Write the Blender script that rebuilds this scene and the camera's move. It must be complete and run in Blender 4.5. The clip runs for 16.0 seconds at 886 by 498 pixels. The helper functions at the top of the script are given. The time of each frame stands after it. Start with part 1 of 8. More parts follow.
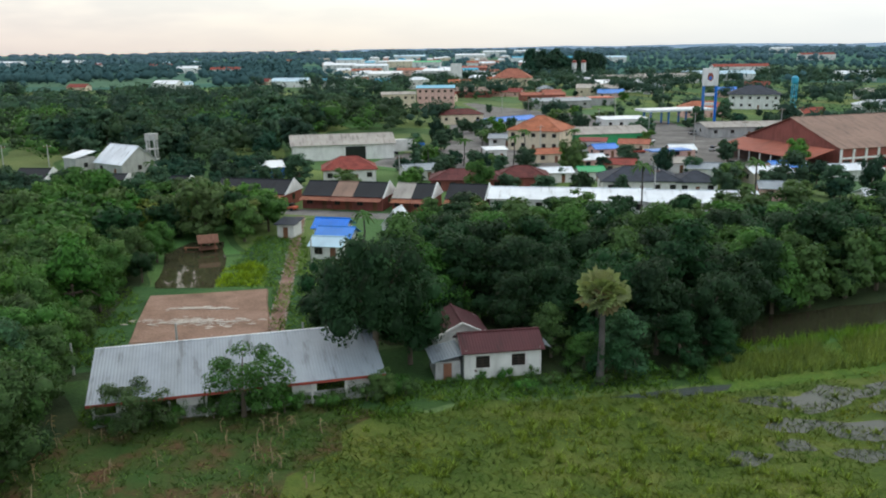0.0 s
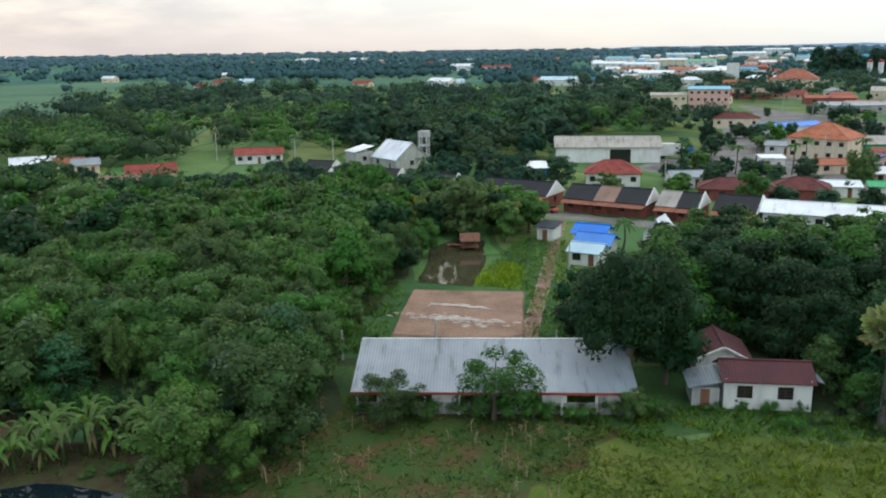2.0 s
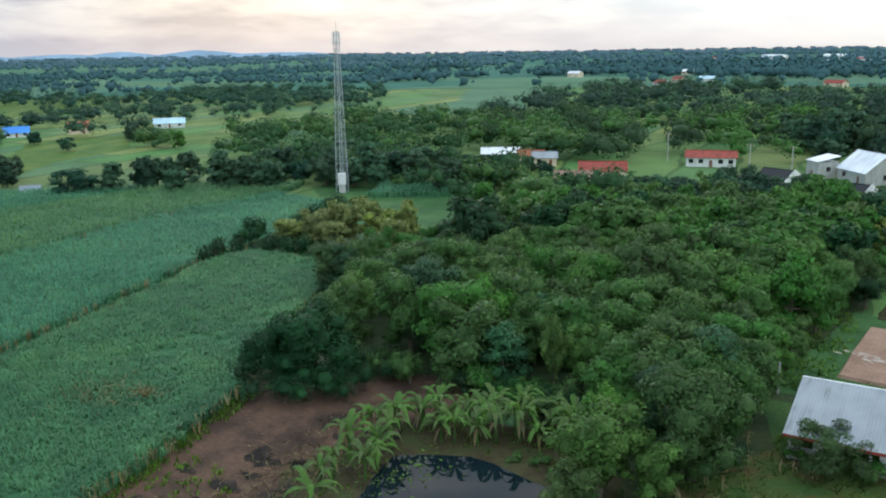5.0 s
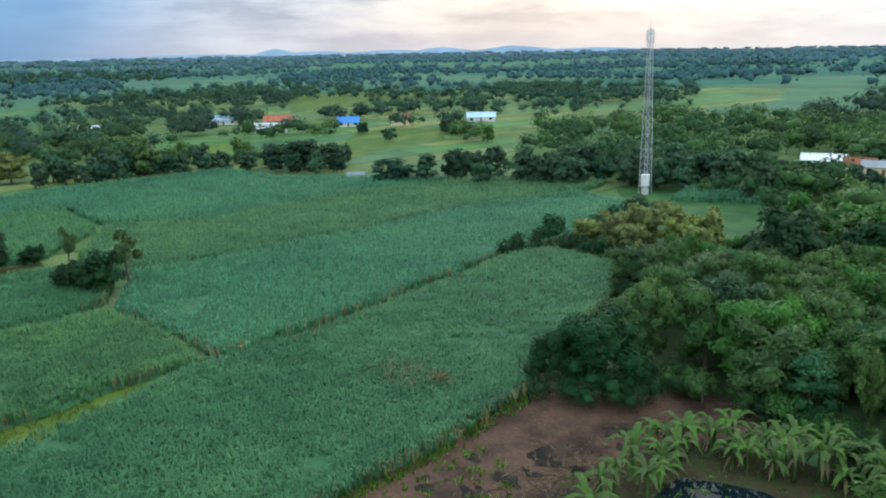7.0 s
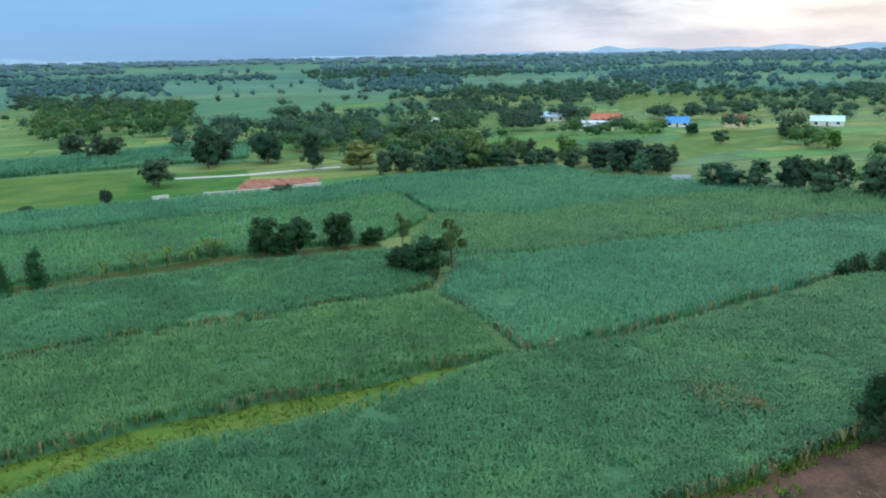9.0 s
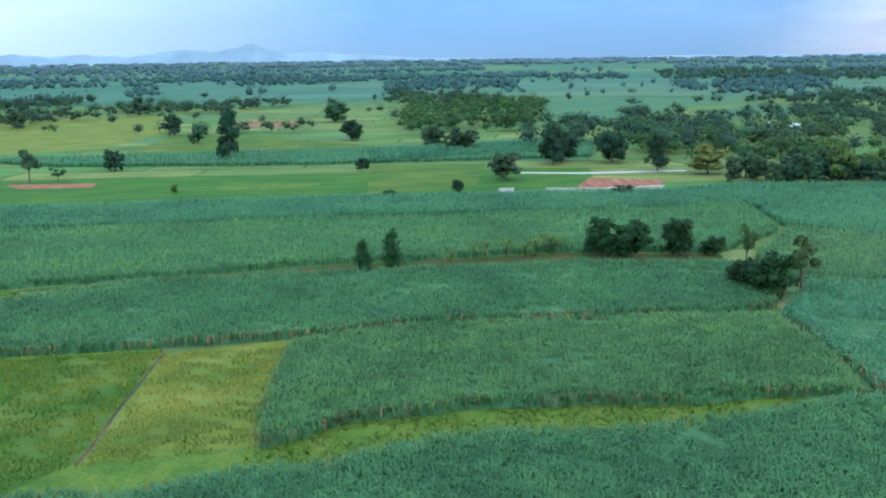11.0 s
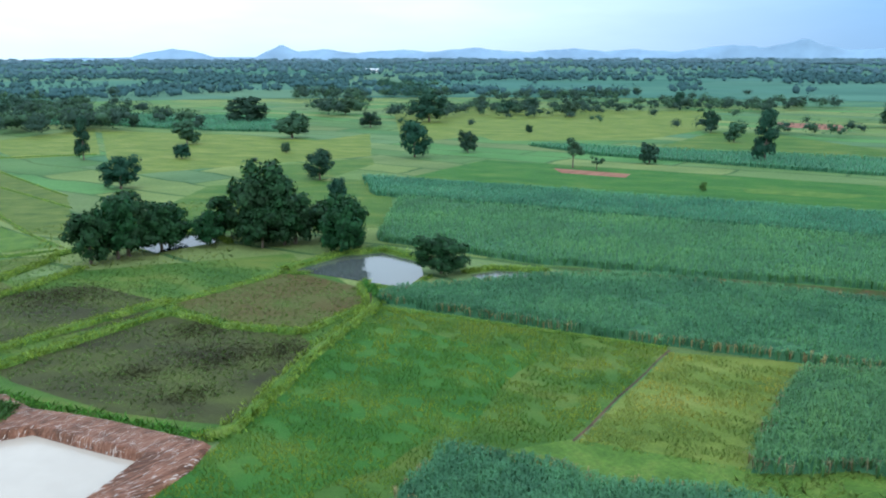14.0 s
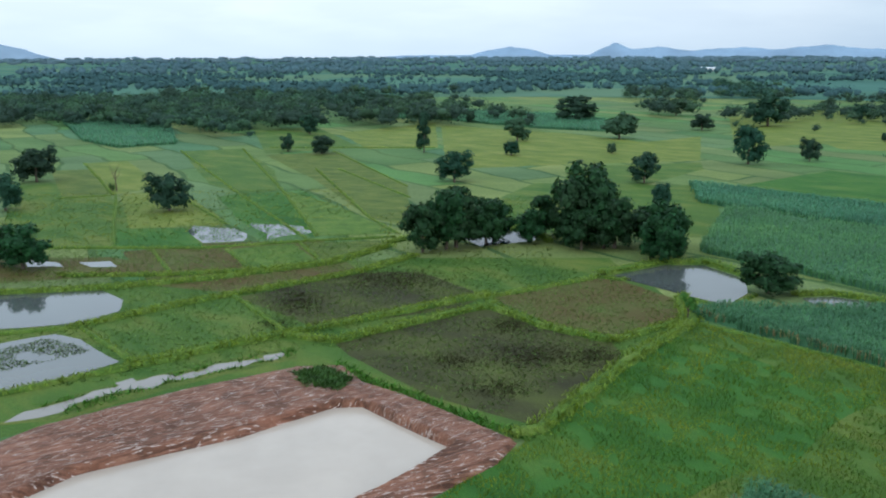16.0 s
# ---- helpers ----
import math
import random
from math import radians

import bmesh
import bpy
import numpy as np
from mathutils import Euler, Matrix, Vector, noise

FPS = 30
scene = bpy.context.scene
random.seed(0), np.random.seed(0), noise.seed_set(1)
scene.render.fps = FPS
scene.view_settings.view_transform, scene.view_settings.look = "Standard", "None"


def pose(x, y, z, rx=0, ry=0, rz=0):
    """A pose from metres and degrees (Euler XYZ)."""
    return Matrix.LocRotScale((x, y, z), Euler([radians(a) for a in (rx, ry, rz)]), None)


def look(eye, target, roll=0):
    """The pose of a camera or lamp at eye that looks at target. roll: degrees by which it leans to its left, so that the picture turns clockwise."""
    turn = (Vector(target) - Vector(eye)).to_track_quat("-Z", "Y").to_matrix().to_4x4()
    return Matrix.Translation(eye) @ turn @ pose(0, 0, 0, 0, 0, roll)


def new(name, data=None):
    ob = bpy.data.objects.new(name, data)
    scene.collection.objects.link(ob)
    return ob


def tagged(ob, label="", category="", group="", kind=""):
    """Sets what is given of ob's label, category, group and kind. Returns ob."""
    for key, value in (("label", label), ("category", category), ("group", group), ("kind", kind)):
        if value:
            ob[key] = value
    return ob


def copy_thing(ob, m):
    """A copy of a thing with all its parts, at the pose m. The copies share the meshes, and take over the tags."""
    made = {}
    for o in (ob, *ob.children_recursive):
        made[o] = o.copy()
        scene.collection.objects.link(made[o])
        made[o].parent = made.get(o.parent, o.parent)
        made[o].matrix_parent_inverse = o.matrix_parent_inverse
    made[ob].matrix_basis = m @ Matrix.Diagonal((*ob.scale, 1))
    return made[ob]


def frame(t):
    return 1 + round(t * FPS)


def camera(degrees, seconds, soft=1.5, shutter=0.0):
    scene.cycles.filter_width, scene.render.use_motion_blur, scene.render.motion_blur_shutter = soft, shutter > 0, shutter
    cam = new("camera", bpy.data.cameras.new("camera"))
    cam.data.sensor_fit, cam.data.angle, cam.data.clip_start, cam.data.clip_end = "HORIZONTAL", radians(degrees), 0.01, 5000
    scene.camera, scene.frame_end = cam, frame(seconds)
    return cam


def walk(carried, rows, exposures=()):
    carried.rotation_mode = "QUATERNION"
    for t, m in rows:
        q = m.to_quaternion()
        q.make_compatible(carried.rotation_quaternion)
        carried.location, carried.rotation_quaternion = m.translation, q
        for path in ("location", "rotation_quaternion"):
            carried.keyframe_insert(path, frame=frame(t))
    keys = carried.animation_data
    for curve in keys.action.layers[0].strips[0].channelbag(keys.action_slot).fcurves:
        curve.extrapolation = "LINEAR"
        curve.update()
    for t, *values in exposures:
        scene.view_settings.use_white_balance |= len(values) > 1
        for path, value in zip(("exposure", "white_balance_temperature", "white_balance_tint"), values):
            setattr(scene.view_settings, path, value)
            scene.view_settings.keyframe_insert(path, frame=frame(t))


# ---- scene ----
EXPOSURES = [(0.0, -0.56, 6000, 8), (3.5, -0.38, 5650, 5), (7.0, -0.22, 5450, 3), (9.0, -0.06, 5400, 3), (12.5, 0.14, 5060, 3), (14.5, -0.06, 5220, 5), (16.0, -0.39, 5400, 7)]
cam = camera(54.55, 16.0, 2.0)
ROWS = [
    (0.0, 0.03, -0.01, 33.01, 0.01, -13.38, -0.66),
    (0.5, -0.09, 0.20, 33.28, 4.18, -13.37, -0.64),
    (1.0, -0.21, 0.41, 33.56, 8.49, -13.37, -0.75),
    (1.5, -0.33, 0.59, 33.84, 12.79, -13.35, -0.75),
    (2.0, -0.44, 0.77, 34.13, 17.42, -13.34, -0.79),
    (2.5, -0.56, 0.94, 34.42, 22.37, -13.28, -0.89),
    (3.0, -0.68, 1.09, 34.70, 27.28, -13.26, -0.92),
    (3.5, -0.80, 1.23, 34.98, 31.90, -13.26, -0.96),
    (4.0, -0.93, 1.36, 35.24, 36.90, -13.26, -0.97),
    (6.5, -1.66, 1.76, 36.33, 61.73, -13.22, -0.99),
    (7.0, -1.83, 1.79, 36.50, 66.91, -13.21, -1.07),
    (7.5, -2.00, 1.81, 36.65, 72.16, -13.17, -1.00),
    (8.0, -2.17, 1.81, 36.79, 77.49, -13.09, -1.09),
    (8.5, -2.36, 1.79, 36.91, 82.87, -13.05, -1.14),
    (9.0, -2.54, 1.76, 37.02, 88.28, -13.03, -1.07),
    (11.5, -3.44, 1.40, 37.44, 116.72, -12.75, -0.51),
    (12.0, -3.60, 1.28, 37.53, 122.58, -12.75, -0.30),
    (12.5, -3.75, 1.16, 37.63, 128.35, -12.79, -0.24),
    (13.0, -3.88, 1.03, 37.75, 133.86, -12.83, -0.18),
    (13.5, -4.00, 0.88, 37.88, 139.64, -12.85, -0.12),
    (14.0, -4.09, 0.73, 38.05, 145.31, -12.87, -0.12),
    (14.5, -4.15, 0.57, 38.25, 150.06, -12.90, -0.09),
    (15.0, -4.18, 0.40, 38.49, 155.91, -12.94, -0.07),
    (15.5, -4.18, 0.23, 38.78, 162.10, -12.97, -0.11),
    (16.0, -4.14, 0.05, 39.12, 166.75, -12.98, -0.16),
]
walk(cam, [(t, pose(x, y, z, 90 + tilt, 0, yaw) @ pose(0, 0, 0, 0, 0, lean)) for t, x, y, z, yaw, tilt, lean in ROWS],
     exposures=EXPOSURES)

# world: dusk sky under broken cloud, a blue rain sector to the west
SUN_AZ = 58.0     # degrees to the left of +y
world = bpy.data.worlds.new("world")
scene.world = world
world.use_nodes = True
wt = world.node_tree
wt.nodes.clear()


def wn(kind, **kw):
    n = wt.nodes.new(kind)
    for k, v in kw.items():
        n.inputs[k].default_value = v
    return n


def wl(a, b):
    wt.links.new(a, b)


sky = wt.nodes.new("ShaderNodeTexSky")
sky.sky_type = "NISHITA"
sky.sun_disc = False
sky.sun_elevation = radians(9)
sky.sun_rotation = radians(-SUN_AZ)
sky.air_density, sky.dust_density, sky.ozone_density = 1.0, 2.0, 1.0
coord = wt.nodes.new("ShaderNodeTexCoord")
sep = wt.nodes.new("ShaderNodeSeparateXYZ")
wl(coord.outputs["Generated"], sep.inputs[0])


def wmath(op, a, b=None, clamp=False):
    n = wt.nodes.new("ShaderNodeMath")
    n.operation = op
    n.use_clamp = clamp
    for i, v in enumerate((a, b)):
        if v is None:
            continue
        if isinstance(v, (int, float)):
            n.inputs[i].default_value = v
        else:
            wl(v, n.inputs[i])
    return n.outputs[0]


def wramp(fac, stops, mode="LINEAR"):
    r = wt.nodes.new("ShaderNodeValToRGB")
    r.color_ramp.interpolation = mode
    while len(r.color_ramp.elements) < len(stops):
        r.color_ramp.elements.new(0.5)
    for e, (p, c) in zip(r.color_ramp.elements, stops):
        e.position, e.color = p, (*c, 1)
    wl(fac, r.inputs[0])
    return r.outputs[0]


# compass angle to the left of +y, as 0..1 over the whole turn (0.25 is +y, 0.5 is -x)
ang = wmath("ARCTAN2", sep.outputs[0], sep.outputs[1])
turn = wmath("FRACT", wmath("ADD", wmath("MULTIPLY", ang, -1 / (2 * math.pi)), 0.25))
cloud_colour = wramp(turn, [
    (0.12, (1.52, 1.52, 1.44)), (0.25, (1.66, 1.56, 1.32)), (0.33, (1.50, 1.36, 1.18)),
    (0.43, (0.88, 0.81, 0.78)), (0.475, (0.84, 0.85, 0.90)), (0.50, (0.30, 0.49, 0.74)),
    (0.57, (0.31, 0.51, 0.76)), (0.615, (0.70, 0.82, 0.88)), (0.65, (1.05, 1.08, 1.05)), (0.72, (1.25, 1.28, 1.25))])
stretch = wt.nodes.new("ShaderNodeMapping")
stretch.inputs["Scale"].default_value = (1.0, 1.0, 5.0)
wl(coord.outputs["Generated"], stretch.inputs[0])
puffs = wn("ShaderNodeTexNoise", Scale=7.0, Detail=7.0, Roughness=0.55)
wl(stretch.outputs[0], puffs.inputs["Vector"])
shade = wramp(puffs.outputs["Fac"], [(0.40, (0.50, 0.54, 0.64)), (0.50, (0.80, 0.79, 0.83)), (0.62, (1.16, 1.10, 1.02))])
cloud = wt.nodes.new("ShaderNodeMix")
cloud.data_type, cloud.blend_type = "RGBA", "MULTIPLY"
wl(cloud_colour, cloud.inputs["A"])
wl(shade, cloud.inputs["B"])
patch = wramp(turn, [(0.24, (0.10,) * 3), (0.33, (0.30,) * 3), (0.40, (0.95,) * 3), (0.46, (1.0,) * 3), (0.51, (0.08,) * 3), (0.62, (0.10,) * 3), (0.8, (0.15,) * 3)])
wl(patch, cloud.inputs["Factor"])
# a pinkish band low over the horizon
low = wmath("MULTIPLY", wmath("SUBTRACT", 0.045, sep.outputs[2], True), 14.0, True)
pink = wt.nodes.new("ShaderNodeMix")
pink.data_type = "RGBA"
wl(cloud.outputs["Result"], pink.inputs["A"])
pink_colour = wramp(turn, [(0.2, (1.30, 1.26, 1.18)), (0.27, (1.42, 1.16, 0.94)), (0.33, (1.22, 0.98, 0.86)), (0.475, (0.90, 0.79, 0.79)), (0.51, (0.28, 0.42, 0.60)),
                           (0.585, (0.42, 0.56, 0.72)), (0.66, (0.90, 0.99, 1.03)), (0.75, (1.08, 1.17, 1.2))])
wl(pink_colour, pink.inputs["B"])
wl(low, pink.inputs["Factor"])
bg_sky, bg_cloud = wn("ShaderNodeBackground", Strength=0.12), wn("ShaderNodeBackground", Strength=1.0)
wl(sky.outputs[0], bg_sky.inputs["Color"])
# an overcast deck is about three times as bright overhead as at the horizon
wl(wmath("ADD", wmath("MULTIPLY", wmath("MAXIMUM", sep.outputs[2], 0.0), 1.7), 1.0), bg_cloud.inputs["Strength"])
wl(pink.outputs["Result"], bg_cloud.inputs["Color"])
mixed = wt.nodes.new("ShaderNodeMixShader")
# the cloud deck thins a little towards the zenith
wl(wramp(sep.outputs[2], [(0.0, (0.96,) * 3), (0.25, (0.86,) * 3), (1.0, (0.62,) * 3)]), mixed.inputs[0])
wl(bg_sky.outputs[0], mixed.inputs[1])
wl(bg_cloud.outputs[0], mixed.inputs[2])
wout = wt.nodes.new("ShaderNodeOutputWorld")
wl(mixed.outputs[0], wout.inputs[0])

sun = new("sun", bpy.data.lights.new("sun", "SUN"))
sun.data.energy, sun.data.angle, sun.data.color = 0.7, radians(18), (1.0, 0.93, 0.84)
sa, se = radians(SUN_AZ), radians(16)
sun.matrix_world = look((0, 0, 300), (math.sin(sa) * math.cos(se), -math.cos(sa) * math.cos(se), 300 - math.sin(se)))

# ---- materials ----
class Mat:
    """A node material with short ways to add and join nodes."""

    def __init__(self, name):
        self.m = bpy.data.materials.new(name)
        self.m.use_nodes = True
        self.t = self.m.node_tree
        self.b = self.t.nodes["Principled BSDF"]

    def n(self, kind, **kw):
        node = self.t.nodes.new(kind)
        for k, v in kw.items():
            node.inputs[k].default_value = v
        return node

    def l(self, a, b):
        self.t.links.new(a, b)

    def place(self):
        return self.n("ShaderNodeNewGeometry").outputs["Position"]

    def local(self):
        return self.n("ShaderNodeTexCoord").outputs["Object"]

    def noise(self, vec, scale, detail=4.0, rough=0.55):
        node = self.n("ShaderNodeTexNoise", Scale=scale, Detail=detail, Roughness=rough)
        self.l(vec, node.inputs["Vector"])
        return node.outputs["Fac"]

    def squash(self, vec, sx, sy, sz, turn=0.0):
        if turn:
            node = self.n("ShaderNodeMapping", Rotation=(0, 0, radians(turn)))
            self.l(vec, node.inputs[0])
            vec = node.outputs[0]
        node = self.n("ShaderNodeMapping", Scale=(sx, sy, sz))
        self.l(vec, node.inputs[0])
        return node.outputs[0]

    def ramp(self, fac, stops):
        r = self.n("ShaderNodeValToRGB")
        while len(r.color_ramp.elements) < len(stops):
            r.color_ramp.elements.new(0.5)
        for e, (p, c) in zip(r.color_ramp.elements, stops):
            e.position, e.color = p, (*c, 1)
        self.l(fac, r.inputs[0])
        return r.outputs[0]

    def mix(self, fac, a, b, mode="MIX"):
        node = self.n("ShaderNodeMix")
        node.data_type, node.blend_type = "RGBA", mode
        for v, s in ((fac, "Factor"), (a, "A"), (b, "B")):
            if isinstance(v, (int, float)):
                node.inputs[s].default_value = v
            elif isinstance(v, tuple):
                node.inputs[s].default_value = (*v, 1)
            else:
                self.l(v, node.inputs[s])
        return node.outputs["Result"]

    def hue(self, colour, fac, dh=0.03, ds=0.25, dv=0.35):
        """Shifts a colour's hue, saturation and value by a random number from 0 to 1."""
        node = self.n("ShaderNodeHueSaturation")
        for sock, mid, span in (("Hue", 0.5, dh), ("Saturation", 1.0, ds), ("Value", 1.0, dv)):
            mr = self.n("ShaderNodeMapRange")
            mr.inputs["To Min"].default_value, mr.inputs["To Max"].default_value = mid - span / 2, mid + span / 2
            self.l(fac, mr.inputs["Value"])
            self.l(mr.outputs[0], node.inputs[sock])
        self.l(colour, node.inputs["Color"])
        return node.outputs[0]

    def rnd(self):
        return self.n("ShaderNodeObjectInfo").outputs["Random"]

    def island(self):
        return self.n("ShaderNodeNewGeometry").outputs["Random Per Island"]

    def bump(self, height, strength=0.5, distance=0.05):
        node = self.n("ShaderNodeBump", Strength=strength, Distance=distance)
        self.l(height, node.inputs["Height"])
        self.l(node.outputs[0], self.b.inputs["Normal"])

    def done(self, colour, rough=0.8, spec=0.3, metal=0.0):
        if isinstance(colour, tuple):
            self.b.inputs["Base Color"].default_value = (*colour, 1)
        else:
            self.l(colour, self.b.inputs["Base Color"])
        self.b.inputs["Roughness"].default_value = rough
        self.b.inputs["Specular IOR Level"].default_value = spec
        self.b.inputs["Metallic"].default_value = metal
        return self.m


def mix3(c, k):
    return tuple(min(1.0, v * k) for v in c)


def leaf_mat(name, c, spread=0.36, gloss=0.45, dh=0.025, dv=0.36, broad=0.0, thin=0.32, ripening=False):
    """Foliage: leaf to leaf, branch to branch and plant to plant variation."""
    m = Mat(name)
    base = m.ramp(m.island(), [(0.0, mix3(c, 1 - spread)), (0.55, c), (1.0, mix3(c, 1 + spread))])
    big = m.ramp(m.noise(m.place(), 0.45, 2), [(0.3, (0.78, 0.80, 0.80)), (0.7, (1.2, 1.17, 1.1))])
    col = m.mix(1.0, base, big, "MULTIPLY")
    if broad:
        patchy = m.ramp(m.noise(m.squash(m.place(), 1, 1, 1, -30), broad, 5, 0.65), [(0.34, (0.74, 0.76, 0.80)), (0.5, (1, 1, 1)), (0.68, (1.28, 1.18, 1.05))] if not ripening else [(0.40, (0.46, 0.66, 0.70)), (0.5, (0.95, 0.96, 1)), (0.60, (1.65, 1.25, 1.1))])
        col = m.mix(1.0, col, patchy, "MULTIPLY")
    col = m.hue(col, m.rnd(), dh, 0.25 if dv > 0.2 else 0.08, dv)
    m.done(col, max(gloss, 0.55), 0.12)
    # part of the light goes through the leaf, a little yellower
    through_leaf = m.n("ShaderNodeBsdfTranslucent")
    m.l(m.mix(1.0, col, (1.25, 1.2, 0.8), "MULTIPLY"), through_leaf.inputs["Color"])
    both = m.n("ShaderNodeMixShader", Fac=thin)
    m.l(m.b.outputs[0], both.inputs[1])
    m.l(through_leaf.outputs[0], both.inputs[2])
    m.l(both.outputs[0], m.t.nodes["Material Output"].inputs[0])
    return m.m


def soil_mat(name, dark, mid, light, scale=0.35, bump=0.6, stretch=None):
    m = Mat(name)
    p = m.place()
    q = m.squash(p, *stretch) if stretch else p
    col = m.ramp(m.noise(q, scale, 6, 0.62), [(0.30, dark), (0.5, mid), (0.72, light)])
    fine = m.noise(q, scale * 14, 4)
    col = m.mix(0.55, col, m.ramp(fine, [(0.3, (0.55, 0.55, 0.55)), (0.7, (1.35, 1.35, 1.35))]), "MULTIPLY")
    m.bump(fine, bump, 0.08)
    return m.done(col, 0.92, 0.15)


def bank_mat(name):
    """Bulldozed red earth: fine ruts along the machine tracks, short pale wet dashes, muddy blotches."""
    m = Mat(name)
    p = m.place()
    rut = m.noise(m.squash(p, 0.22, 5.0, 1, -21), 0.9, 5, 0.6)
    col = m.ramp(rut, [(0.36, (0.095, 0.042, 0.024)), (0.5, (0.195, 0.090, 0.054)), (0.66, (0.285, 0.150, 0.098))])
    blotch = m.noise(p, 0.35, 5, 0.65)
    col = m.mix(1.0, col, m.ramp(blotch, [(0.34, (0.58, 0.58, 0.56)), (0.5, (1, 1, 1)), (0.66, (1.22, 1.2, 1.2))]), "MULTIPLY")
    dash = m.ramp(m.noise(m.squash(p, 0.55, 5.5, 1, -21), 1.25, 3, 0.55), [(0.61, (0, 0, 0)), (0.635, (1, 1, 1))])
    col = m.mix(dash, col, (0.56, 0.48, 0.43))
    wet = m.ramp(m.noise(m.squash(p, 1, 1.4, 1, -21), 0.8, 6, 0.7), [(0.65, (0, 0, 0)), (0.67, (1, 1, 1))])
    col = m.mix(wet, col, (0.50, 0.46, 0.42))
    fine = m.noise(p, 4.0, 4)
    col = m.mix(0.4, col, m.ramp(fine, [(0.3, (0.6, 0.6, 0.6)), (0.7, (1.3, 1.3, 1.3))]), "MULTIPLY")
    both = m.n("ShaderNodeMath")
    both.operation = "ADD"
    m.l(rut, both.inputs[0])
    m.l(fine, both.inputs[1])
    m.bump(both.outputs[0], 1.0, 0.3)
    return m.done(col, 0.8, 0.3)


def turf_mat(name, a, b, c, big=0.05, turn=0.0, streak=(1, 1)):
    """Grass and crop ground: broad patches, streaks along the furrows, fine blades."""
    m = Mat(name)
    p = m.place()
    s = m.squash(p, streak[0], streak[1], 1, turn)
    col = m.ramp(m.noise(s, big, 5, 0.6), [(0.32, a), (0.5, b), (0.70, c)])
    fine = m.noise(s, 2.2, 5, 0.7)
    col = m.mix(0.8, col, m.ramp(fine, [(0.28, (0.45, 0.48, 0.45)), (0.5, (1, 1, 1)), (0.75, (1.5, 1.45, 1.3))]), "MULTIPLY")
    m.bump(fine, 0.8, 0.15)
    return m.done(col, 0.85, 0.15)


def plain_mat(name, c, rough=0.7, wear=0.35, scale=0.8, metal=0.0, spec=0.3):
    """Painted, plastered or cast surfaces, weathered at two scales."""
    m = Mat(name)
    p = m.local()
    stain = m.ramp(m.noise(m.squash(p, 1, 1, 0.35), scale, 6, 0.65), [(0.30, mix3(c, 1 - wear)), (0.55, c), (0.8, mix3(c, 1 + 0.3 * wear))])
    grain = m.noise(p, scale * 20, 3)
    col = m.mix(0.35, stain, m.ramp(grain, [(0.3, (0.75, 0.75, 0.75)), (0.7, (1.15, 1.15, 1.15))]), "MULTIPLY")
    m.bump(grain, 0.2, 0.01)
    return m.done(m.hue(col, m.rnd(), 0.01, 0.1, 0.14), rough, spec, metal)


def sheet_roof_mat(name, c, stain, pitch=0.25, rough=0.45, metal=0.0, amount=0.5):
    """Corrugated roofing: ribs that run down the slope, stained in streaks."""
    m = Mat(name)
    p = m.local()
    wave = m.n("ShaderNodeTexWave", Scale=0.314 / pitch * 1.0, Distortion=0.0)
    wave.wave_type, wave.bands_direction, wave.wave_profile = "BANDS", "X", "SIN"
    m.l(p, wave.inputs["Vector"])
    streak = m.noise(m.squash(p, 1.3, 0.22, 0.22), 0.9, 6, 0.65)
    broad = m.noise(p, 0.16, 4)
    col = m.ramp(streak, [(0.34, stain), (0.34 + 0.3 * amount, c), (0.9, mix3(c, 1.15))])
    col = m.mix(0.6, col, m.ramp(broad, [(0.35, (0.72, 0.72, 0.74)), (0.62, (1.12, 1.12, 1.12))]), "MULTIPLY")
    m.bump(wave.outputs["Fac"], 0.7, 0.03)
    return m.done(m.hue(col, m.rnd(), 0.01, 0.1, 0.12), rough, 0.4, metal)


def tile_roof_mat(name, c):
    """Tiled roof: courses across the slope, each tile a little different."""
    m = Mat(name)
    p = m.local()
    brick = m.n("ShaderNodeTexVoronoi", Scale=3.2)
    m.l(m.squash(p, 1.0, 1.0, 1.6), brick.inputs["Vector"])
    col = m.ramp(m.noise(p, 0.5, 6, 0.65), [(0.3, mix3(c, 0.55)), (0.55, c), (0.8, mix3(c, 1.25))])
    tone = m.n("ShaderNodeRGBToBW")
    m.l(brick.outputs["Color"], tone.inputs[0])
    col = m.mix(0.5, col, m.ramp(tone.outputs[0], [(0.2, (0.7, 0.7, 0.7)), (0.8, (1.25, 1.25, 1.25))]), "MULTIPLY")
    m.bump(brick.outputs["Distance"], 0.5, 0.04)
    return m.done(m.hue(col, m.rnd(), 0.01, 0.1, 0.15), 0.75, 0.25)


def water_mat(name, c, rough=0.04, ripple=0.10, spec=0.5):
    m = Mat(name)
    p = m.place()
    col = m.ramp(m.noise(p, 0.12, 4), [(0.35, mix3(c, 0.93)), (0.65, mix3(c, 1.05))])
    m.bump(m.noise(p, 1.6, 3), ripple, 0.02)
    return m.done(col, rough, spec)


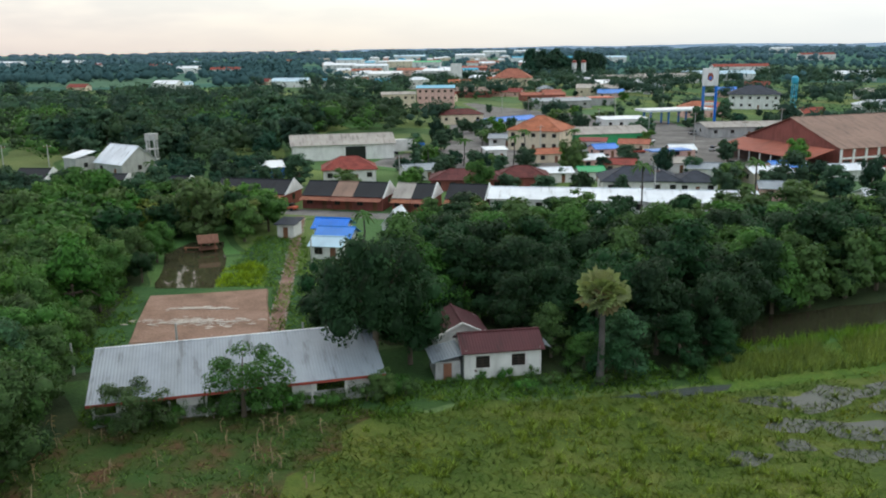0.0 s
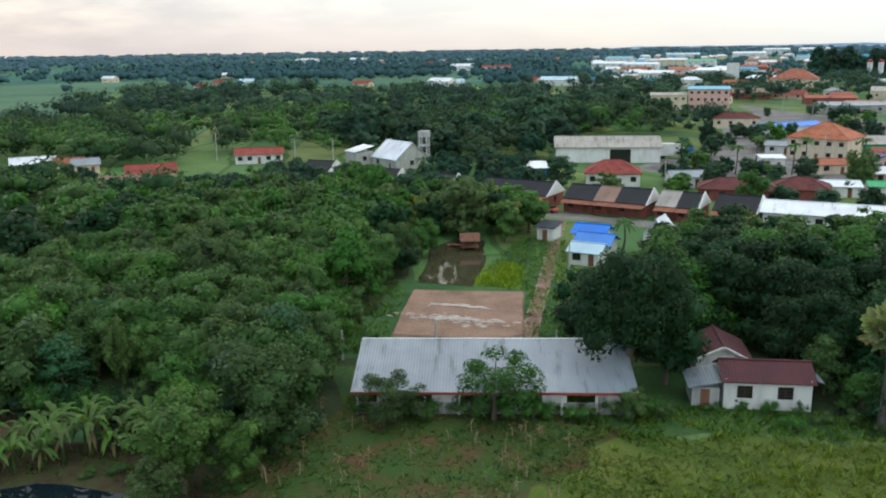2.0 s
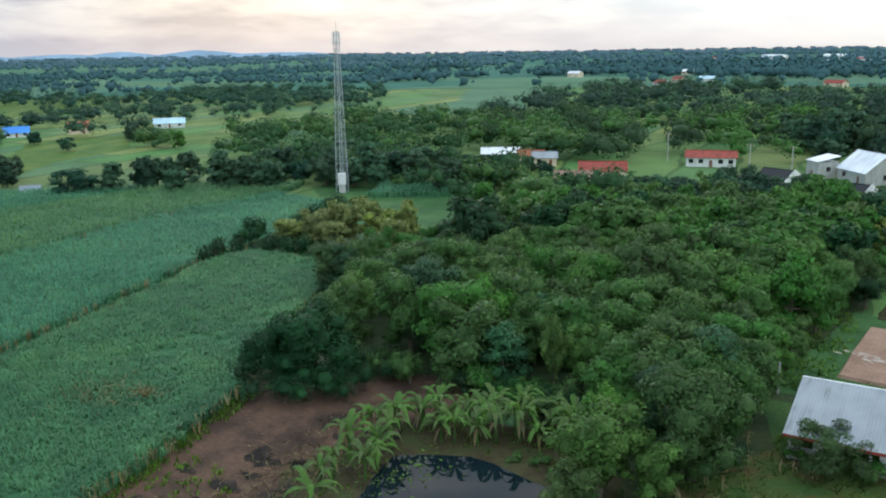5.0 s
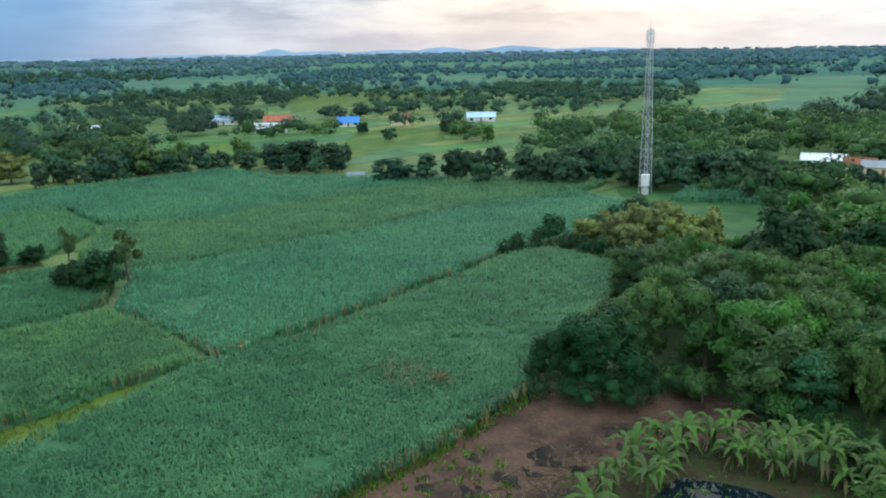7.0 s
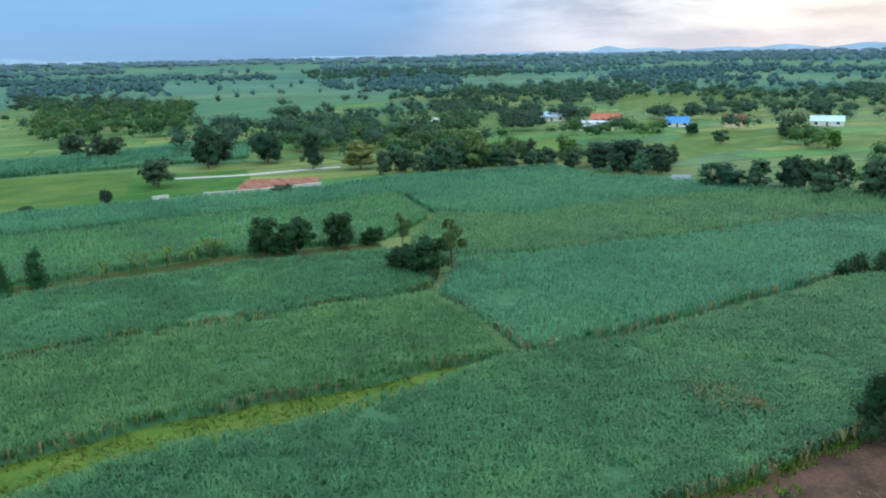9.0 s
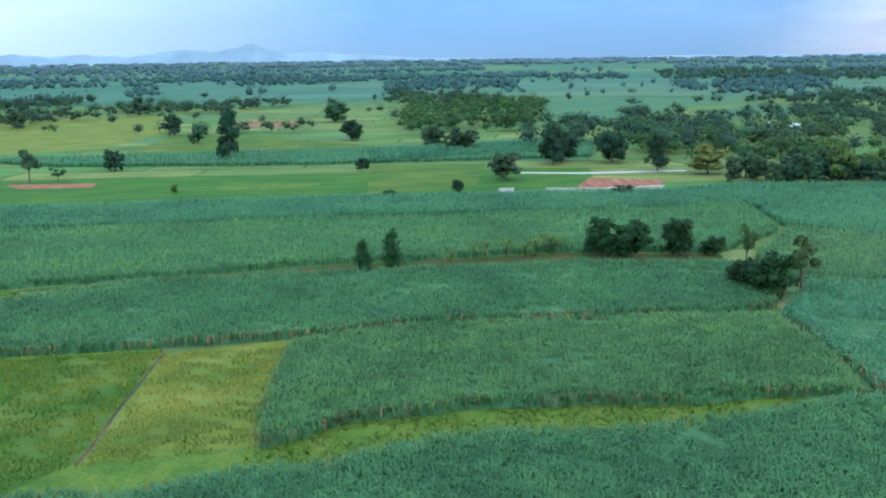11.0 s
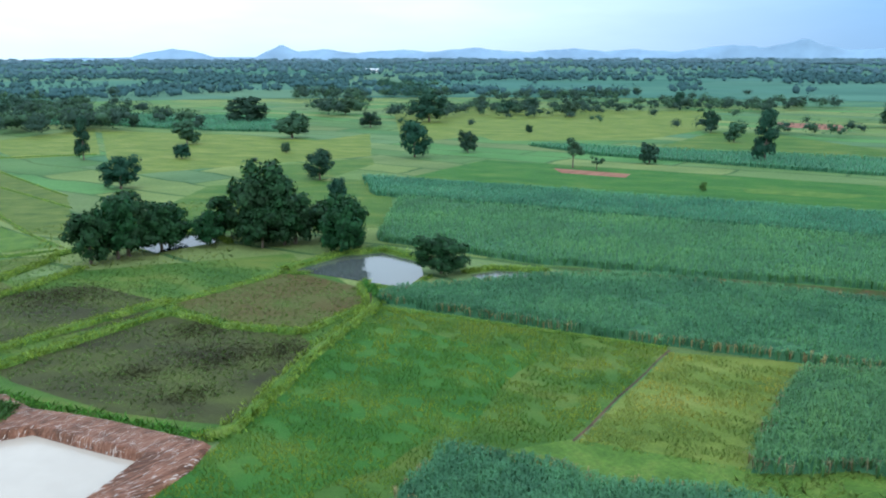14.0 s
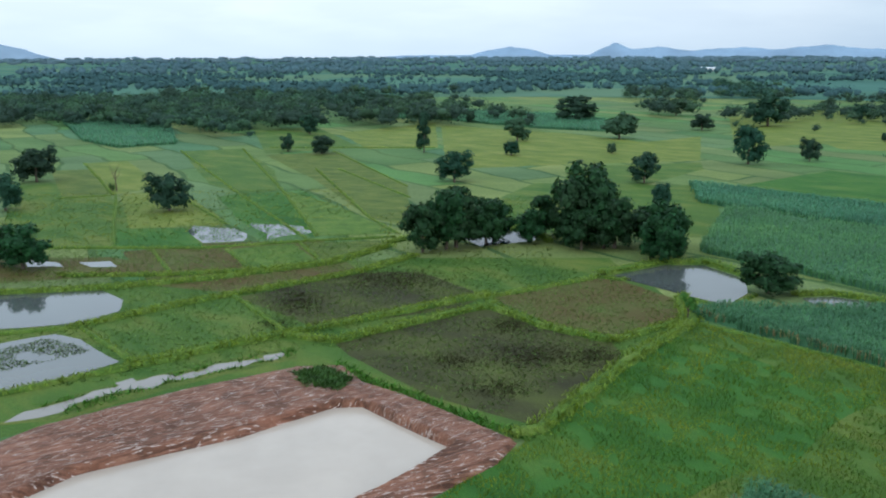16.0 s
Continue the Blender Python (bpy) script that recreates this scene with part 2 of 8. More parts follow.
M = {
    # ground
    # floor under trees: dark litter, with the trees' shade put into the colour
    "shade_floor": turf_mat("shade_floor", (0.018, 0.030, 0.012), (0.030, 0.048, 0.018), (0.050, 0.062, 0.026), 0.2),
    "verge": turf_mat("verge", (0.025, 0.064, 0.020), (0.043, 0.103, 0.032), (0.078, 0.139, 0.043), 0.12),
    "lush": turf_mat("lush", (0.026, 0.062, 0.018), (0.042, 0.090, 0.024), (0.070, 0.115, 0.032), 0.10),
    "bright": turf_mat("bright", (0.048, 0.100, 0.014), (0.080, 0.142, 0.020), (0.124, 0.170, 0.032), 0.25),
    "rice": turf_mat("rice", (0.038, 0.092, 0.014), (0.066, 0.122, 0.019), (0.128, 0.154, 0.030), 0.055, 55, (1, 2.2)),
    "rice_deep": turf_mat("rice_deep", (0.026, 0.086, 0.012), (0.042, 0.116, 0.016), (0.082, 0.142, 0.022), 0.06, 55, (1, 2.5)),
    "rice_gold": turf_mat("rice_gold", (0.076, 0.120, 0.018), (0.120, 0.160, 0.026), (0.175, 0.200, 0.044), 0.07, 55, (1, 2.0)),
    "olive": turf_mat("olive", (0.046, 0.082, 0.014), (0.082, 0.118, 0.020), (0.132, 0.150, 0.034), 0.12, 20, (1, 1.8)),
    "wet_brown": turf_mat("wet_brown", (0.028, 0.027, 0.013), (0.050, 0.056, 0.017), (0.080, 0.100, 0.023), 0.075, 30, (1, 1.6)),
    "rust_field": turf_mat("rust_field", (0.078, 0.052, 0.018), (0.082, 0.078, 0.022), (0.076, 0.108, 0.022), 0.08, 30, (1, 1.4)),
    "garden": turf_mat("garden", (0.105, 0.058, 0.030), (0.050, 0.074, 0.018), (0.036, 0.082, 0.018), 0.28),
    "cane_floor": soil_mat("cane_floor", (0.036, 0.092, 0.044), (0.052, 0.132, 0.060), (0.080, 0.155, 0.070), 0.5),
    "mud_bank": turf_mat("mud_bank", (0.040, 0.030, 0.018), (0.060, 0.052, 0.024), (0.050, 0.075, 0.024), 0.35),
    # far crops: blue-green, with some distance haze put into the colour
    "rice_hazy": turf_mat("rice_hazy", (0.044, 0.112, 0.060), (0.060, 0.138, 0.072), (0.082, 0.152, 0.070), 0.02, 24, (1, 2.0)),
    "burnt": soil_mat("burnt", (0.018, 0.014, 0.012), (0.085, 0.052, 0.036), (0.140, 0.082, 0.055), 0.16),
    "red_soil": soil_mat("red_soil", (0.150, 0.062, 0.040), (0.235, 0.105, 0.070), (0.340, 0.190, 0.140), 0.22, 0.8, (0.4, 3, 1, -22)),
    "bank_soil": bank_mat("bank_soil"),
    "pad_soil": soil_mat("pad_soil", (0.180, 0.115, 0.080), (0.260, 0.165, 0.120), (0.330, 0.220, 0.165), 0.22, 0.4),
    "pale_soil": soil_mat("pale_soil", (0.36, 0.30, 0.25), (0.48, 0.42, 0.36), (0.60, 0.55, 0.48), 0.5),
    "track": soil_mat("track", (0.150, 0.085, 0.060), (0.220, 0.140, 0.105), (0.330, 0.240, 0.190), 0.5),
    "dry_stalk": soil_mat("dry_stalk", (0.20, 0.15, 0.08), (0.32, 0.25, 0.14), (0.45, 0.38, 0.24), 1.0, 0.3),
    "asphalt": soil_mat("asphalt", (0.10, 0.095, 0.09), (0.17, 0.16, 0.15), (0.26, 0.245, 0.23), 0.12, 0.2),
    "concrete": plain_mat("concrete", (0.42, 0.42, 0.40), 0.85, 0.35),
    # water
    "pond_brown": water_mat("pond_brown", (0.060, 0.055, 0.030)),
    "pond_dark": water_mat("pond_dark", (0.006, 0.013, 0.018), 0.03, 0.06, 0.16),
    "pond_puddle": water_mat("pond_puddle", (0.17, 0.155, 0.13), 0.10, 0.05, 0.4),
    "pond_dull": water_mat("pond_dull", (0.050, 0.058, 0.045), 0.12, 0.2, 0.16),
    "pond_shade": water_mat("pond_shade", (0.040, 0.040, 0.022), 0.12),
    "pond_grey": water_mat("pond_grey", (0.07, 0.08, 0.075)),
    "pond_milky": water_mat("pond_milky", (0.40, 0.345, 0.285), 0.18, 0.03, 0.3),
    # plants
    "leaf_green": leaf_mat("leaf_green", (0.072, 0.150, 0.040)),
    "leaf_dark": leaf_mat("leaf_dark", (0.023, 0.064, 0.024)),
    "leaf_light": leaf_mat("leaf_light", (0.092, 0.175, 0.046)),
    "leaf_grey": leaf_mat("leaf_grey", (0.060, 0.116, 0.036)),
    "leaf_blue": leaf_mat("leaf_blue", (0.052, 0.120, 0.056)),
    "leaf_yellow": leaf_mat("leaf_yellow", (0.175, 0.215, 0.066), 0.4, 0.6, 0.008, 0.25),
    "leaf_palm": leaf_mat("leaf_palm", (0.170, 0.200, 0.090), 0.4),
    "leaf_bamboo": leaf_mat("leaf_bamboo", (0.088, 0.165, 0.040), 0.4),
    "leaf_near_wood": leaf_mat("leaf_near_wood", (0.044, 0.098, 0.040), 0.3, 0.7),
    "leaf_lush": leaf_mat("leaf_lush", (0.100, 0.230, 0.045), 0.35, 0.6, 0.0, thin=0.5),
    "leaf_banana": leaf_mat("leaf_banana", (0.112, 0.190, 0.052), 0.35, 0.35),
    "leaf_cane": leaf_mat("leaf_cane", (0.102, 0.246, 0.128), 0.16, 0.4, 0.01, 0.12, 0.08, 0.42),
    "leaf_cane_mid": leaf_mat("leaf_cane_mid", (0.120, 0.246, 0.110), 0.16, 0.4, 0.01, 0.12, 0.08, 0.42),
    # farther cane: blue-green leaf with some distance haze in the colour
    "leaf_cane_hazy": leaf_mat("leaf_cane_hazy", (0.102, 0.248, 0.162), 0.14, 0.5, 0.01, 0.12, 0.05, 0.42),
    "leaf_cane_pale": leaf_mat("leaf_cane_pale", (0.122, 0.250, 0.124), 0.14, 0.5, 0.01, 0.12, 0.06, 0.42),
    "leaf_grass": leaf_mat("leaf_grass", (0.135, 0.240, 0.046), 0.4, 0.6, 0.0, thin=0.5),
    "leaf_rice": leaf_mat("leaf_rice", (0.150, 0.215, 0.030), 0.3, 0.6, 0.0, 0.36, 0.13, 0.5, True),
    "leaf_ripe": leaf_mat("leaf_ripe", (0.255, 0.295, 0.045), 0.25, 0.6, 0.0, 0.36, 0.09, 0.5, True),
    "leaf_reed": leaf_mat("leaf_reed", (0.235, 0.335, 0.056), 0.35, 0.6, 0.0, thin=0.5),
    "leaf_dry": leaf_mat("leaf_dry", (0.26, 0.215, 0.12), 0.4, 0.8, 0.0),
    # leaves of distant trees: bluish haze is part of the base colour
    "leaf_haze": leaf_mat("leaf_haze", (0.040, 0.084, 0.062), 0.12, 0.7),
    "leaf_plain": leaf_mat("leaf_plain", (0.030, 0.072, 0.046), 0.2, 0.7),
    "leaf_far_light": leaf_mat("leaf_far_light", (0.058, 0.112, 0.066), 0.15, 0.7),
    "leaf_weed": leaf_mat("leaf_weed", (0.040, 0.040, 0.018), 0.3, 0.7, thin=0.45),
    "char": soil_mat("char", (0.010, 0.009, 0.008), (0.022, 0.018, 0.015), (0.060, 0.042, 0.032), 0.6),
    "bark": plain_mat("bark", (0.13, 0.105, 0.08), 0.9, 0.5, 2.0),
    "palm_bark": plain_mat("palm_bark", (0.10, 0.09, 0.085), 0.9, 0.5, 2.0),
    # building
    "white": plain_mat("white", (0.72, 0.72, 0.70), 0.7, 0.25),
    "cream": plain_mat("cream", (0.66, 0.56, 0.42), 0.75, 0.25),
    "pink": plain_mat("pink", (0.66, 0.42, 0.36), 0.75, 0.25),
    "grey": plain_mat("grey", (0.38, 0.38, 0.38), 0.75, 0.35),
    "red_wall": plain_mat("red_wall", (0.27, 0.085, 0.065), 0.7, 0.35),
    "red_paint": plain_mat("red_paint", (0.28, 0.055, 0.04), 0.55, 0.3),
    "orange_paint": plain_mat("orange_paint", (0.55, 0.12, 0.045), 0.5, 0.2),
    "blue_paint": plain_mat("blue_paint", (0.03, 0.16, 0.55), 0.4, 0.2),
    "cyan_paint": plain_mat("cyan_paint", (0.05, 0.36, 0.55), 0.4, 0.25),
    "green_paint": plain_mat("green_paint", (0.05, 0.36, 0.14), 0.5, 0.25),
    "wood": plain_mat("wood", (0.20, 0.095, 0.055), 0.8, 0.45, 2.0),
    "dark_glass": plain_mat("dark_glass", (0.020, 0.022, 0.024), 0.15, 0.3, 1.0, 0.0, 0.5),
    "dark_frame": plain_mat("dark_frame", (0.075, 0.045, 0.035), 0.6, 0.3),
    "rust": plain_mat("rust", (0.26, 0.10, 0.06), 0.85, 0.5),
    "steel": plain_mat("steel", (0.40, 0.43, 0.45), 0.45, 0.3, 1.0, 0.4),
    "zinc_roof": sheet_roof_mat("zinc_roof", (0.24, 0.275, 0.31), (0.15, 0.17, 0.19), 0.3, 0.42, 0.25, 0.35),
    "zinc_bright": sheet_roof_mat("zinc_bright", (0.66, 0.70, 0.74), (0.42, 0.44, 0.46), 0.3, 0.35, 0.2, 0.3),
    "maroon_roof": sheet_roof_mat("maroon_roof", (0.075, 0.022, 0.026), (0.045, 0.017, 0.018), 0.3, 0.75, 0.0, 0.4),
    "charcoal_roof": sheet_roof_mat("charcoal_roof", (0.016, 0.018, 0.023), (0.011, 0.011, 0.013), 0.3, 0.8, 0.0, 0.4),
    "blue_roof": sheet_roof_mat("blue_roof", (0.035, 0.19, 0.62), (0.06, 0.18, 0.40), 0.3, 0.4, 0.0, 0.25),
    "pale_blue_roof": sheet_roof_mat("pale_blue_roof", (0.42, 0.58, 0.68), (0.26, 0.34, 0.42), 0.3, 0.4, 0.0, 0.3),
    "fibre_roof": sheet_roof_mat("fibre_roof", (0.36, 0.33, 0.29), (0.20, 0.17, 0.15), 0.3, 0.8, 0.0, 0.45),
    "brown_roof": sheet_roof_mat("brown_roof", (0.25, 0.16, 0.12), (0.15, 0.10, 0.08), 0.3, 0.8, 0.0, 0.45),
    "rust_roof": sheet_roof_mat("rust_roof", (0.30, 0.085, 0.055), (0.17, 0.055, 0.04), 0.3, 0.7, 0.0, 0.4),
    "red_tile": tile_roof_mat("red_tile", (0.25, 0.055, 0.042)),
    "maroon_tile": tile_roof_mat("maroon_tile", (0.110, 0.030, 0.030)),
    "orange_tile": tile_roof_mat("orange_tile", (0.36, 0.125, 0.075)),
    "slate_tile": tile_roof_mat("slate_tile", (0.040, 0.046, 0.062)),
}

# ---- building blocks ----
RNG = np.random.default_rng(7)


def mesh_of(name, verts, faces, mat, smooth=False, normals=None):
    """A mesh from arrays; foliage brings normals of its own, which follow the mass it belongs to."""
    me = bpy.data.meshes.new(name)
    if isinstance(faces, np.ndarray):
        n, k = faces.shape
        me.vertices.add(len(verts))
        me.vertices.foreach_set("co", np.asarray(verts, np.float32).ravel())
        me.loops.add(n * k)
        me.loops.foreach_set("vertex_index", faces.astype(np.int32).ravel())
        me.polygons.add(n)
        me.polygons.foreach_set("loop_start", np.arange(0, n * k, k, dtype=np.int32))
        me.update(calc_edges=True)
    else:
        me.from_pydata(np.asarray(verts).tolist(), [], faces)
    me.materials.append(mat)
    if smooth or normals is not None:
        me.polygons.foreach_set("use_smooth", np.ones(len(me.polygons), bool))
    if normals is not None:
        layer = me.attributes.new("custom_normal", "FLOAT_VECTOR", "POINT")
        layer.data.foreach_set("vector", np.asarray(normals, np.float32).ravel())
    me.update()
    return me


def unit(v):
    return v / (np.linalg.norm(v, axis=-1, keepdims=True) + 1e-9)


def facing(V, F, N):
    """Turns each triangle so that its front agrees with the wanted normals."""
    a, b, c = V[F[:, 0]], V[F[:, 1]], V[F[:, 2]]
    back = (np.cross(b - a, c - a) * N[F[:, 0]]).sum(1) < 0
    F = F.copy()
    F[back] = F[back][:, ::-1]
    return F


def part(name, data, material, parent, label=""):
    """One mesh object under a thing or a part, from a bmesh or a mesh."""
    if isinstance(data, bmesh.types.BMesh):
        me = bpy.data.meshes.new(name)
        data.to_mesh(me)
        data.free()
        me.materials.append(material)
    else:
        me = data
    ob = new(name, me)
    ob.parent = parent
    return tagged(ob, label)


def thing(name, label, category, m=None, group=""):
    ob = new(name)
    ob.empty_display_size = 0.5
    if m is not None:
        ob.matrix_basis = m
    return tagged(ob, label, category, group)


def setting(name, me, label="", category="", kind="structure"):
    return tagged(new(name, me), label, category, kind=kind)


def box(bm, x0, y0, z0, x1, y1, z1):
    vs = [bm.verts.new(p) for p in ((x0, y0, z0), (x1, y0, z0), (x1, y1, z0), (x0, y1, z0), (x0, y0, z1), (x1, y0, z1), (x1, y1, z1), (x0, y1, z1))]
    for f in ((3, 2, 1, 0), (4, 5, 6, 7), (0, 1, 5, 4), (1, 2, 6, 5), (2, 3, 7, 6), (3, 0, 4, 7)):
        bm.faces.new([vs[i] for i in f])
    return vs


def boxed(*args, bevel=0.0):
    bm = bmesh.new()
    box(bm, *args)
    if bevel:
        bmesh.ops.bevel(bm, geom=bm.edges[:], offset=bevel, segments=1, affect="EDGES")
    return bm


def slab(pts, thick):
    """A plate of the given outline and thickness, its top on the outline."""
    bm = bmesh.new()
    top = [bm.verts.new(p) for p in pts]
    low = [bm.verts.new((p[0], p[1], p[2] - thick)) for p in pts]
    bm.faces.new(top)
    bm.faces.new(low[::-1])
    for i in range(len(pts)):
        j = (i + 1) % len(pts)
        bm.faces.new((top[j], top[i], low[i], low[j]))
    bmesh.ops.recalc_face_normals(bm, faces=bm.faces[:])
    return bm


def tube(bm, path, radii, sides=6):
    """A tapered tube along a path."""
    rings = []
    for i, p in enumerate(path):
        d = (Vector(path[min(i + 1, len(path) - 1)]) - Vector(path[max(i - 1, 0)])).normalized()
        a = d.orthogonal().normalized()
        b = d.cross(a)
        rings.append([bm.verts.new(Vector(p) + (a * math.cos(2 * math.pi * k / sides) + b * math.sin(2 * math.pi * k / sides)) * radii[i]) for k in range(sides)])
    for r, s in zip(rings, rings[1:]):
        for k in range(sides):
            bm.faces.new((r[k], r[(k + 1) % sides], s[(k + 1) % sides], s[k]))
    bm.faces.new(rings[0][::-1])
    bm.faces.new(rings[-1])


def inside(pts, poly):
    """Which of the points lie in the outline."""
    x, y = pts[:, 0], pts[:, 1]
    hit = np.zeros(len(pts), bool)
    for (x0, y0), (x1, y1) in zip(poly, poly[1:] + poly[:1]):
        if y0 != y1:
            hit ^= ((y0 > y) != (y1 > y)) & (x < (x1 - x0) * (y - y0) / (y1 - y0) + x0)
    return hit


def scatter(poly, step, jitter=0.45, turn=0.0):
    """Jittered rows of points inside an outline."""
    a = radians(turn)
    c, s = math.cos(a), math.sin(a)
    p = np.array(poly)
    mid = p.mean(0)
    r = np.hypot(*(p - mid).T).max()
    k = np.arange(-r, r, step)
    gx, gy = np.meshgrid(k, k)
    g = np.stack([gx.ravel(), gy.ravel()], 1)
    g = g + RNG.uniform(-jitter, jitter, g.shape) * step
    g = g @ np.array([[c, s], [-s, c]]) + mid
    return g[inside(g, poly)]


def sheet(poly, z, grid=0.0):
    """A flat patch of the given outline."""
    bm = bmesh.new()
    bm.faces.new([bm.verts.new((x, y, z)) for x, y in poly])
    bmesh.ops.recalc_face_normals(bm, faces=bm.faces[:])
    if bm.faces[:][0].normal.z < 0:
        bmesh.ops.reverse_faces(bm, faces=bm.faces[:])
    bmesh.ops.triangulate(bm, faces=bm.faces[:])
    return bm


def wavy(poly, step=4.0, amount=1.0):
    """The outline with its long sides broken up and gently uneven."""
    out = []
    for (x0, y0), (x1, y1) in zip(poly, poly[1:] + poly[:1]):
        n = max(1, int(math.hypot(x1 - x0, y1 - y0) / step))
        for i in range(n):
            x, y = x0 + (x1 - x0) * i / n, y0 + (y1 - y0) * i / n
            v = noise.noise_vector(Vector((x * 0.13, y * 0.13, 3.1)))
            out.append((x + v.x * amount, y + v.y * amount))
    return out


def field(name, poly, z, mat, label, category, uneven=0.8):
    ob = part(name, sheet(wavy(poly, 4.0, uneven), z), M[mat], None)
    return tagged(ob, label, category, kind="structure")


def blades(points, z0, height, reach, width, count, rng):
    """Arching leaf blades round each point: two quads a blade."""
    n = len(points)
    P = np.repeat(points, count, 0)
    base = np.repeat(z0, count) if np.ndim(z0) else np.full(n * count, z0)
    a = rng.uniform(0, 2 * math.pi, n * count)
    h = height * rng.uniform(0.7, 1.25, n * count)
    r = reach * rng.uniform(0.5, 1.3, n * count)
    d = np.stack([np.cos(a), np.sin(a)], 1)
    s = np.stack([-d[:, 1], d[:, 0]], 1) * (width * rng.uniform(0.7, 1.3, n * count))[:, None] / 2
    V = np.empty((n * count, 5, 3))
    for k, (out, up, w) in enumerate(((0.05, 0.0, 0.6), (0.45, 0.85, 1.0))):
        c = P + d * (r * out)[:, None]
        V[:, 2 * k, :2], V[:, 2 * k + 1, :2] = c - s * w, c + s * w
        V[:, 2 * k, 2] = V[:, 2 * k + 1, 2] = base + h * up
    V[:, 4, :2] = P + d * (r * 1.1)[:, None]
    V[:, 4, 2] = base + h * 0.74
    f = np.arange(n * count)[:, None] * 5
    F = np.concatenate([f + [0, 1, 3], f + [0, 3, 2], f + [2, 3, 4]])
    return V.reshape(-1, 3), F


def spikes(points, z0, height, width, count, rng, lean=0.35):
    """Upright pointed blades: one triangle each."""
    n = len(points)
    P = np.repeat(points, count, 0) + rng.normal(0, width, (n * count, 2))
    a = rng.uniform(0, 2 * math.pi, n * count)
    h = height * rng.uniform(0.6, 1.3, n * count)
    s = np.stack([np.cos(a), np.sin(a)], 1) * width / 2
    V = np.empty((n * count, 3, 3))
    V[:, 0, :2], V[:, 1, :2] = P - s, P + s
    V[:, 2, :2] = P + rng.normal(0, 1, (n * count, 2)) * (lean * h)[:, None]
    V[:, :2, 2], V[:, 2, 2] = z0, z0 + h
    up = np.repeat(unit(np.concatenate([rng.normal(0, 0.28, (n * count, 2)), np.ones((n * count, 1))], 1)), 3, 0)
    return V.reshape(-1, 3), np.arange(n * count * 3).reshape(-1, 3), up


def leaf_cards(pos, nrm, size, rng, ratio=0.55):
    """Small folded leaves at the given places, facing roughly along the given directions."""
    n = len(pos)
    mass = unit(unit(nrm) + rng.normal(0, 0.22, (n, 3)))
    nrm = unit(unit(nrm) + rng.normal(0, 0.45, (n, 3)))
    ref = rng.normal(0, 1, (n, 3))
    a = np.cross(nrm, ref)
    a /= np.linalg.norm(a, axis=1, keepdims=True) + 1e-9
    b = np.cross(nrm, a)
    s = (size * rng.uniform(0.6, 1.4, n))[:, None]
    V = np.stack([pos - a * s * 0.6 - b * s * ratio * 1.1, pos + a * s, pos - a * s * 0.6 + b * s * ratio * 1.1], 1).reshape(-1, 3)
    N = np.repeat(mass, 3, 0)
    return V, facing(V, np.arange(n * 3).reshape(-1, 3), N), N


def lump(centre, radius, rng, rough=0.22):
    """A small rough core: twenty faces round a centre."""
    t = (1 + 5 ** 0.5) / 2
    v = np.array([(-1, t, 0), (1, t, 0), (-1, -t, 0), (1, -t, 0), (0, -1, t), (0, 1, t), (0, -1, -t), (0, 1, -t), (t, 0, -1), (t, 0, 1), (-t, 0, -1), (-t, 0, 1)]) / 1.902
    f = np.array([(0, 11, 5), (0, 5, 1), (0, 1, 7), (0, 7, 10), (0, 10, 11), (1, 5, 9), (5, 11, 4), (11, 10, 2), (10, 7, 6), (7, 1, 8),
                  (3, 9, 4), (3, 4, 2), (3, 2, 6), (3, 6, 8), (3, 8, 9), (4, 9, 5), (2, 4, 11), (6, 2, 10), (8, 6, 7), (9, 8, 1)])
    return v * (1 + rng.normal(0, rough, (12, 1))) * radius + centre, f


def joined(pieces):
    """Vertices, faces and normals of many pieces as one; a core without normals gets round ones."""
    soft = any(len(p) == 3 for p in pieces)
    vs, fs, ns, n = [], [], [], 0
    for p in pieces:
        v, f = p[0], p[1]
        vs.append(v)
        fs.append(np.asarray(f) + n if not isinstance(f, list) else [[i + n for i in q] for q in f])
        if soft:
            ns.append(p[2] if len(p) == 3 else unit(unit(v - v.mean(0)) + [0, 0, 0.25]))
        n += len(v)
    faces = np.concatenate(fs) if all(isinstance(f, np.ndarray) for f in fs) else [list(q) for f in fs for q in f]
    return np.concatenate(vs), faces, np.concatenate(ns) if soft else None


def stuff(name, pieces, mat, label, category, smooth=False):
    v, f, n = joined(pieces)
    return setting(name, mesh_of(name, v, f, M[mat], smooth, n), label, category, "stuff")


# ---- plants ----
def crown_mesh(name, lobes, count, size, mat, rng, core=0.72, up=0.35):
    """A crown: leaf by leaf over uneven lobes (x, y, z, radius, flatness), dark inside."""
    w = np.array([l[3] ** 2 for l in lobes])
    pick = rng.choice(len(lobes), count, p=w / w.sum())
    L = np.array(lobes)[pick]
    d = rng.normal(0, 1, (count, 3))
    d[:, 2] += up
    d /= np.linalg.norm(d, axis=1, keepdims=True)
    r = L[:, 3:4] * rng.uniform(0.72, 1.12, (count, 1))
    pos = L[:, :3] + d * r * np.stack([np.ones(count), np.ones(count), L[:, 4]], 1)
    mid = np.array([l[:3] for l in lobes]).mean(0)
    nrm = d * 0.8 + unit(pos - mid) * 0.5 + [0, 0, 0.35]
    pieces = [leaf_cards(pos, nrm, size, rng)]
    for x, y, z, q, fl in lobes:
        v, f = lump(np.zeros(3), q * core, rng, 0.1)
        pieces.append((v * [1, 1, fl] + [x, y, z], f))
    v, f, n = joined(pieces)
    return mesh_of(name, v, f, M[mat], True, n)


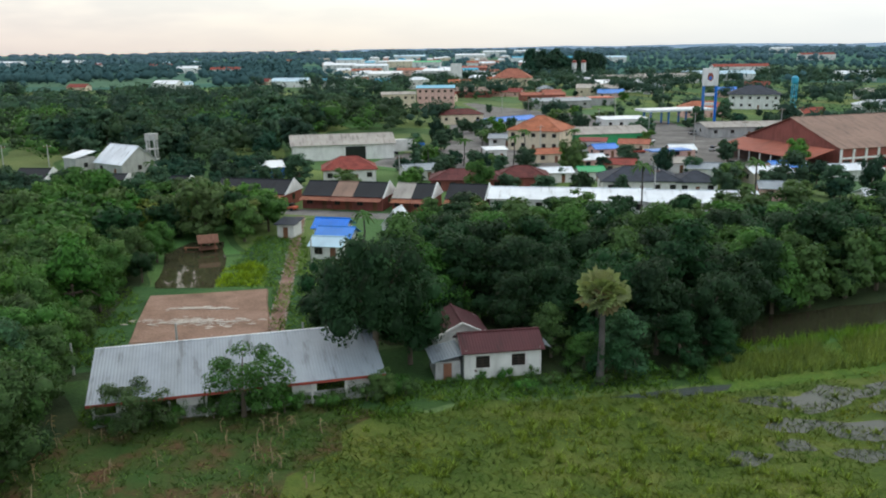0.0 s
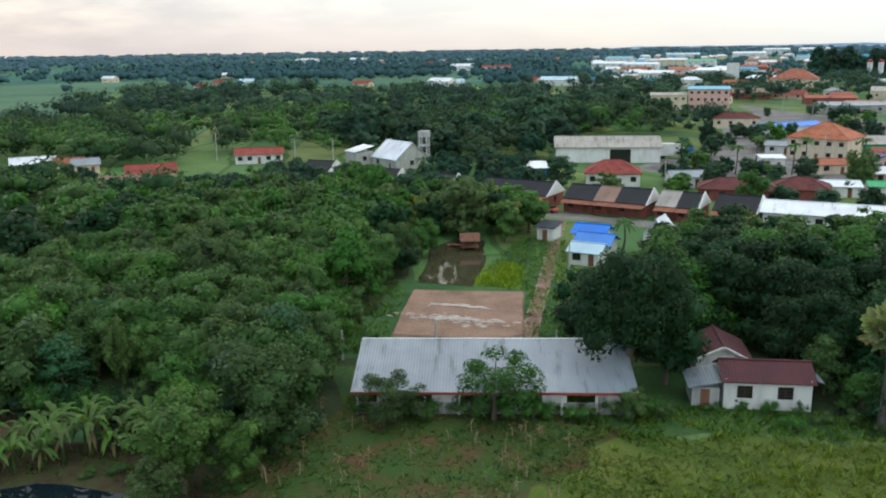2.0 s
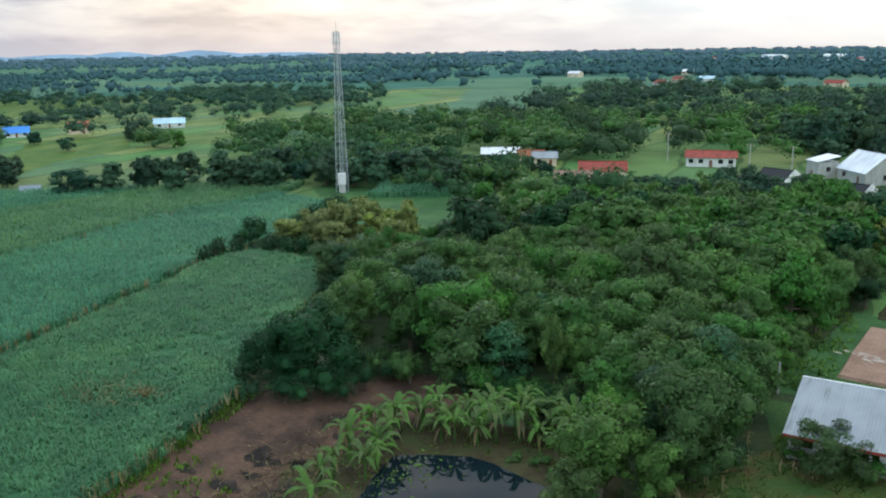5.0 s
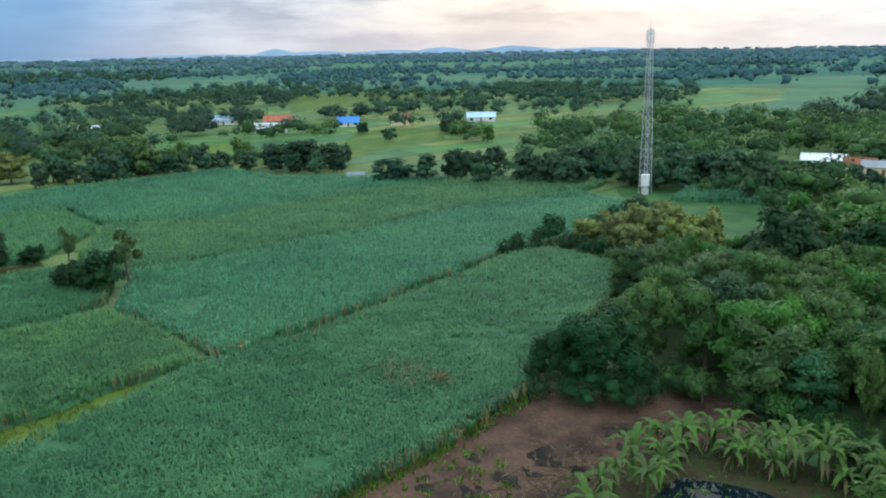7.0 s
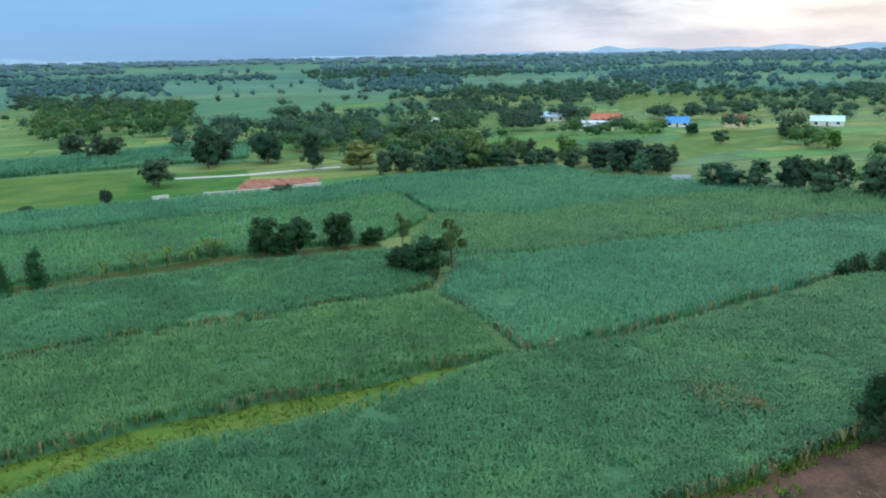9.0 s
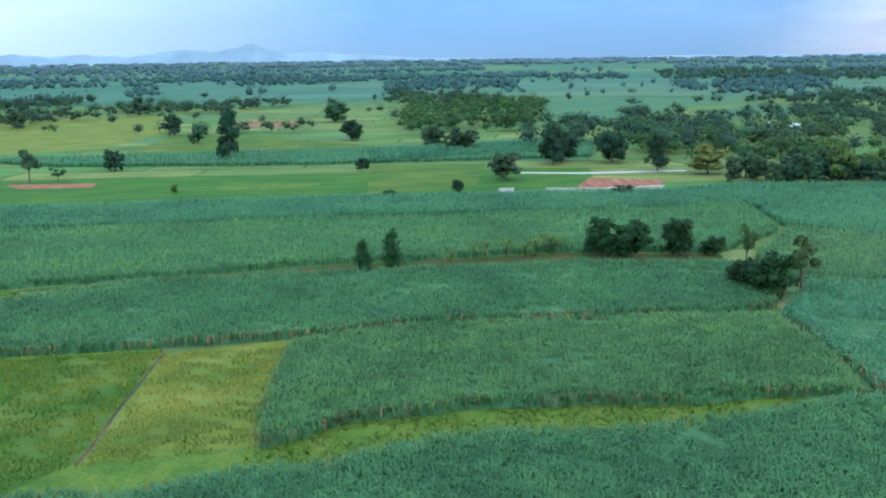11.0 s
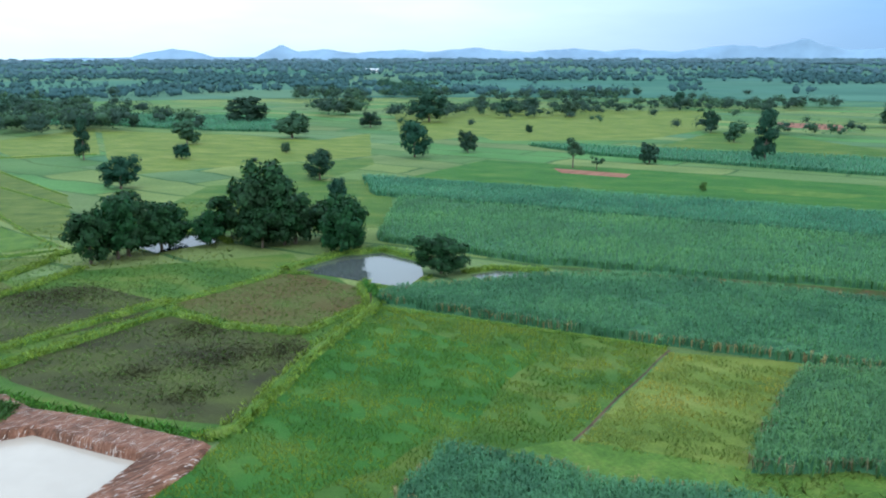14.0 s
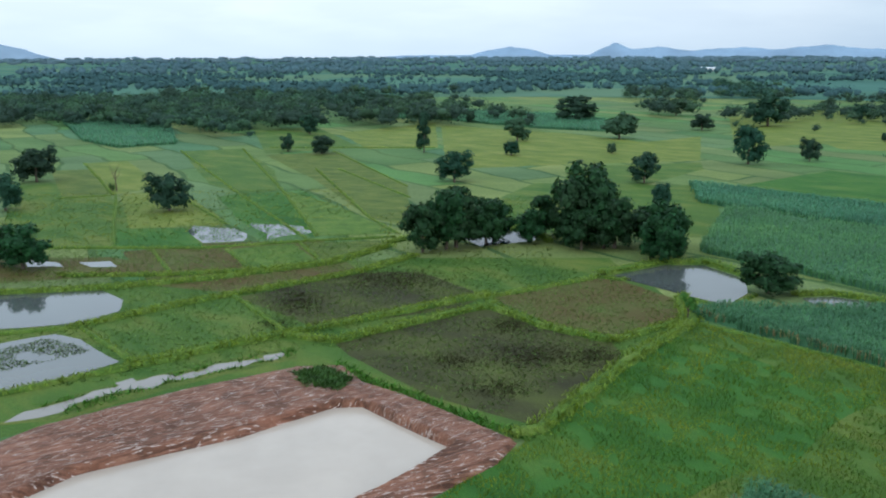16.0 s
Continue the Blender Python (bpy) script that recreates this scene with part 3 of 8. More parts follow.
def trunk_mesh(h, r, limbs, rng, mat="bark"):
    bm = bmesh.new()
    top = (rng.normal(0, 0.15), rng.normal(0, 0.15), h)
    tube(bm, [(0, 0, -0.1), (0, 0, h * 0.4), top], [r * 1.25, r, r * 0.7])
    for (x, y, z) in limbs:
        tube(bm, [(0, 0, h * 0.75), (x * 0.5, y * 0.5, (h + z) / 2 + 0.2), (x * 0.9, y * 0.9, z)], [r * 0.55, r * 0.35, r * 0.12], 5)
    me = bpy.data.meshes.new("trunk")
    bm.to_mesh(me)
    bm.free()
    me.materials.append(M[mat])
    return me


def make_tree(name, label, mat, H, R, style, count, size, seed):
    """One tree as a model: trunk and crown, H high and R in radius."""
    rng = np.random.default_rng(seed)
    lobes = []
    if style == "round":
        low, n = 0.17, 26
        for i in range(n):
            a, q = rng.uniform(0, 6.283), math.sqrt(rng.uniform(0.02, 0.72))
            z = rng.uniform(low, 0.86) * H
            shrink = math.sqrt(max(0.12, 1 - ((z / H - 0.52) / 0.5) ** 2))
            rr = R * rng.uniform(0.20, 0.34)
            lobes.append((math.cos(a) * q * R * shrink, math.sin(a) * q * R * shrink, min(z, H - rr * 0.8), rr, 0.85))
        lobes.append((0, 0, H * 0.55, R * 0.5, 0.95))
    elif style == "tiered":
        for k, z in enumerate((0.24, 0.40, 0.58, 0.76, 0.9)):
            for i in range(6 if k < 4 else 4):
                a, q = rng.uniform(0, 6.283), rng.uniform(0.3, 0.85) * (1.0 - 0.15 * k)
                lobes.append((math.cos(a) * q * R, math.sin(a) * q * R, (z + rng.uniform(-0.05, 0.05)) * H, R * rng.uniform(0.22, 0.36), 0.6))
    elif style == "column":
        for i in range(9):
            z = 0.12 + 0.8 * i / 8
            lobes.append((rng.normal(0, 0.12 * R), rng.normal(0, 0.12 * R), z * H, R * (0.95 - 0.45 * z) * rng.uniform(0.85, 1.1), 1.0))
    elif style == "thin":
        for i in range(8):
            a, q = rng.uniform(0, 6.283), rng.uniform(0.1, 0.75)
            lobes.append((math.cos(a) * q * R, math.sin(a) * q * R, rng.uniform(0.5, 0.92) * H, R * rng.uniform(0.20, 0.34), 0.7))
    elif style == "plume":
        # arching culms, each hung with billows of fine leaves
        for i in range(19):
            a, q, top = rng.uniform(0, 6.283), rng.uniform(0.25, 1.0), rng.uniform(0.42, 0.98)
            for s in (0.45, 0.7, 0.88, 1.0):
                out = q * R * (1.25 - 0.75 * top) * s ** 1.6
                rr = R * rng.uniform(0.10, 0.17) * (0.7 + 0.6 * s)
                lobes.append((math.cos(a) * out + rng.normal(0, 0.05 * R), math.sin(a) * out + rng.normal(0, 0.05 * R), top * H * (0.16 + 0.80 * s - (0.06 if s == 1.0 else 0)), rr, 1.1))
    elif style == "open":
        for i in range(42):
            a, q = rng.uniform(0, 6.283), math.sqrt(rng.uniform(0.03, 1.0))
            z = rng.uniform(0.22, 0.95)
            w = math.sqrt(max(0.1, 1 - ((z - 0.5) / 0.55) ** 2))
            lobes.append((math.cos(a) * q * R * w, math.sin(a) * q * R * w, z * H, R * rng.uniform(0.16, 0.27), 0.75))
    elif style == "bush":
        for i in range(9):
            a, q = rng.uniform(0, 6.283), math.sqrt(rng.uniform(0, 0.7))
            rr = R * rng.uniform(0.3, 0.48)
            lobes.append((math.cos(a) * q * R, math.sin(a) * q * R, rng.uniform(0.3, 0.75) * H, rr, min(1.0, 0.8 * H / R)))
    ob = thing(name, label, "tree" if style != "bush" else "bush")
    core = {"bush": 0.5, "thin": 0.25, "open": 0.3, "plume": 0.55, "tiered": 0.55}.get(style, 0.66)
    limbs = [l[:3] for l in lobes[:5]]
    tr = part("trunk", trunk_mesh(H * 0.45, max(0.09, R * 0.055), limbs, rng), None, ob)
    cr = part("crown", crown_mesh("crown", lobes, count, size, mat, rng, core), None, ob)
    return ob


MODELS = {}


def model(key, *args):
    """Builds a tree model once for each key and hands it out for copying."""
    if key not in MODELS:
        MODELS[key] = [make_tree(*args), 0, args[3], args[4]]
    return MODELS[key]


STYLES = {
    # name, label, leaf, height, radius, style
    "mango": ("broadleaf_tree", "dense dark green broadleaf tree with a rounded crown", "leaf_dark", 10, 5, "round"),
    "rain": ("rain_tree", "spreading green tree with layered feathery foliage", "leaf_green", 12, 6, "tiered"),
    "shade": ("shade_tree", "dark green spreading tree in a shady grove", "leaf_dark", 12, 6, "tiered"),
    "wild": ("wild_tree", "mid-green leafy tree growing in a dense thicket", "leaf_green", 9, 4, "round"),
    "light": ("young_tree", "light green young tree with loose foliage", "leaf_light", 8, 3.6, "round"),
    "grey": ("teak_tree", "grey-green tree with large pale leaves", "leaf_grey", 10, 4.5, "round"),
    "blue": ("acacia_tree", "bluish green acacia with fine foliage", "leaf_blue", 8, 3.5, "tiered"),
    "yellow": ("flowering_tree", "yellow-green tree in pale flower", "leaf_yellow", 8, 3.2, "round"),
    "plume": ("bamboo_clump", "light green feathery bamboo clump", "leaf_bamboo", 9, 4.2, "plume"),
    "open": ("tamarind_tree", "open feathery green tree with see-through foliage", "leaf_grey", 6, 3.6, "open"),
    "column": ("clipped_tree", "dark green narrow columnar tree in the field", "leaf_dark", 6, 2.2, "column"),
    "thin": ("sparse_tree", "thin open tree with see-through foliage", "leaf_green", 9, 4.5, "thin"),
    "bush": ("bush", "low dense green bush", "leaf_green", 2.5, 2.2, "bush"),
    "darkbush": ("bush", "low dark green bush", "leaf_dark", 3.0, 2.6, "bush"),
}
# near leaf to its haze-tinted stand-in for distant trees
HAZE_LEAF = {"leaf_dark": "leaf_plain", "leaf_green": "leaf_far_light", "leaf_grey": "leaf_far_light"}
LOD = {"close": (8000, 0.0025), "near": (4200, 0.0034), "mid": (1700, 0.0062), "far": (700, 0.0105)}


def plant(style, x, y, h, w, lod="mid", z=0.0, group=""):
    """Sets one tree of a style at (x, y), h high and w wide."""
    global PLANTED
    name, label, leaf, H, R, form = STYLES[style]
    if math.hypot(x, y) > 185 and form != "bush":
        # trees beyond 185 m swap to leaves with haze in their colour
        leaf = HAZE_LEAF.get(leaf, leaf)
    v = PLANTED % 3
    PLANTED += 1
    count, grain = LOD[lod]
    if form in ("thin", "column", "bush"):
        count = count // 2
    size = math.sqrt(R * H) * grain * 10
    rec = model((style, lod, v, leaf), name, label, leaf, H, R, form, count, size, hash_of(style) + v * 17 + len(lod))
    m = pose(x, y, z, 0, 0, (PLANTED * 137.5) % 360) @ Matrix.Diagonal((w / (2 * R), w / (2 * R), h / H, 1))
    if rec[1] == 0:
        ob = rec[0]
        ob.matrix_basis = m
        rec[0]["used"] = 1
    else:
        src = rec[0]
        keep = src.matrix_basis.copy()
        src.matrix_basis = Matrix.Identity(4)
        ob = copy_thing(src, m)
        src.matrix_basis = keep
    rec[1] += 1
    if group:
        tagged(ob, group=group)
    return ob


def hash_of(s):
    return sum(ord(c) * (i + 3) for i, c in enumerate(s))


PLANTED = 0

# ---- the plain ----
def plain_ground():
    """One sheet from under the camera to the horizon: small paddies and fields with low bunds between."""
    m = Mat("plain")
    p = m.place()
    q = m.squash(p, 1.0, 2.2, 1.0, 24)
    warp = m.n("ShaderNodeTexNoise", Scale=0.012, Detail=3.0)
    m.l(p, warp.inputs["Vector"])
    push = m.n("ShaderNodeVectorMath")
    push.operation = "MULTIPLY_ADD"
    push.inputs[1].default_value = (34, 34, 0)
    m.l(warp.outputs["Color"], push.inputs[0])
    m.l(m.squash(p, 1.0, 1.0, 1.0, 70), push.inputs[2])
    plot = m.n("ShaderNodeTexBrick", Scale=1.0)
    plot.inputs["Color1"].default_value, plot.inputs["Color2"].default_value, plot.inputs["Mortar"].default_value = (0, 0, 0, 1), (1, 1, 1, 1), (0.5, 0.5, 0.5, 1)
    plot.inputs["Mortar Size"].default_value, plot.inputs["Mortar Smooth"].default_value = 0.9, 0.4
    plot.inputs["Brick Width"].default_value, plot.inputs["Row Height"].default_value = 62.0, 17.0
    plot.offset, plot.squash, plot.squash_frequency = 0.37, 1.5, 3
    m.l(push.outputs[0], plot.inputs["Vector"])
    col = m.ramp(plot.outputs["Color"], [(0.05, (0.075, 0.150, 0.060)), (0.25, (0.120, 0.178, 0.060)), (0.42, (0.165, 0.205, 0.072)),
                                   (0.58, (0.068, 0.150, 0.082)), (0.75, (0.128, 0.165, 0.066)), (0.92, (0.085, 0.180, 0.060))])
    line = m.ramp(plot.outputs["Fac"], [(0.2, (1, 1, 1)), (0.7, (0.38, 0.52, 0.38))])
    col = m.mix(0.85, col, line, "MULTIPLY")
    broad = m.noise(q, 0.02, 5, 0.6)
    col = m.mix(0.7, col, m.ramp(broad, [(0.32, (0.62, 0.7, 0.6)), (0.66, (1.3, 1.2, 1.1))]), "MULTIPLY")
    fine = m.noise(p, 1.3, 5, 0.7)
    col = m.mix(0.7, col, m.ramp(fine, [(0.3, (0.55, 0.6, 0.55)), (0.7, (1.4, 1.35, 1.25))]), "MULTIPLY")
    m.bump(fine, 0.7, 0.2)
    mat = m.done(col, 0.9, 0.1)
    V, F = [(0, 0, 0)], []
    radii = [20, 40, 70, 110, 160, 230, 330, 480, 700, 1000, 1500, 2200, 3200, 4300, 4940]
    n = 72
    for r in radii:
        for k in range(n):
            V.append((r * math.cos(2 * math.pi * k / n), r * math.sin(2 * math.pi * k / n), 0.0))
    for k in range(n):
        F.append((0, 1 + k, 1 + (k + 1) % n))
    for i in range(len(radii) - 1):
        for k in range(n):
            a, b = 1 + i * n + k, 1 + i * n + (k + 1) % n
            F.append((a, a + n, b + n, b))
    setting("ground", mesh_of("ground", np.array(V), F, mat), "flat green farm plain reaching the horizon", "ground")


plain_ground()

# sugar cane: outlines on the plan
FAR_PLOTS = []
CANE = {}
CANE["near"] = [(-34, -50), (-40, -57), (-48, -62), (-54, -53), (-55, -48), (-63, -41), (-66, -34), (-71, -30), (-78, -21), (-82, -11), (-89, 0), (-98.2, 11.4),
             (-105.2, 28.4), (-118.2, 50.4), (-131.2, 70.4), (-131.5, 79), (-110, 83), (-95, 60), (-86, 52), (-79, 45), (-71, 32), (-65, 19), (-45, -10)]
CANE["middle"] = [(-77, -38), (-84, -28), (-90, -16.5), (-93.5, -5), (-99, 3), (-101.5, 12), (-112.5, 10.6), (-127.5, 3.2), (-121, -14), (-114, -29), (-104, -46), (-96, -55), (-86, -51), (-69, -43)]
CANE["pond"] = [(-69, -112), (-78, -94), (-89, -73.5), (-100, -56), (-113, -38), (-121, -20), (-129, -3), (-133, 3), (-148, 5), (-158.6, -3), (-150.6, -27), (-131.6, -64.6), (-112.6, -96.6), (-101, -105), (-88, -109.5), (-75, -113)]
CANE["west"] = [(-103.8, 14.8), (-113, 12), (-129, 5), (-148, 9), (-159, 43), (-177, 84), (-182, 115), (-160, 116), (-149, 100), (-140, 90), (-136.8, 74.5), (-122.8, 50.5), (-109.8, 29.5)]
CANE["west_back"] = [(-151, 8), (-168, 1), (-193, 7), (-189, 28), (-206, 56), (-214, 104), (-194, 131), (-184, 117), (-179.5, 84), (-161.5, 43)]
CANE["strip"] = [(-92, -150), (-107, -114.5), (-139.5, -71), (-161, -35), (-170, -6), (-193, 4), (-222, -4), (-207, -25), (-192, -54), (-187, -60), (-177, -84), (-149, -135), (-123, -190)]
CANE["back"] = [(-134, -229), (-169, -166), (-204, -100), (-218, -68), (-236, -27), (-254, -4), (-270, 45), (-247, 53), (-238, 72), (-217, 100), (-208, 57), (-191.5, 29), (-198.5, 6), (-227, -2), (-212.5, -24), (-198, -53), (-183, -83), (-155, -134), (-121, -201)]
CANE["by_tower"] = [(-164, 131), (-150, 146), (-160, 152), (-174, 143)]
CANE["far"] = [(-302, -141), (-367, -90), (-322, -79), (-276, -129)]
CANE_TURN = {"near": 62, "middle": 60, "pond": 60, "west": 60, "west_back": 60, "strip": 60, "back": 58, "by_tower": 45, "far": 30}


def cane_field(key, outline, spacing, size, count, mat):
    """A field of sugar cane: a dark mass of stalks with leaf blades over it."""
    rng = np.random.default_rng(hash_of(key))
    line = wavy(outline, 3.0, 0.9)
    ring = np.array(line)
    run = np.roll(ring, -1, 0) - np.roll(ring, 1, 0)
    run /= np.linalg.norm(run, axis=1, keepdims=True) + 1e-9
    way = 1.0 if sum(x0 * y1 - x1 * y0 for (x0, y0), (x1, y1) in zip(line, line[1:] + line[:1])) > 0 else -1.0
    inner = ring + np.stack([-run[:, 1], run[:, 0]], 1) * 0.9 * way
    bm = sheet([tuple(p) for p in inner], 1.05)
    # the edge slopes out to the ground
    low = [bm.verts.new((x, y, 0.0)) for x, y in line]
    top = [v for v in bm.verts[:len(line)]]
    for i in range(len(line)):
        j = (i + 1) % len(line)
        bm.faces.new((low[i], low[j], top[j], top[i]))
    bm.faces.index_update()
    field_ob = part("cane_field", bm, M["cane_floor"], None)
    tagged(field_ob, "dark stalks of a dense sugar cane field", "cane field", kind="structure")
    pts = scatter(outline, spacing, 0.42, CANE_TURN[key])
    tall = np.array([noise.noise(Vector((x * 0.09, y * 0.09, 0.7))) + 0.6 * noise.noise(Vector((x * 0.45, y * 0.45, 5.0))) for x, y in pts])
    thin = tall > -0.62
    pts, tall = pts[thin], tall[thin]
    z0 = 0.85 + 0.38 * tall
    top_leaves = blades(pts, z0, 1.02 * size, 1.05 * size, 0.115 * size, count, rng)
    edge = wavy(outline, 0.8, 0.9)
    edge_leaves = blades(np.array(edge) + rng.normal(0, 0.35, (len(edge), 2)), 0.0, 1.7, 0.8, 0.12 * size, 8, rng)
    if spacing < 1.0:
        rim = np.array([p for p in wavy(outline, 0.5, 0.9) if noise.noise(Vector((p[0] * 0.16, p[1] * 0.16, 8))) > -0.2])
        stuff("dry_cane_leaves", [blades(rim + rng.normal(0, 0.4, rim.shape), 0.3, 1.3, 0.6, 0.09, 4, rng)], "leaf_dry", "dry straw-coloured cane leaves along the field edge", "sugar cane")
    stuff("sugar_cane", [top_leaves, edge_leaves], mat, "bluish green sugar cane leaves standing in dense rows", "sugar cane")


cane_field("near", CANE["near"], 0.60, 1.0, 7, "leaf_cane")
cane_field("middle", CANE["middle"], 0.68, 1.0, 7, "leaf_cane_mid")
cane_field("pond", CANE["pond"], 0.78, 1.05, 6, "leaf_cane")
cane_field("west", CANE["west"], 0.95, 1.15, 5, "leaf_cane_hazy")
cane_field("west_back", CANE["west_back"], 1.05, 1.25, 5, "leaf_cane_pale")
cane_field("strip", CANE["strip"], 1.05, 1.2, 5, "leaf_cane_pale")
cane_field("back", CANE["back"], 1.1, 1.25, 5, "leaf_cane_hazy")
cane_field("by_tower", CANE["by_tower"], 1.2, 1.3, 5, "leaf_cane_hazy")
cane_field("far", CANE["far"], 1.8, 1.8, 5, "leaf_cane_hazy")

# patches of cane among the far paddies
CANE["beyond_paddies"] = [(-65, -539), (-138, -573), (-200, -502), (-210, -435), (-187, -389), (-156, -420), (-119, -492)]
CANE["by_far_wood"] = [(95, -537), (33, -492), (23, -390), (45, -380), (64, -414)]
CANE["far_strip"] = [(-239, -275), (-299, -171), (-364, -69), (-315, -59), (-265, -151), (-237, -233)]
for key in ("beyond_paddies", "by_far_wood", "far_strip"):
    CANE_TURN[key] = 40
    cane_field(key, CANE[key], 1.9, 1.45, 4, "leaf_cane_hazy")

# grass strips and paddies
field("grass_strip", [(-55, -48), (-63, -41), (-66, -34), (-71, -30), (-78, -21), (-82, -11), (-89, 0), (-99, 11), (-101, 10), (-99, 3), (-93.5, -5), (-90, -16.5), (-84, -28), (-77, -38), (-69, -43)], 0.02, "bright", "bright yellow-green grass track between cane fields", "grass track", 0.2)
field("grass_strip", [(-46, -61), (-60.5, -57.8), (-70, -43), (-63, -40), (-55, -46), (-52, -53)], 0.036, "bright", "rough grass at the corner of the paddy", "grass track", 0.4)
field("grass_strip", [(-96, -56), (-104, -46.5), (-114, -29.5), (-121, -14.5), (-126, 0), (-133, 3), (-129, -3), (-121, -20), (-113, -38), (-100, -56)], 0.024, "bright", "narrow bright grass strip between cane fields", "grass track", 0.2)
field("grass_strip", [(-158, -3), (-150.4, -27), (-131, -64.6), (-112, -96.6), (-107, -113), (-139, -70.5), (-160.5, -34.5), (-169, -6)], 0.026, "garden", "rough grass and bare earth between cane fields", "grass track", 0.2)
field("field_track", [(-104, 12), (-110.4, 29), (-123.4, 50), (-137, 74), (-130.4, 71), (-117, 51), (-104, 29), (-97, 12)], 0.028, "garden", "narrow reddish earth track between cane fields", "track", 0.2)
field("paddy_field", [(-68, -109), (-89.3, -70.5), (-74, -63.5), (-60.5, -57.8), (-51, -60), (-48, -62), (-40, -57), (-30, -48), (-8, -56), (-19, -68), (-33, -79), (-50, -94)], 0.03, "rice", "green and yellowing rice paddy", "paddy field", 0.4)
field("paddy_field", [(-62, -104), (-75, -80), (-55, -66), (-28, -62), (-19, -68), (-33, -79), (-50, -94)], 0.034, "rice_deep", "deep green stretch of a rice paddy", "paddy field", 2.5)
field("paddy_field", [(-88.6, -69.6), (-59.8, -56.8), (-68.8, -43.6), (-86, -51.5), (-96, -56), (-100, -56.5)], 0.03, "rice_gold", "yellowish green rice paddy beside the cane", "paddy field", 0.4)
field("field_track", [(-89.2, -70.4), (-60.2, -57.6), (-60.05, -57.2), (-89.0, -70.0)], 0.04, "burnt", "thin bare earth path across the paddy", "track", 0.25)
field("wet_paddy", [(-15.3, -112.9), (-37.2, -122.5), (-41, -123.1), (-45.3, -112), (-52.3, -103.9), (-52, -99.8), (-49.8, -96.5), (-39.4, -87.6), (-33.3, -80.8), (-30.1, -84.1), (-24, -91.3), (-16.5, -107)], 0.03, "wet_brown", "flooded brown paddy with dark weed", "paddy field", 0.4)
field("wet_paddy", [(-42.6, -128.6), (-64.4, -136), (-67.5, -133.3), (-71.4, -120.5), (-67.1, -110.8), (-55.4, -105.1), (-47.2, -112.3)], 0.03, "rust_field", "reddish brown weedy paddy", "paddy field", 0.4)
field("wet_paddy", [(-2.4, -139.1), (-24.4, -150), (-34.5, -148.4), (-42.1, -130.4), (-36, -124.5), (-13.5, -119.7)], 0.03, "wet_brown", "overgrown paddy with dark patches of weed", "paddy field", 0.4)
field("paddy_field", [(20, -128), (-0.6, -139.6), (-9.4, -118.1), (10.4, -110.8)], 0.03, "rice", "yellowish green paddy", "paddy field", 0.4)
field("paddy_field", [(-8.8, -242), (-21.5, -244.5), (-31.9, -186), (-18, -183)], 0.03, "rice_deep", "vivid green paddy", "paddy field", 0.4)
field("paddy_field", [(20, -182), (12, -214), (40, -260), (58, -256), (46, -190)], 0.03, "rice", "green paddy with yellow patches", "paddy field", 0.4)
field("paddy_field", [(-24, -152), (-20, -180), (4, -182), (20, -178), (12, -150), (-2, -142)], 0.026, "rust_field", "brownish paddy", "paddy field", 0.6)
field("paddy_field", [(-195, -247), (-286, -54), (-245, -44), (-208, -99), (-170, -166), (-140, -222)], 0.03, "rice_deep", "smooth green paddy", "paddy field", 0.4)
field("paddy_field", [(-273, -128), (-286, -90), (-239, -78), (-214, -101)], 0.034, "rice", "light green paddy", "paddy field", 0.4)
field("paddy_field", [(-150, -217), (-134, -229), (-90, -245), (-45, -185), (-105, -160), (-125, -200)], 0.022, "rice", "green paddy beyond the pond", "paddy field", 0.6)
field("paddy_field", [(42, -178), (22, -174), (12, -164), (14, -158), (40, -158)], 0.03, "rust_field", "drained brown paddy with puddles", "paddy field", 0.6)
field("ploughed_patch", [(-199, -215), (-209, -190), (-202, -185), (-193, -205)], 0.04, "red_soil", "bare reddish soil at a paddy corner", "soil patch", 0.4)
field("paddy_field", [(-213, -151), (-233, -121), (-220, -124), (-207, -145)], 0.045, "bright", "bright yellow-green seedbed", "paddy field", 0.3)
field("ploughed_patch", [(-428, -293), (-442, -258), (-409, -235), (-404, -268)], 0.04, "red_soil", "bare ploughed field far off", "soil patch", 0.4)
field("ploughed_patch", [(-262, -49.5), (-264, -26.6), (-249, -27.5), (-241.9, -48.7)], 0.05, "red_soil", "bare reddish soil patch", "soil patch", 0.4)
for outline in ([(-396, 335), (-358, 309), (-326, 329), (-344, 399), (-383, 423), (-419, 401)], [(-440, 429), (-368, 428), (-461, 572), (-526, 697), (-590, 636), (-522, 522)], [(-696, 477), (-739, 537), (-530, 382), (-521, 356)],
                [(-817, 100), (-770, 20), (-760, 200), (-888, 330), (-809, 349), (-713, 212)], [(-581, -37), (-660, -3), (-588, 27), (-492, -32)], [(-428, -14), (-476, 19), (-424, 19), (-410, -7)],
                [(-768, -240), (-819, -173), (-756, -111), (-677, -56), (-572, -51), (-540, -114), (-592, -133)], [(-762, 760), (-700, 800), (-560, 704), (-567, 677)]):
    FAR_PLOTS.append(outline)
    field("far_field", outline, 0.05, "rice_hazy", "far blue-green crop field with haze in its colour", "field", 2.0)
for outline in ([(-349, 31), (-366, 60), (-315, 53), (-306, 40), (-316, 30)], [(-298, 54), (-317, 68), (-311, 92), (-380, 121), (-373, 161), (-318, 138), (-301, 107), (-276, 82)], [(-353, 171), (-355, 192), (-330, 195), (-309, 167), (-319, 152)]):
    FAR_PLOTS.append(outline)
    field("far_meadow", outline, 0.045, "rice", "light green paddies among the farms", "paddy field", 2.0)
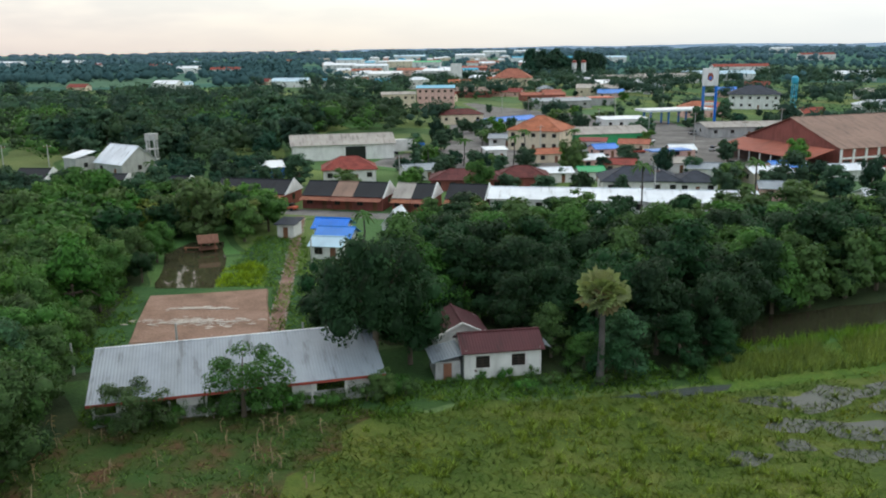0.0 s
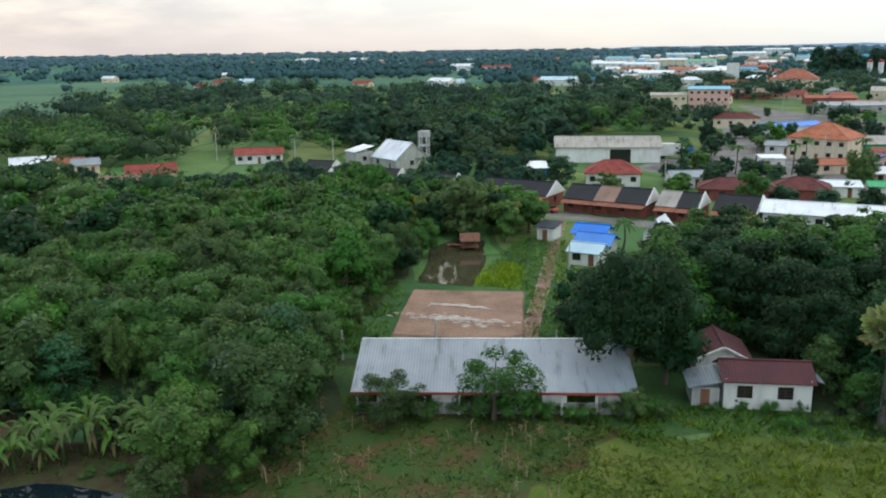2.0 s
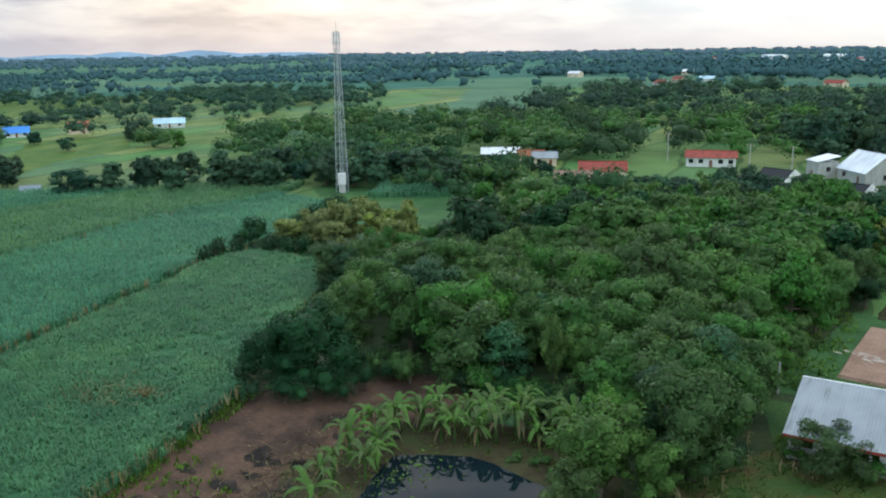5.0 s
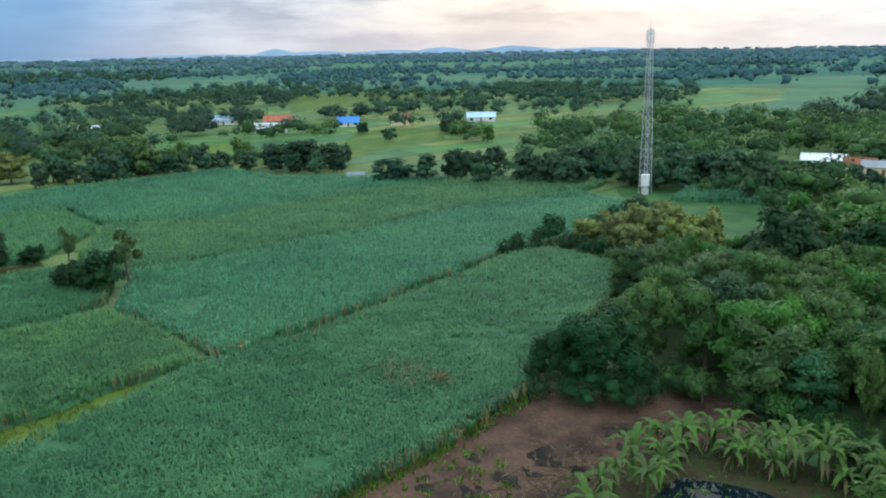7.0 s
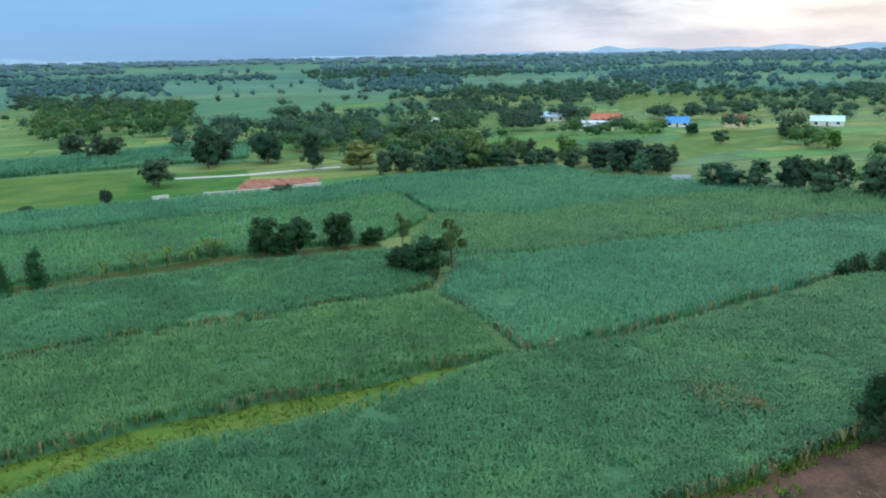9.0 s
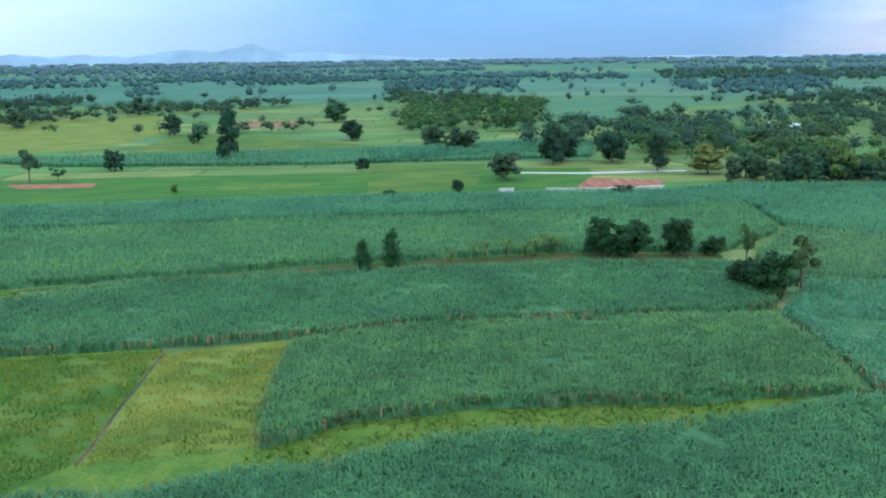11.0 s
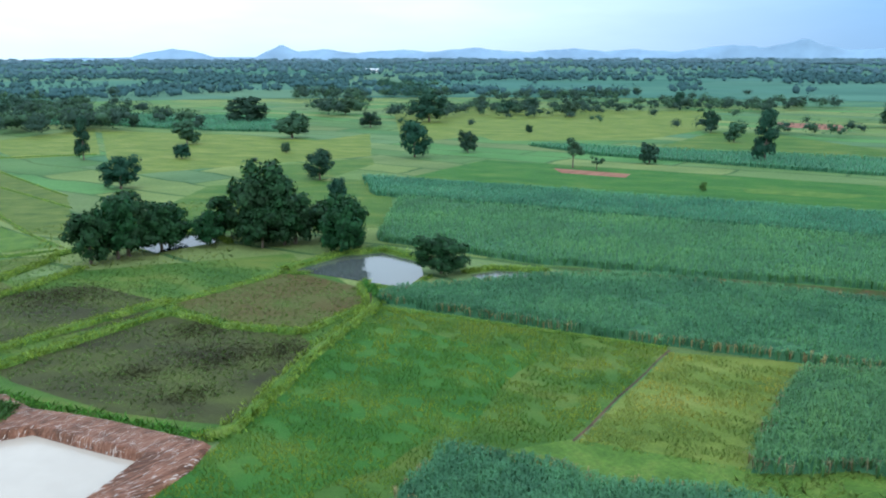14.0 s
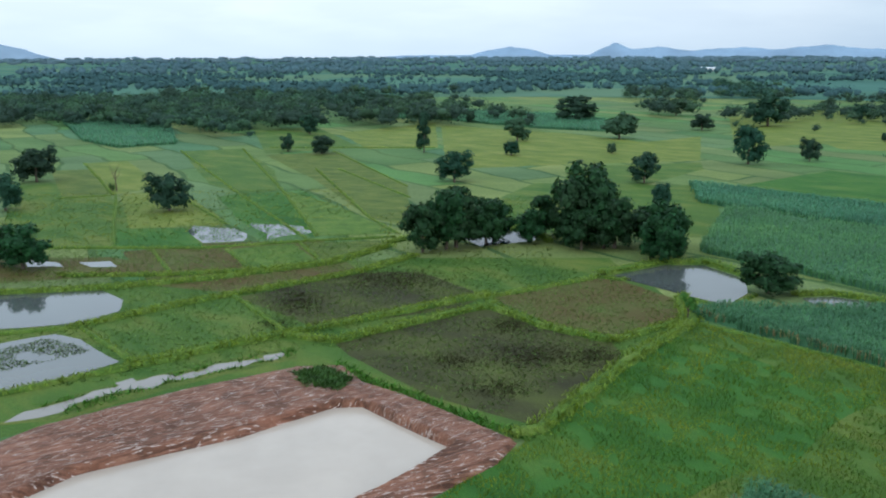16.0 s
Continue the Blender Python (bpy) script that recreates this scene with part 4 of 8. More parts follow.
# single plots among the paddies and far fields
for k, (outline, mat, label, far) in enumerate((
        ([(50.5, -329.1), (36.6, -333.9), (18.6, -266.3), (31.4, -253.6)], "rice_gold", "yellowing rice paddy", False),
        ([(29.2, -251.0), (20.9, -259.2), (11.2, -248.5), (1.4, -211.4), (-0.2, -201.6), (8.8, -201.2), (21.2, -202.3)], "rice_gold", "golden green rice paddy", False),
        ([(61.5, -277.3), (52.7, -280.8), (31.7, -251.7), (24.3, -203.1), (23.0, -183.2), (42.5, -187.0)], "rice", "green paddy with yellow patches", False),
        ([(24.0, -201.7), (8.7, -199.8), (4.1, -178.5), (18.9, -181.1), (22.6, -183.1)], "rice_deep", "deep green paddy", False),
        ([(58.5, -311.1), (45.2, -312.1), (32.4, -255.9), (44.0, -249.9)], "olive", "dull olive paddy", False),
        ([(-0.4, -175.2), (-13.9, -177.2), (-18.0, -158.2), (-4.9, -156.1)], "bright", "bright green paddy", False),
        ([(-16.3, -177.8), (-34.0, -175.6), (-26.1, -162.3), (-18.2, -158.1)], "olive", "weedy olive paddy", False),
        ([(19.2, -361.4), (-5.2, -363.5), (-14.8, -293.7), (-15.3, -248.9), (-2.7, -248.0), (5.7, -268.8)], "rice", "green paddy", False),
        ([(-2.7, -247.0), (-14.9, -245.9), (-19.3, -184.6), (-18.3, -195.7), (-3.8, -202.8), (2.7, -241.4)], "rice_deep", "green paddy beside the flood water", False),
        ([(-15.7, -248.8), (-27.1, -222.8), (-36.9, -182.0), (-19.4, -183.4)], "bright", "vivid smooth green paddy", False),
        ([(-13.5, -339.0), (-42.7, -345.3), (-51.7, -248.4), (-41.1, -190.1), (-33.6, -201.1), (-26.6, -266.6)], "olive", "dull weedy paddies", False),
        ([(-11.5, -446.8), (-44.1, -462.0), (-53.2, -355.3), (-13.7, -344.7)], "rice", "light green paddy", False),
        ([(-51.7, -423.4), (-111.5, -474.3), (-83.9, -347.2), (-54.9, -350.5)], "rice_gold", "yellow rice paddy", False),
        ([(-110.3, -455.2), (-158.3, -394.9), (-176.2, -346.3), (-212.8, -362.8), (-166.5, -281.2), (-115.0, -283.0), (-71.8, -281.9)], "rice_gold", "broad yellow-green rice paddies", False),
        ([(-296.8, -477.0), (-405.2, -472.5), (-280.5, -323.7), (-201.8, -316.3)], "rice_gold", "yellow-green rice paddies", False),
        ([(-112.8, -277.4), (-164.0, -276.8), (-155.7, -260.3), (-118.1, -231.5), (-97.1, -236.9)], "rice", "green paddy by the copse", False),
        ([(-373.6, -520.1), (-467.2, -369.1), (-370.2, -284.2), (-293.8, -263.3), (-239.9, -299.7), (-265.7, -369.7)], "rice_gold", "yellow rice paddies", False),
        ([(-363.0, -275.0), (-362.1, -235.4), (-327.6, -146.2), (-289.3, -187.5), (-274.9, -238.4)], "rice", "yellow-green paddies", False),
        ([(-739.4, -970.9), (-848.6, -727.2), (-618.0, -528.9), (-533.2, -699.9)], "rice_hazy", "far blue-green crop field with haze in its colour", True),
        ([(-1056.6, -860.4), (-919.4, -569.4), (-1050.9, -477.8), (-635.0, -287.1), (-535.3, -412.2)], "rice_hazy", "far blue-green crop field with haze in its colour", True),
        ([(-1041.0, -298.1), (-1227.6, -125.1), (-682.6, -67.2), (-645.2, -139.0), (-773.5, -215.4)], "rice_hazy", "far blue-green crop field with haze in its colour", True),
        ([(-3413.7, -1262.1), (-4709.6, -495.1), (-1893.3, -195.9), (-1585.4, -497.7)], "rice_hazy", "far blue-green crop field with haze in its colour", True),
        ([(-616.4, -155.5), (-676.0, -121.2), (-622.5, -68.5), (-456.5, -77.2), (-472.1, -119.6)], "rice_hazy", "far blue-green crop field with haze in its colour", True),
        ([(-729.5, -167.5), (-904.7, -146.1), (-883.1, -75.8), (-697.3, -1.2), (-638.6, -39.9), (-621.5, -111.5)], "rice_hazy", "far blue-green crop field with haze in its colour", True),
        ([(-1989.9, -386.8), (-1899.6, -206.3), (-1150.4, -98.4), (-1169.3, -174.9)], "rice_hazy", "far blue-green crop field with haze in its colour", True),
        ([(-1317.0, 55.6), (-1300.0, 309.1), (-922.2, 194.5), (-873.0, 53.1)], "rice_hazy", "far blue-green crop field with haze in its colour", True),
        ([(-759.8, 180.9), (-721.0, 342.1), (-635.4, 287.4), (-533.6, 164.3), (-511.3, 122.0)], "rice", "light green paddies among the farms", True),
        ([(-460.1, -26.3), (-479.6, 19.9), (-414.7, 17.2), (-413.4, -26.2)], "rice", "light green paddies among the farms", True),
        ([(-342.4, 27.2), (-362.3, 62.1), (-315.5, 54.1), (-314.4, 29.0)], "bright", "vivid green paddy by the farm", True),
        ([(-417.2, 401.9), (-526.1, 596.7), (-643.5, 809.6), (-518.5, 687.3), (-393.4, 469.0), (-327.5, 352.1), (-332.1, 323.2)], "rice_hazy", "far blue-green crop field with haze in its colour", True),
)):
    if far:
        FAR_PLOTS.append(outline)
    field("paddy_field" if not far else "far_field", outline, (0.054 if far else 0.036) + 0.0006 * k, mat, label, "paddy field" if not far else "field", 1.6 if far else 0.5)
field("concrete_road", [(-268.6, -73.5), (-273, -54.4), (-288, -24), (-285, -22.5), (-269.6, -53), (-265.6, -72)], 0.06, "concrete", "pale concrete farm road", "road", 0.1)


def canal_wall(path, wide, high):
    """A low concrete wall along a canal, cast in bays."""
    for (x0, y0), (x1, y1) in zip(path, path[1:]):
        run = math.hypot(x1 - x0, y1 - y0)
        n = max(1, int(run / 6))
        bm = bmesh.new()
        for k in range(n):
            box(bm, run * k / n + 0.06, -wide / 2, -0.1, run * (k + 1) / n - 0.06, wide / 2, high)
        ob = part("canal_wall", bm, M["concrete"], None)
        ob.matrix_basis = pose(x0, y0, 0, 0, 0, math.degrees(math.atan2(y1 - y0, x1 - x0)))
        tagged(ob, "low pale concrete canal wall behind the cane", "wall", kind="structure")


canal_wall([(-228, -67.7), (-230.3, -63.9)], 0.9, 1.0)
canal_wall([(-232.4, -55.4), (-237, -40.8), (-246.5, -25.3)], 0.9, 1.0)

# rough grass under the mast and round the old paddies
field("rough_grass", [(-120, 50), (-142, 84), (-166, 118), (-190, 132), (-160, 160), (-118, 140), (-126, 112), (-108, 98), (-113, 80), (-106, 60)], 0.012, "verge", "rough green grass below the mast", "grass", 1.0)
field("rough_grass", [(48, -86), (24, -90), (4, -98), (-12, -104), (-30, -78), (-50, -96), (-70, -112), (-72, -150), (-34, -160), (20, -154), (48, -152)], 0.012, "rice", "rough grass round the old paddies", "grass", 1.0)

# burnt clearing and gardens
field("burnt_clearing", [(-79, 44.5), (-74, 53), (-71, 61), (-64, 63), (-59, 60), (-60, 53), (-62, 47), (-58, 40), (-54, 33), (-46, 14), (-63, 15), (-66, 20), (-72, 32.5)], 0.03, "burnt", "bare brown and charred clearing", "clearing", 0.7)
ch = np.random.default_rng(8)
for k in range(26):
    x, y, r = -62.5 + ch.normal(0, 3.0), 40 + ch.normal(0, 6.0), ch.uniform(0.3, 1.25)
    field("charred_patch", [(x + r * (1.4 + 0.5 * math.sin(2 * q + x)) * math.cos(q), y + r * (1 + 0.4 * math.sin(3 * q + y)) * math.sin(q)) for q in [j * math.pi / 6 for j in range(12)]], 0.034 + 0.001 * k, "char", "charred patch of burnt rubbish", "soil patch", 1.0)
field("pond_bank", [(-61, 38), (-62, 50), (-58, 57), (-48, 60), (-36, 56), (-34, 48), (-38, 30), (-50, 28)], 0.036, "mud_bank", "trodden brown bank of the dark pond", "bank", 0.8)
field("garden_plot", [(-33, 72), (-12, 77), (-4, 73), (-4, 54), (-38, 50), (-36, 58)], 0.03, "garden", "kitchen garden with bare red earth and weeds", "garden", 0.8)
field("meadow", [(-6.6, 73.5), (11.6, 78), (27, 77.5), (50, 84), (45, 50), (-13, 52), (-10.5, 57), (-12, 61), (-8.5, 65), (-9, 69)], 0.034, "olive", "rough damp meadow", "meadow", 3.4)
field("verge", [(-33, 73), (-12, 78), (-8, 73), (12, 79), (27, 80), (34, 90), (24, 92), (-2, 92), (-40, 82)], 0.028, "lush", "lush green grass round the houses", "grass", 2.2)
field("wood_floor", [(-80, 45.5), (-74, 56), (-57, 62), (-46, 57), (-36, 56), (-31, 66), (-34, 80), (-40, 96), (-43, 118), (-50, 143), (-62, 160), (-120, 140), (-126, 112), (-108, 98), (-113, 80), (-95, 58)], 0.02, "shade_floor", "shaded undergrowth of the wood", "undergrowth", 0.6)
field("wood_floor", [(-23, 116), (-33, 128), (-32, 150), (-27, 152), (-20, 116), (-14, 92), (-40, 84), (-44, 118)], 0.022, "verge", "rough grass round the plot and the lane", "grass", 0.8)
# these dark sheets carry the shade of the trees above them
field("wood_floor", [(32.5, 92.9), (41.2, 93.5), (52.6, 97.2), (64.9, 121.6), (55.6, 122.7), (41.0, 116.5)], 0.040, "shade_floor", "ground under the ditch trees with shade painted in", "undergrowth", 1.0)
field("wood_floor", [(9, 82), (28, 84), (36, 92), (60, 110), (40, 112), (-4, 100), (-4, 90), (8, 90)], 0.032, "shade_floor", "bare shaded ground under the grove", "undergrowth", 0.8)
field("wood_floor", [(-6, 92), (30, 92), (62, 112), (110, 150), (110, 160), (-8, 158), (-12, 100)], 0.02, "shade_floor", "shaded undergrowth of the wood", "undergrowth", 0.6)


def pad(name, outline, z, mat, label, inset=0.4):
    """A raised platform of earth with sloping sides."""
    line = wavy(outline, 3.0, 0.3)
    c = np.mean(line, 0)
    bm = sheet([(c[0] + (x - c[0]) * (1 - inset / 10), c[1] + (y - c[1]) * (1 - inset / 10)) for x, y in line], z)
    top = bm.verts[:len(line)]
    low = [bm.verts.new((x, y, -0.05)) for x, y in line]
    for i in range(len(line)):
        j = (i + 1) % len(line)
        bm.faces.new((low[i], low[j], top[j], top[i]))
    bmesh.ops.recalc_face_normals(bm, faces=bm.faces[:])
    return tagged(part(name, bm, M[mat], None), label, "earth pad", kind="structure")


pad("earth_pad", [(-40, 112), (-24.4, 115), (-20.6, 96.8), (-23, 94), (-36, 92.5)], 0.35, "pad_soil", "levelled reddish brown building plot", 0.3)
lime = np.random.default_rng(41)
crumbs = []
for k in range(330):
    x, y = (-31.2 + lime.normal(0, 2.4), 105.8 + 0.25 * lime.normal(0, 1)) if k % 5 < 2 else (-30.6 + lime.normal(0, 3.4), 100.4 + lime.normal(0, 0.75))
    y += 0.9 * noise.noise(Vector((x * 0.5, 1, 2)))
    r = lime.uniform(0.10, 0.46)
    q = [j * math.pi / 4 for j in range(8)]
    ring = [(x + r * 1.5 * lime.uniform(0.5, 1.2) * math.cos(j), y + r * 0.6 * lime.uniform(0.5, 1.2) * math.sin(j), 0.362 + 0.0002 * k) for j in q]
    crumbs.append((np.array(ring), [list(range(8))]))
stuff("lime_crumbs", crumbs, "pale_soil", "pale crumbs of lime strewn on the plot", "soil patch")
field("lane", [(-29.2, 168), (-24.6, 130), (-21.4, 99), (-19.2, 88), (-17.2, 88), (-19.2, 99), (-22.9, 130), (-27.4, 168)], 0.05, "track", "narrow earth lane with pale rubble edges", "lane", 0.15)
# pale rubble along both sides of the lane
stones = []
rb = np.random.default_rng(12)
for k in range(240):
    u, side = rb.uniform(0, 1), rb.choice((-1, 1))
    y = 90 + 76 * u
    x = np.interp(y, [88, 99, 130, 168], [-18.2, -20.3, -23.7, -28.3]) + side * rb.uniform(0.75, 1.15)
    v, f = lump(np.zeros(3), rb.uniform(0.06, 0.17), rb, 0.2)
    stones.append((v * [1, 1, 0.6] + [x, y, 0.08], f))
stuff("rubble", stones, "pale_soil", "pale rubble along the edges of the lane", "rubble")
field("town_road", [(-120, 186), (-60, 180), (-30, 176), (-4, 168), (12, 166), (80, 158), (80, 152), (12, 160.5), (-4, 162), (-30, 170), (-60, 174), (-120, 180)], 0.045, "asphalt", "worn grey street in front of the row houses", "road", 0.2)
field("town_yard", [(26, 232), (82, 226), (125, 240), (160, 300), (95, 345), (55, 380), (20, 500), (12, 500), (30, 380), (40, 310), (24, 256)], 0.03, "asphalt", "broad pale paved yard and highway", "yard", 0.6)
field("town_yard", [(1.1, 222.0), (73.8, 207.0), (96.0, 261.2), (96.4, 370.2), (73.3, 403.6), (24.4, 476.1), (4.6, 382.4), (1.5, 282.3), (-14.3, 264.5), (-21.3, 243.3)], 0.022, "asphalt", "worn pale paving and dirt between the shops", "yard", 2.0)
field("town_yard", [(-8, 270), (6, 268), (14, 245), (2, 240), (-6, 252)], 0.032, "asphalt", "paved yard by the warehouse", "yard", 0.6)
field("clearing", [(-50, 326), (-34, 362), (4, 345), (6, 300), (-8, 330)], 0.03, "lush", "green clearing behind the warehouse", "grass", 0.6)

# water
POOLS = []


def water(poly, mat, label, z=0.06, uneven=0.8):
    POOLS.append(wavy(poly, 3.0, uneven))
    return tagged(part("water", sheet(wavy(poly, 3.0, uneven), z), M[mat], None), label, "water", kind="structure")


water([(-40.3, 116.5), (-46, 138), (-44, 146), (-38, 146), (-33.5, 128), (-32.3, 116.6)], "pond_brown", "still brown fish pond", 0.07)
water([(-53, 40.5), (-56, 46.5), (-51.3, 51.5), (-48.5, 52), (-41, 52), (-39, 49.5), (-43, 36), (-50, 34)], "pond_dark", "dark still pond with floating weed", 0.07)
water([(29.5, 92), (37.9, 100), (56, 106), (75, 118), (78, 112), (55, 98), (35, 90.5)], "pond_shade", "dark flooded ditch under the trees", 0.05, 1.5)
water([(15.8, 76.6), (21.6, 78.3), (28.6, 79.5), (27.6, 78), (21.7, 76.3)], "pond_grey", "shallow ditch water", 0.05, 0.4)
for x, y, r in ((33, 75, 3.2), (38, 77, 3.0), (31, 70, 2.4), (36, 69, 3.4), (42, 73, 3.0), (40, 65, 2.6), (24.6, 64, 2.0), (29.5, 66, 1.6), (45, 79, 2.4), (34.5, 64, 1.8)):
    water([(x + r * (1 + 0.35 * math.sin(2 * a + x)) * math.cos(a) * 1.25, y + r * 0.62 * (1 + 0.3 * math.sin(3 * a + y)) * math.sin(a)) for a in [k * math.pi / 6 for k in range(12)]], "pond_dull", "shallow flood water on the meadow", 0.045 + 0.0011 * r, 0.8)
    POOLS.pop()
water([(-67, -137), (-80, -142), (-87, -140), (-89, -129), (-84, -121), (-77, -115.5), (-74, -122)], "pond_grey", "rectangular fish pond with grassy banks", 0.06, 0.5)
water([(-91, -116.5), (-96.5, -116), (-101, -111), (-96.5, -109.2), (-91, -113)], "pond_grey", "small pond at the cane edge", 0.06, 0.4)
water([(-49, -178), (-65.7, -180), (-64.4, -168), (-51, -165.5)], "pond_dark", "dark pond below the trees", 0.06, 0.5)
water([(38, -149), (30.8, -150.8), (19.7, -148.1), (15.8, -141.9), (15.5, -135.5), (19.6, -130.6), (28, -129.9), (38, -130.5)], "pond_grey", "flooded paddy pool", 0.06, 0.6)
water([(33, -122), (22.7, -126), (19.1, -122.6), (12.6, -112), (16.2, -108.5), (27, -103)], "pond_grey", "shallow flooded plot with weed", 0.05, 0.5)
field("ditch", [(24, -94), (17, -101.4), (6.5, -106), (-1.6, -109.8), (-10, -112), (-10, -107.5), (-0.9, -104), (5.6, -101), (16, -94.5)], 0.042, "olive", "grassy wet ditch along the red bank", "ditch", 0.8)
for x, y, long, wide in ((18.5, -97.5, 3.6, 1.1), (13.2, -101.2, 2.6, 0.8), (8.6, -103.4, 2.4, 1.2), (4.0, -104.6, 2.0, 0.7), (0.4, -106.6, 2.2, 0.9), (-3.6, -107.6, 1.5, 0.6), (-7.2, -109.2, 1.6, 0.8), (11.0, -104.2, 1.2, 0.5)):
    ring = []
    for k in range(14):
        q = k * math.pi / 7
        u, v = 1.3 * long * (1 + 0.3 * math.sin(2 * q + x)) * math.cos(q), 1.3 * wide * (1 + 0.35 * math.sin(3 * q + y)) * math.sin(q)
        ring.append((x + 0.88 * u - 0.47 * v, y + 0.47 * u + 0.88 * v))
    water(ring, "pond_puddle", "muddy puddle in the ditch", 0.055 + 0.002 * wide, 0.5)
for pool in ([(8.8, -202), (-2.6, -196), (-3.7, -184), (4.4, -183)], [(-4.5, -202), (-17.7, -196), (-17.6, -187), (-8.4, -183)], [(36, -174), (30, -172), (30, -168), (36, -169)], [(26, -172), (21, -170), (20, -166), (25, -167)]):
    water(pool, "pond_grey", "flood water lying in the paddy", 0.045, 2.4)

# the new pond: a red earth bank round milky water
POND = [(18, -75.5), (12.4, -80.4), (-2.8, -85.1), (-12.8, -90.3), (-15.9, -89.8), (-18.8, -84.6), (-23.3, -77.2), (-15.3, -70.5), (6, -58)]
BANK = [(24, -88), (18.7, -93.2), (3.5, -100.5), (-10, -105), (-15.5, -104), (-17.4, -97), (-23.2, -89), (-30.2, -77.3), (-26.8, -73.2), (-16, -66.5), (5, -52), (30, -70)]


def earth_bank():
    """A raised ring of bulldozed earth, sloping down to the water inside."""
    c = Vector((-3, -80))
    n = 300

    def radius(outline, a):
        d = Vector((math.cos(a), math.sin(a)))
        best = 8.0
        for (x0, y0), (x1, y1) in zip(outline, outline[1:] + outline[:1]):
            e = Vector((x1 - x0, y1 - y0))
            den = d.x * e.y - d.y * e.x
            if abs(den) < 1e-9:
                continue
            w = Vector((x0, y0)) - c
            s, u = (w.x * e.y - w.y * e.x) / den, (w.x * d.y - w.y * d.x) / den
            if s > 0 and -1e-6 <= u <= 1 + 1e-6:
                best = s
        return best

    V, F = [], []
    prof = [(-0.12, -0.05), (0.0, 0.05), (0.02, 0.30), (0.05, 0.95), (0.09, 1.12), (0.16, 1.0), (0.26, 0.92), (0.36, 0.98), (0.48, 0.84), (0.60, 0.90), (0.72, 0.76), (0.84, 0.72), (0.93, 0.45), (1.0, -0.05)]
    for k in range(n):
        a = 2 * math.pi * k / n
        r0, r1 = radius(POND, a), radius(BANK, a)
        for s, z in prof:
            r = r0 + (r1 - r0) * s
            x, y = c.x + r * math.cos(a), c.y + r * math.sin(a)
            j = (noise.noise(Vector((x * 0.4, y * 0.4, 2))) * 0.25 + noise.noise(Vector((x * 1.4, y * 1.4, 7))) * 0.16) if 0 < s < 1 else 0
            V.append((x + j, y + j, z + (j * 0.6 if z > 0.3 else 0)))
    m = len(prof)
    for k in range(n):
        for i in range(m - 1):
            a, b = k * m + i, ((k + 1) % n) * m + i
            F.append((a, a + 1, b + 1, b))
    setting("earth_bank", mesh_of("earth_bank", np.array(V), F, M["bank_soil"], True), "raw reddish earth bank with machine tracks", "earth bank")


earth_bank()
water([(x, y) for x, y in POND], "pond_milky", "milky grey-pink water in a newly dug pond", 0.12, 0.3)

# bunds: low grassy ridges between the paddies
BUNDS = [
    ([(-9, -117), (-15.5, -113), (-37, -122.8), (-41, -123.6), (-45.5, -112.5), (-52.5, -104.2)], 1.6, 0.7),
    ([(-30, -79), (-33.4, -79.6), (-50, -95.2), (-68, -109.8), (-72, -116)], 2.0, 0.7),
    ([(-41, -124), (-42.5, -128.9), (-64.4, -136.5), (-68, -133.5)], 1.2, 0.5),
    ([(10, -110.5), (-9, -117.6), (-14, -119.5), (-42, -130.2)], 1.8, 0.7),
    ([(21, -128.5), (-0.6, -140), (-24.4, -150.5), (-36, -160)], 1.6, 0.6),
    ([(-9.4, -118.1), (-2, -139.5)], 0.9, 0.4),
    ([(-53, -104), (-67, -110.5), (-71.5, -120.5), (-73.5, -122)], 1.4, 0.6),
    ([(40, -127), (20, -128.2), (10.4, -111)], 0.9, 0.4),
    ([(30, -101), (16, -107.5), (4, -111.5)], 1.3, 0.5),
]
BUNDS += [
    ([(46, -151), (20, -149.5), (2, -152), (-20, -158), (-33, -170)], 1.8, 0.6),
    ([(-66, -138), (-80, -143.2), (-88.5, -141), (-90.5, -129)], 2.0, 1.0),
    ([(-91, -118), (-97, -117.4), (-103, -110.5)], 1.6, 0.8),
    ([(-73, -121), (-76.5, -114.5), (-84.5, -119.5)], 1.0, 0.4),
    ([(-66, -165), (-66.5, -181), (-44.6, -180.2), (-33.5, -173)], 1.6, 0.7),
    ([(-68, -109.4), (-80, -88), (-89.5, -71)], 0.8, 0.3),
]

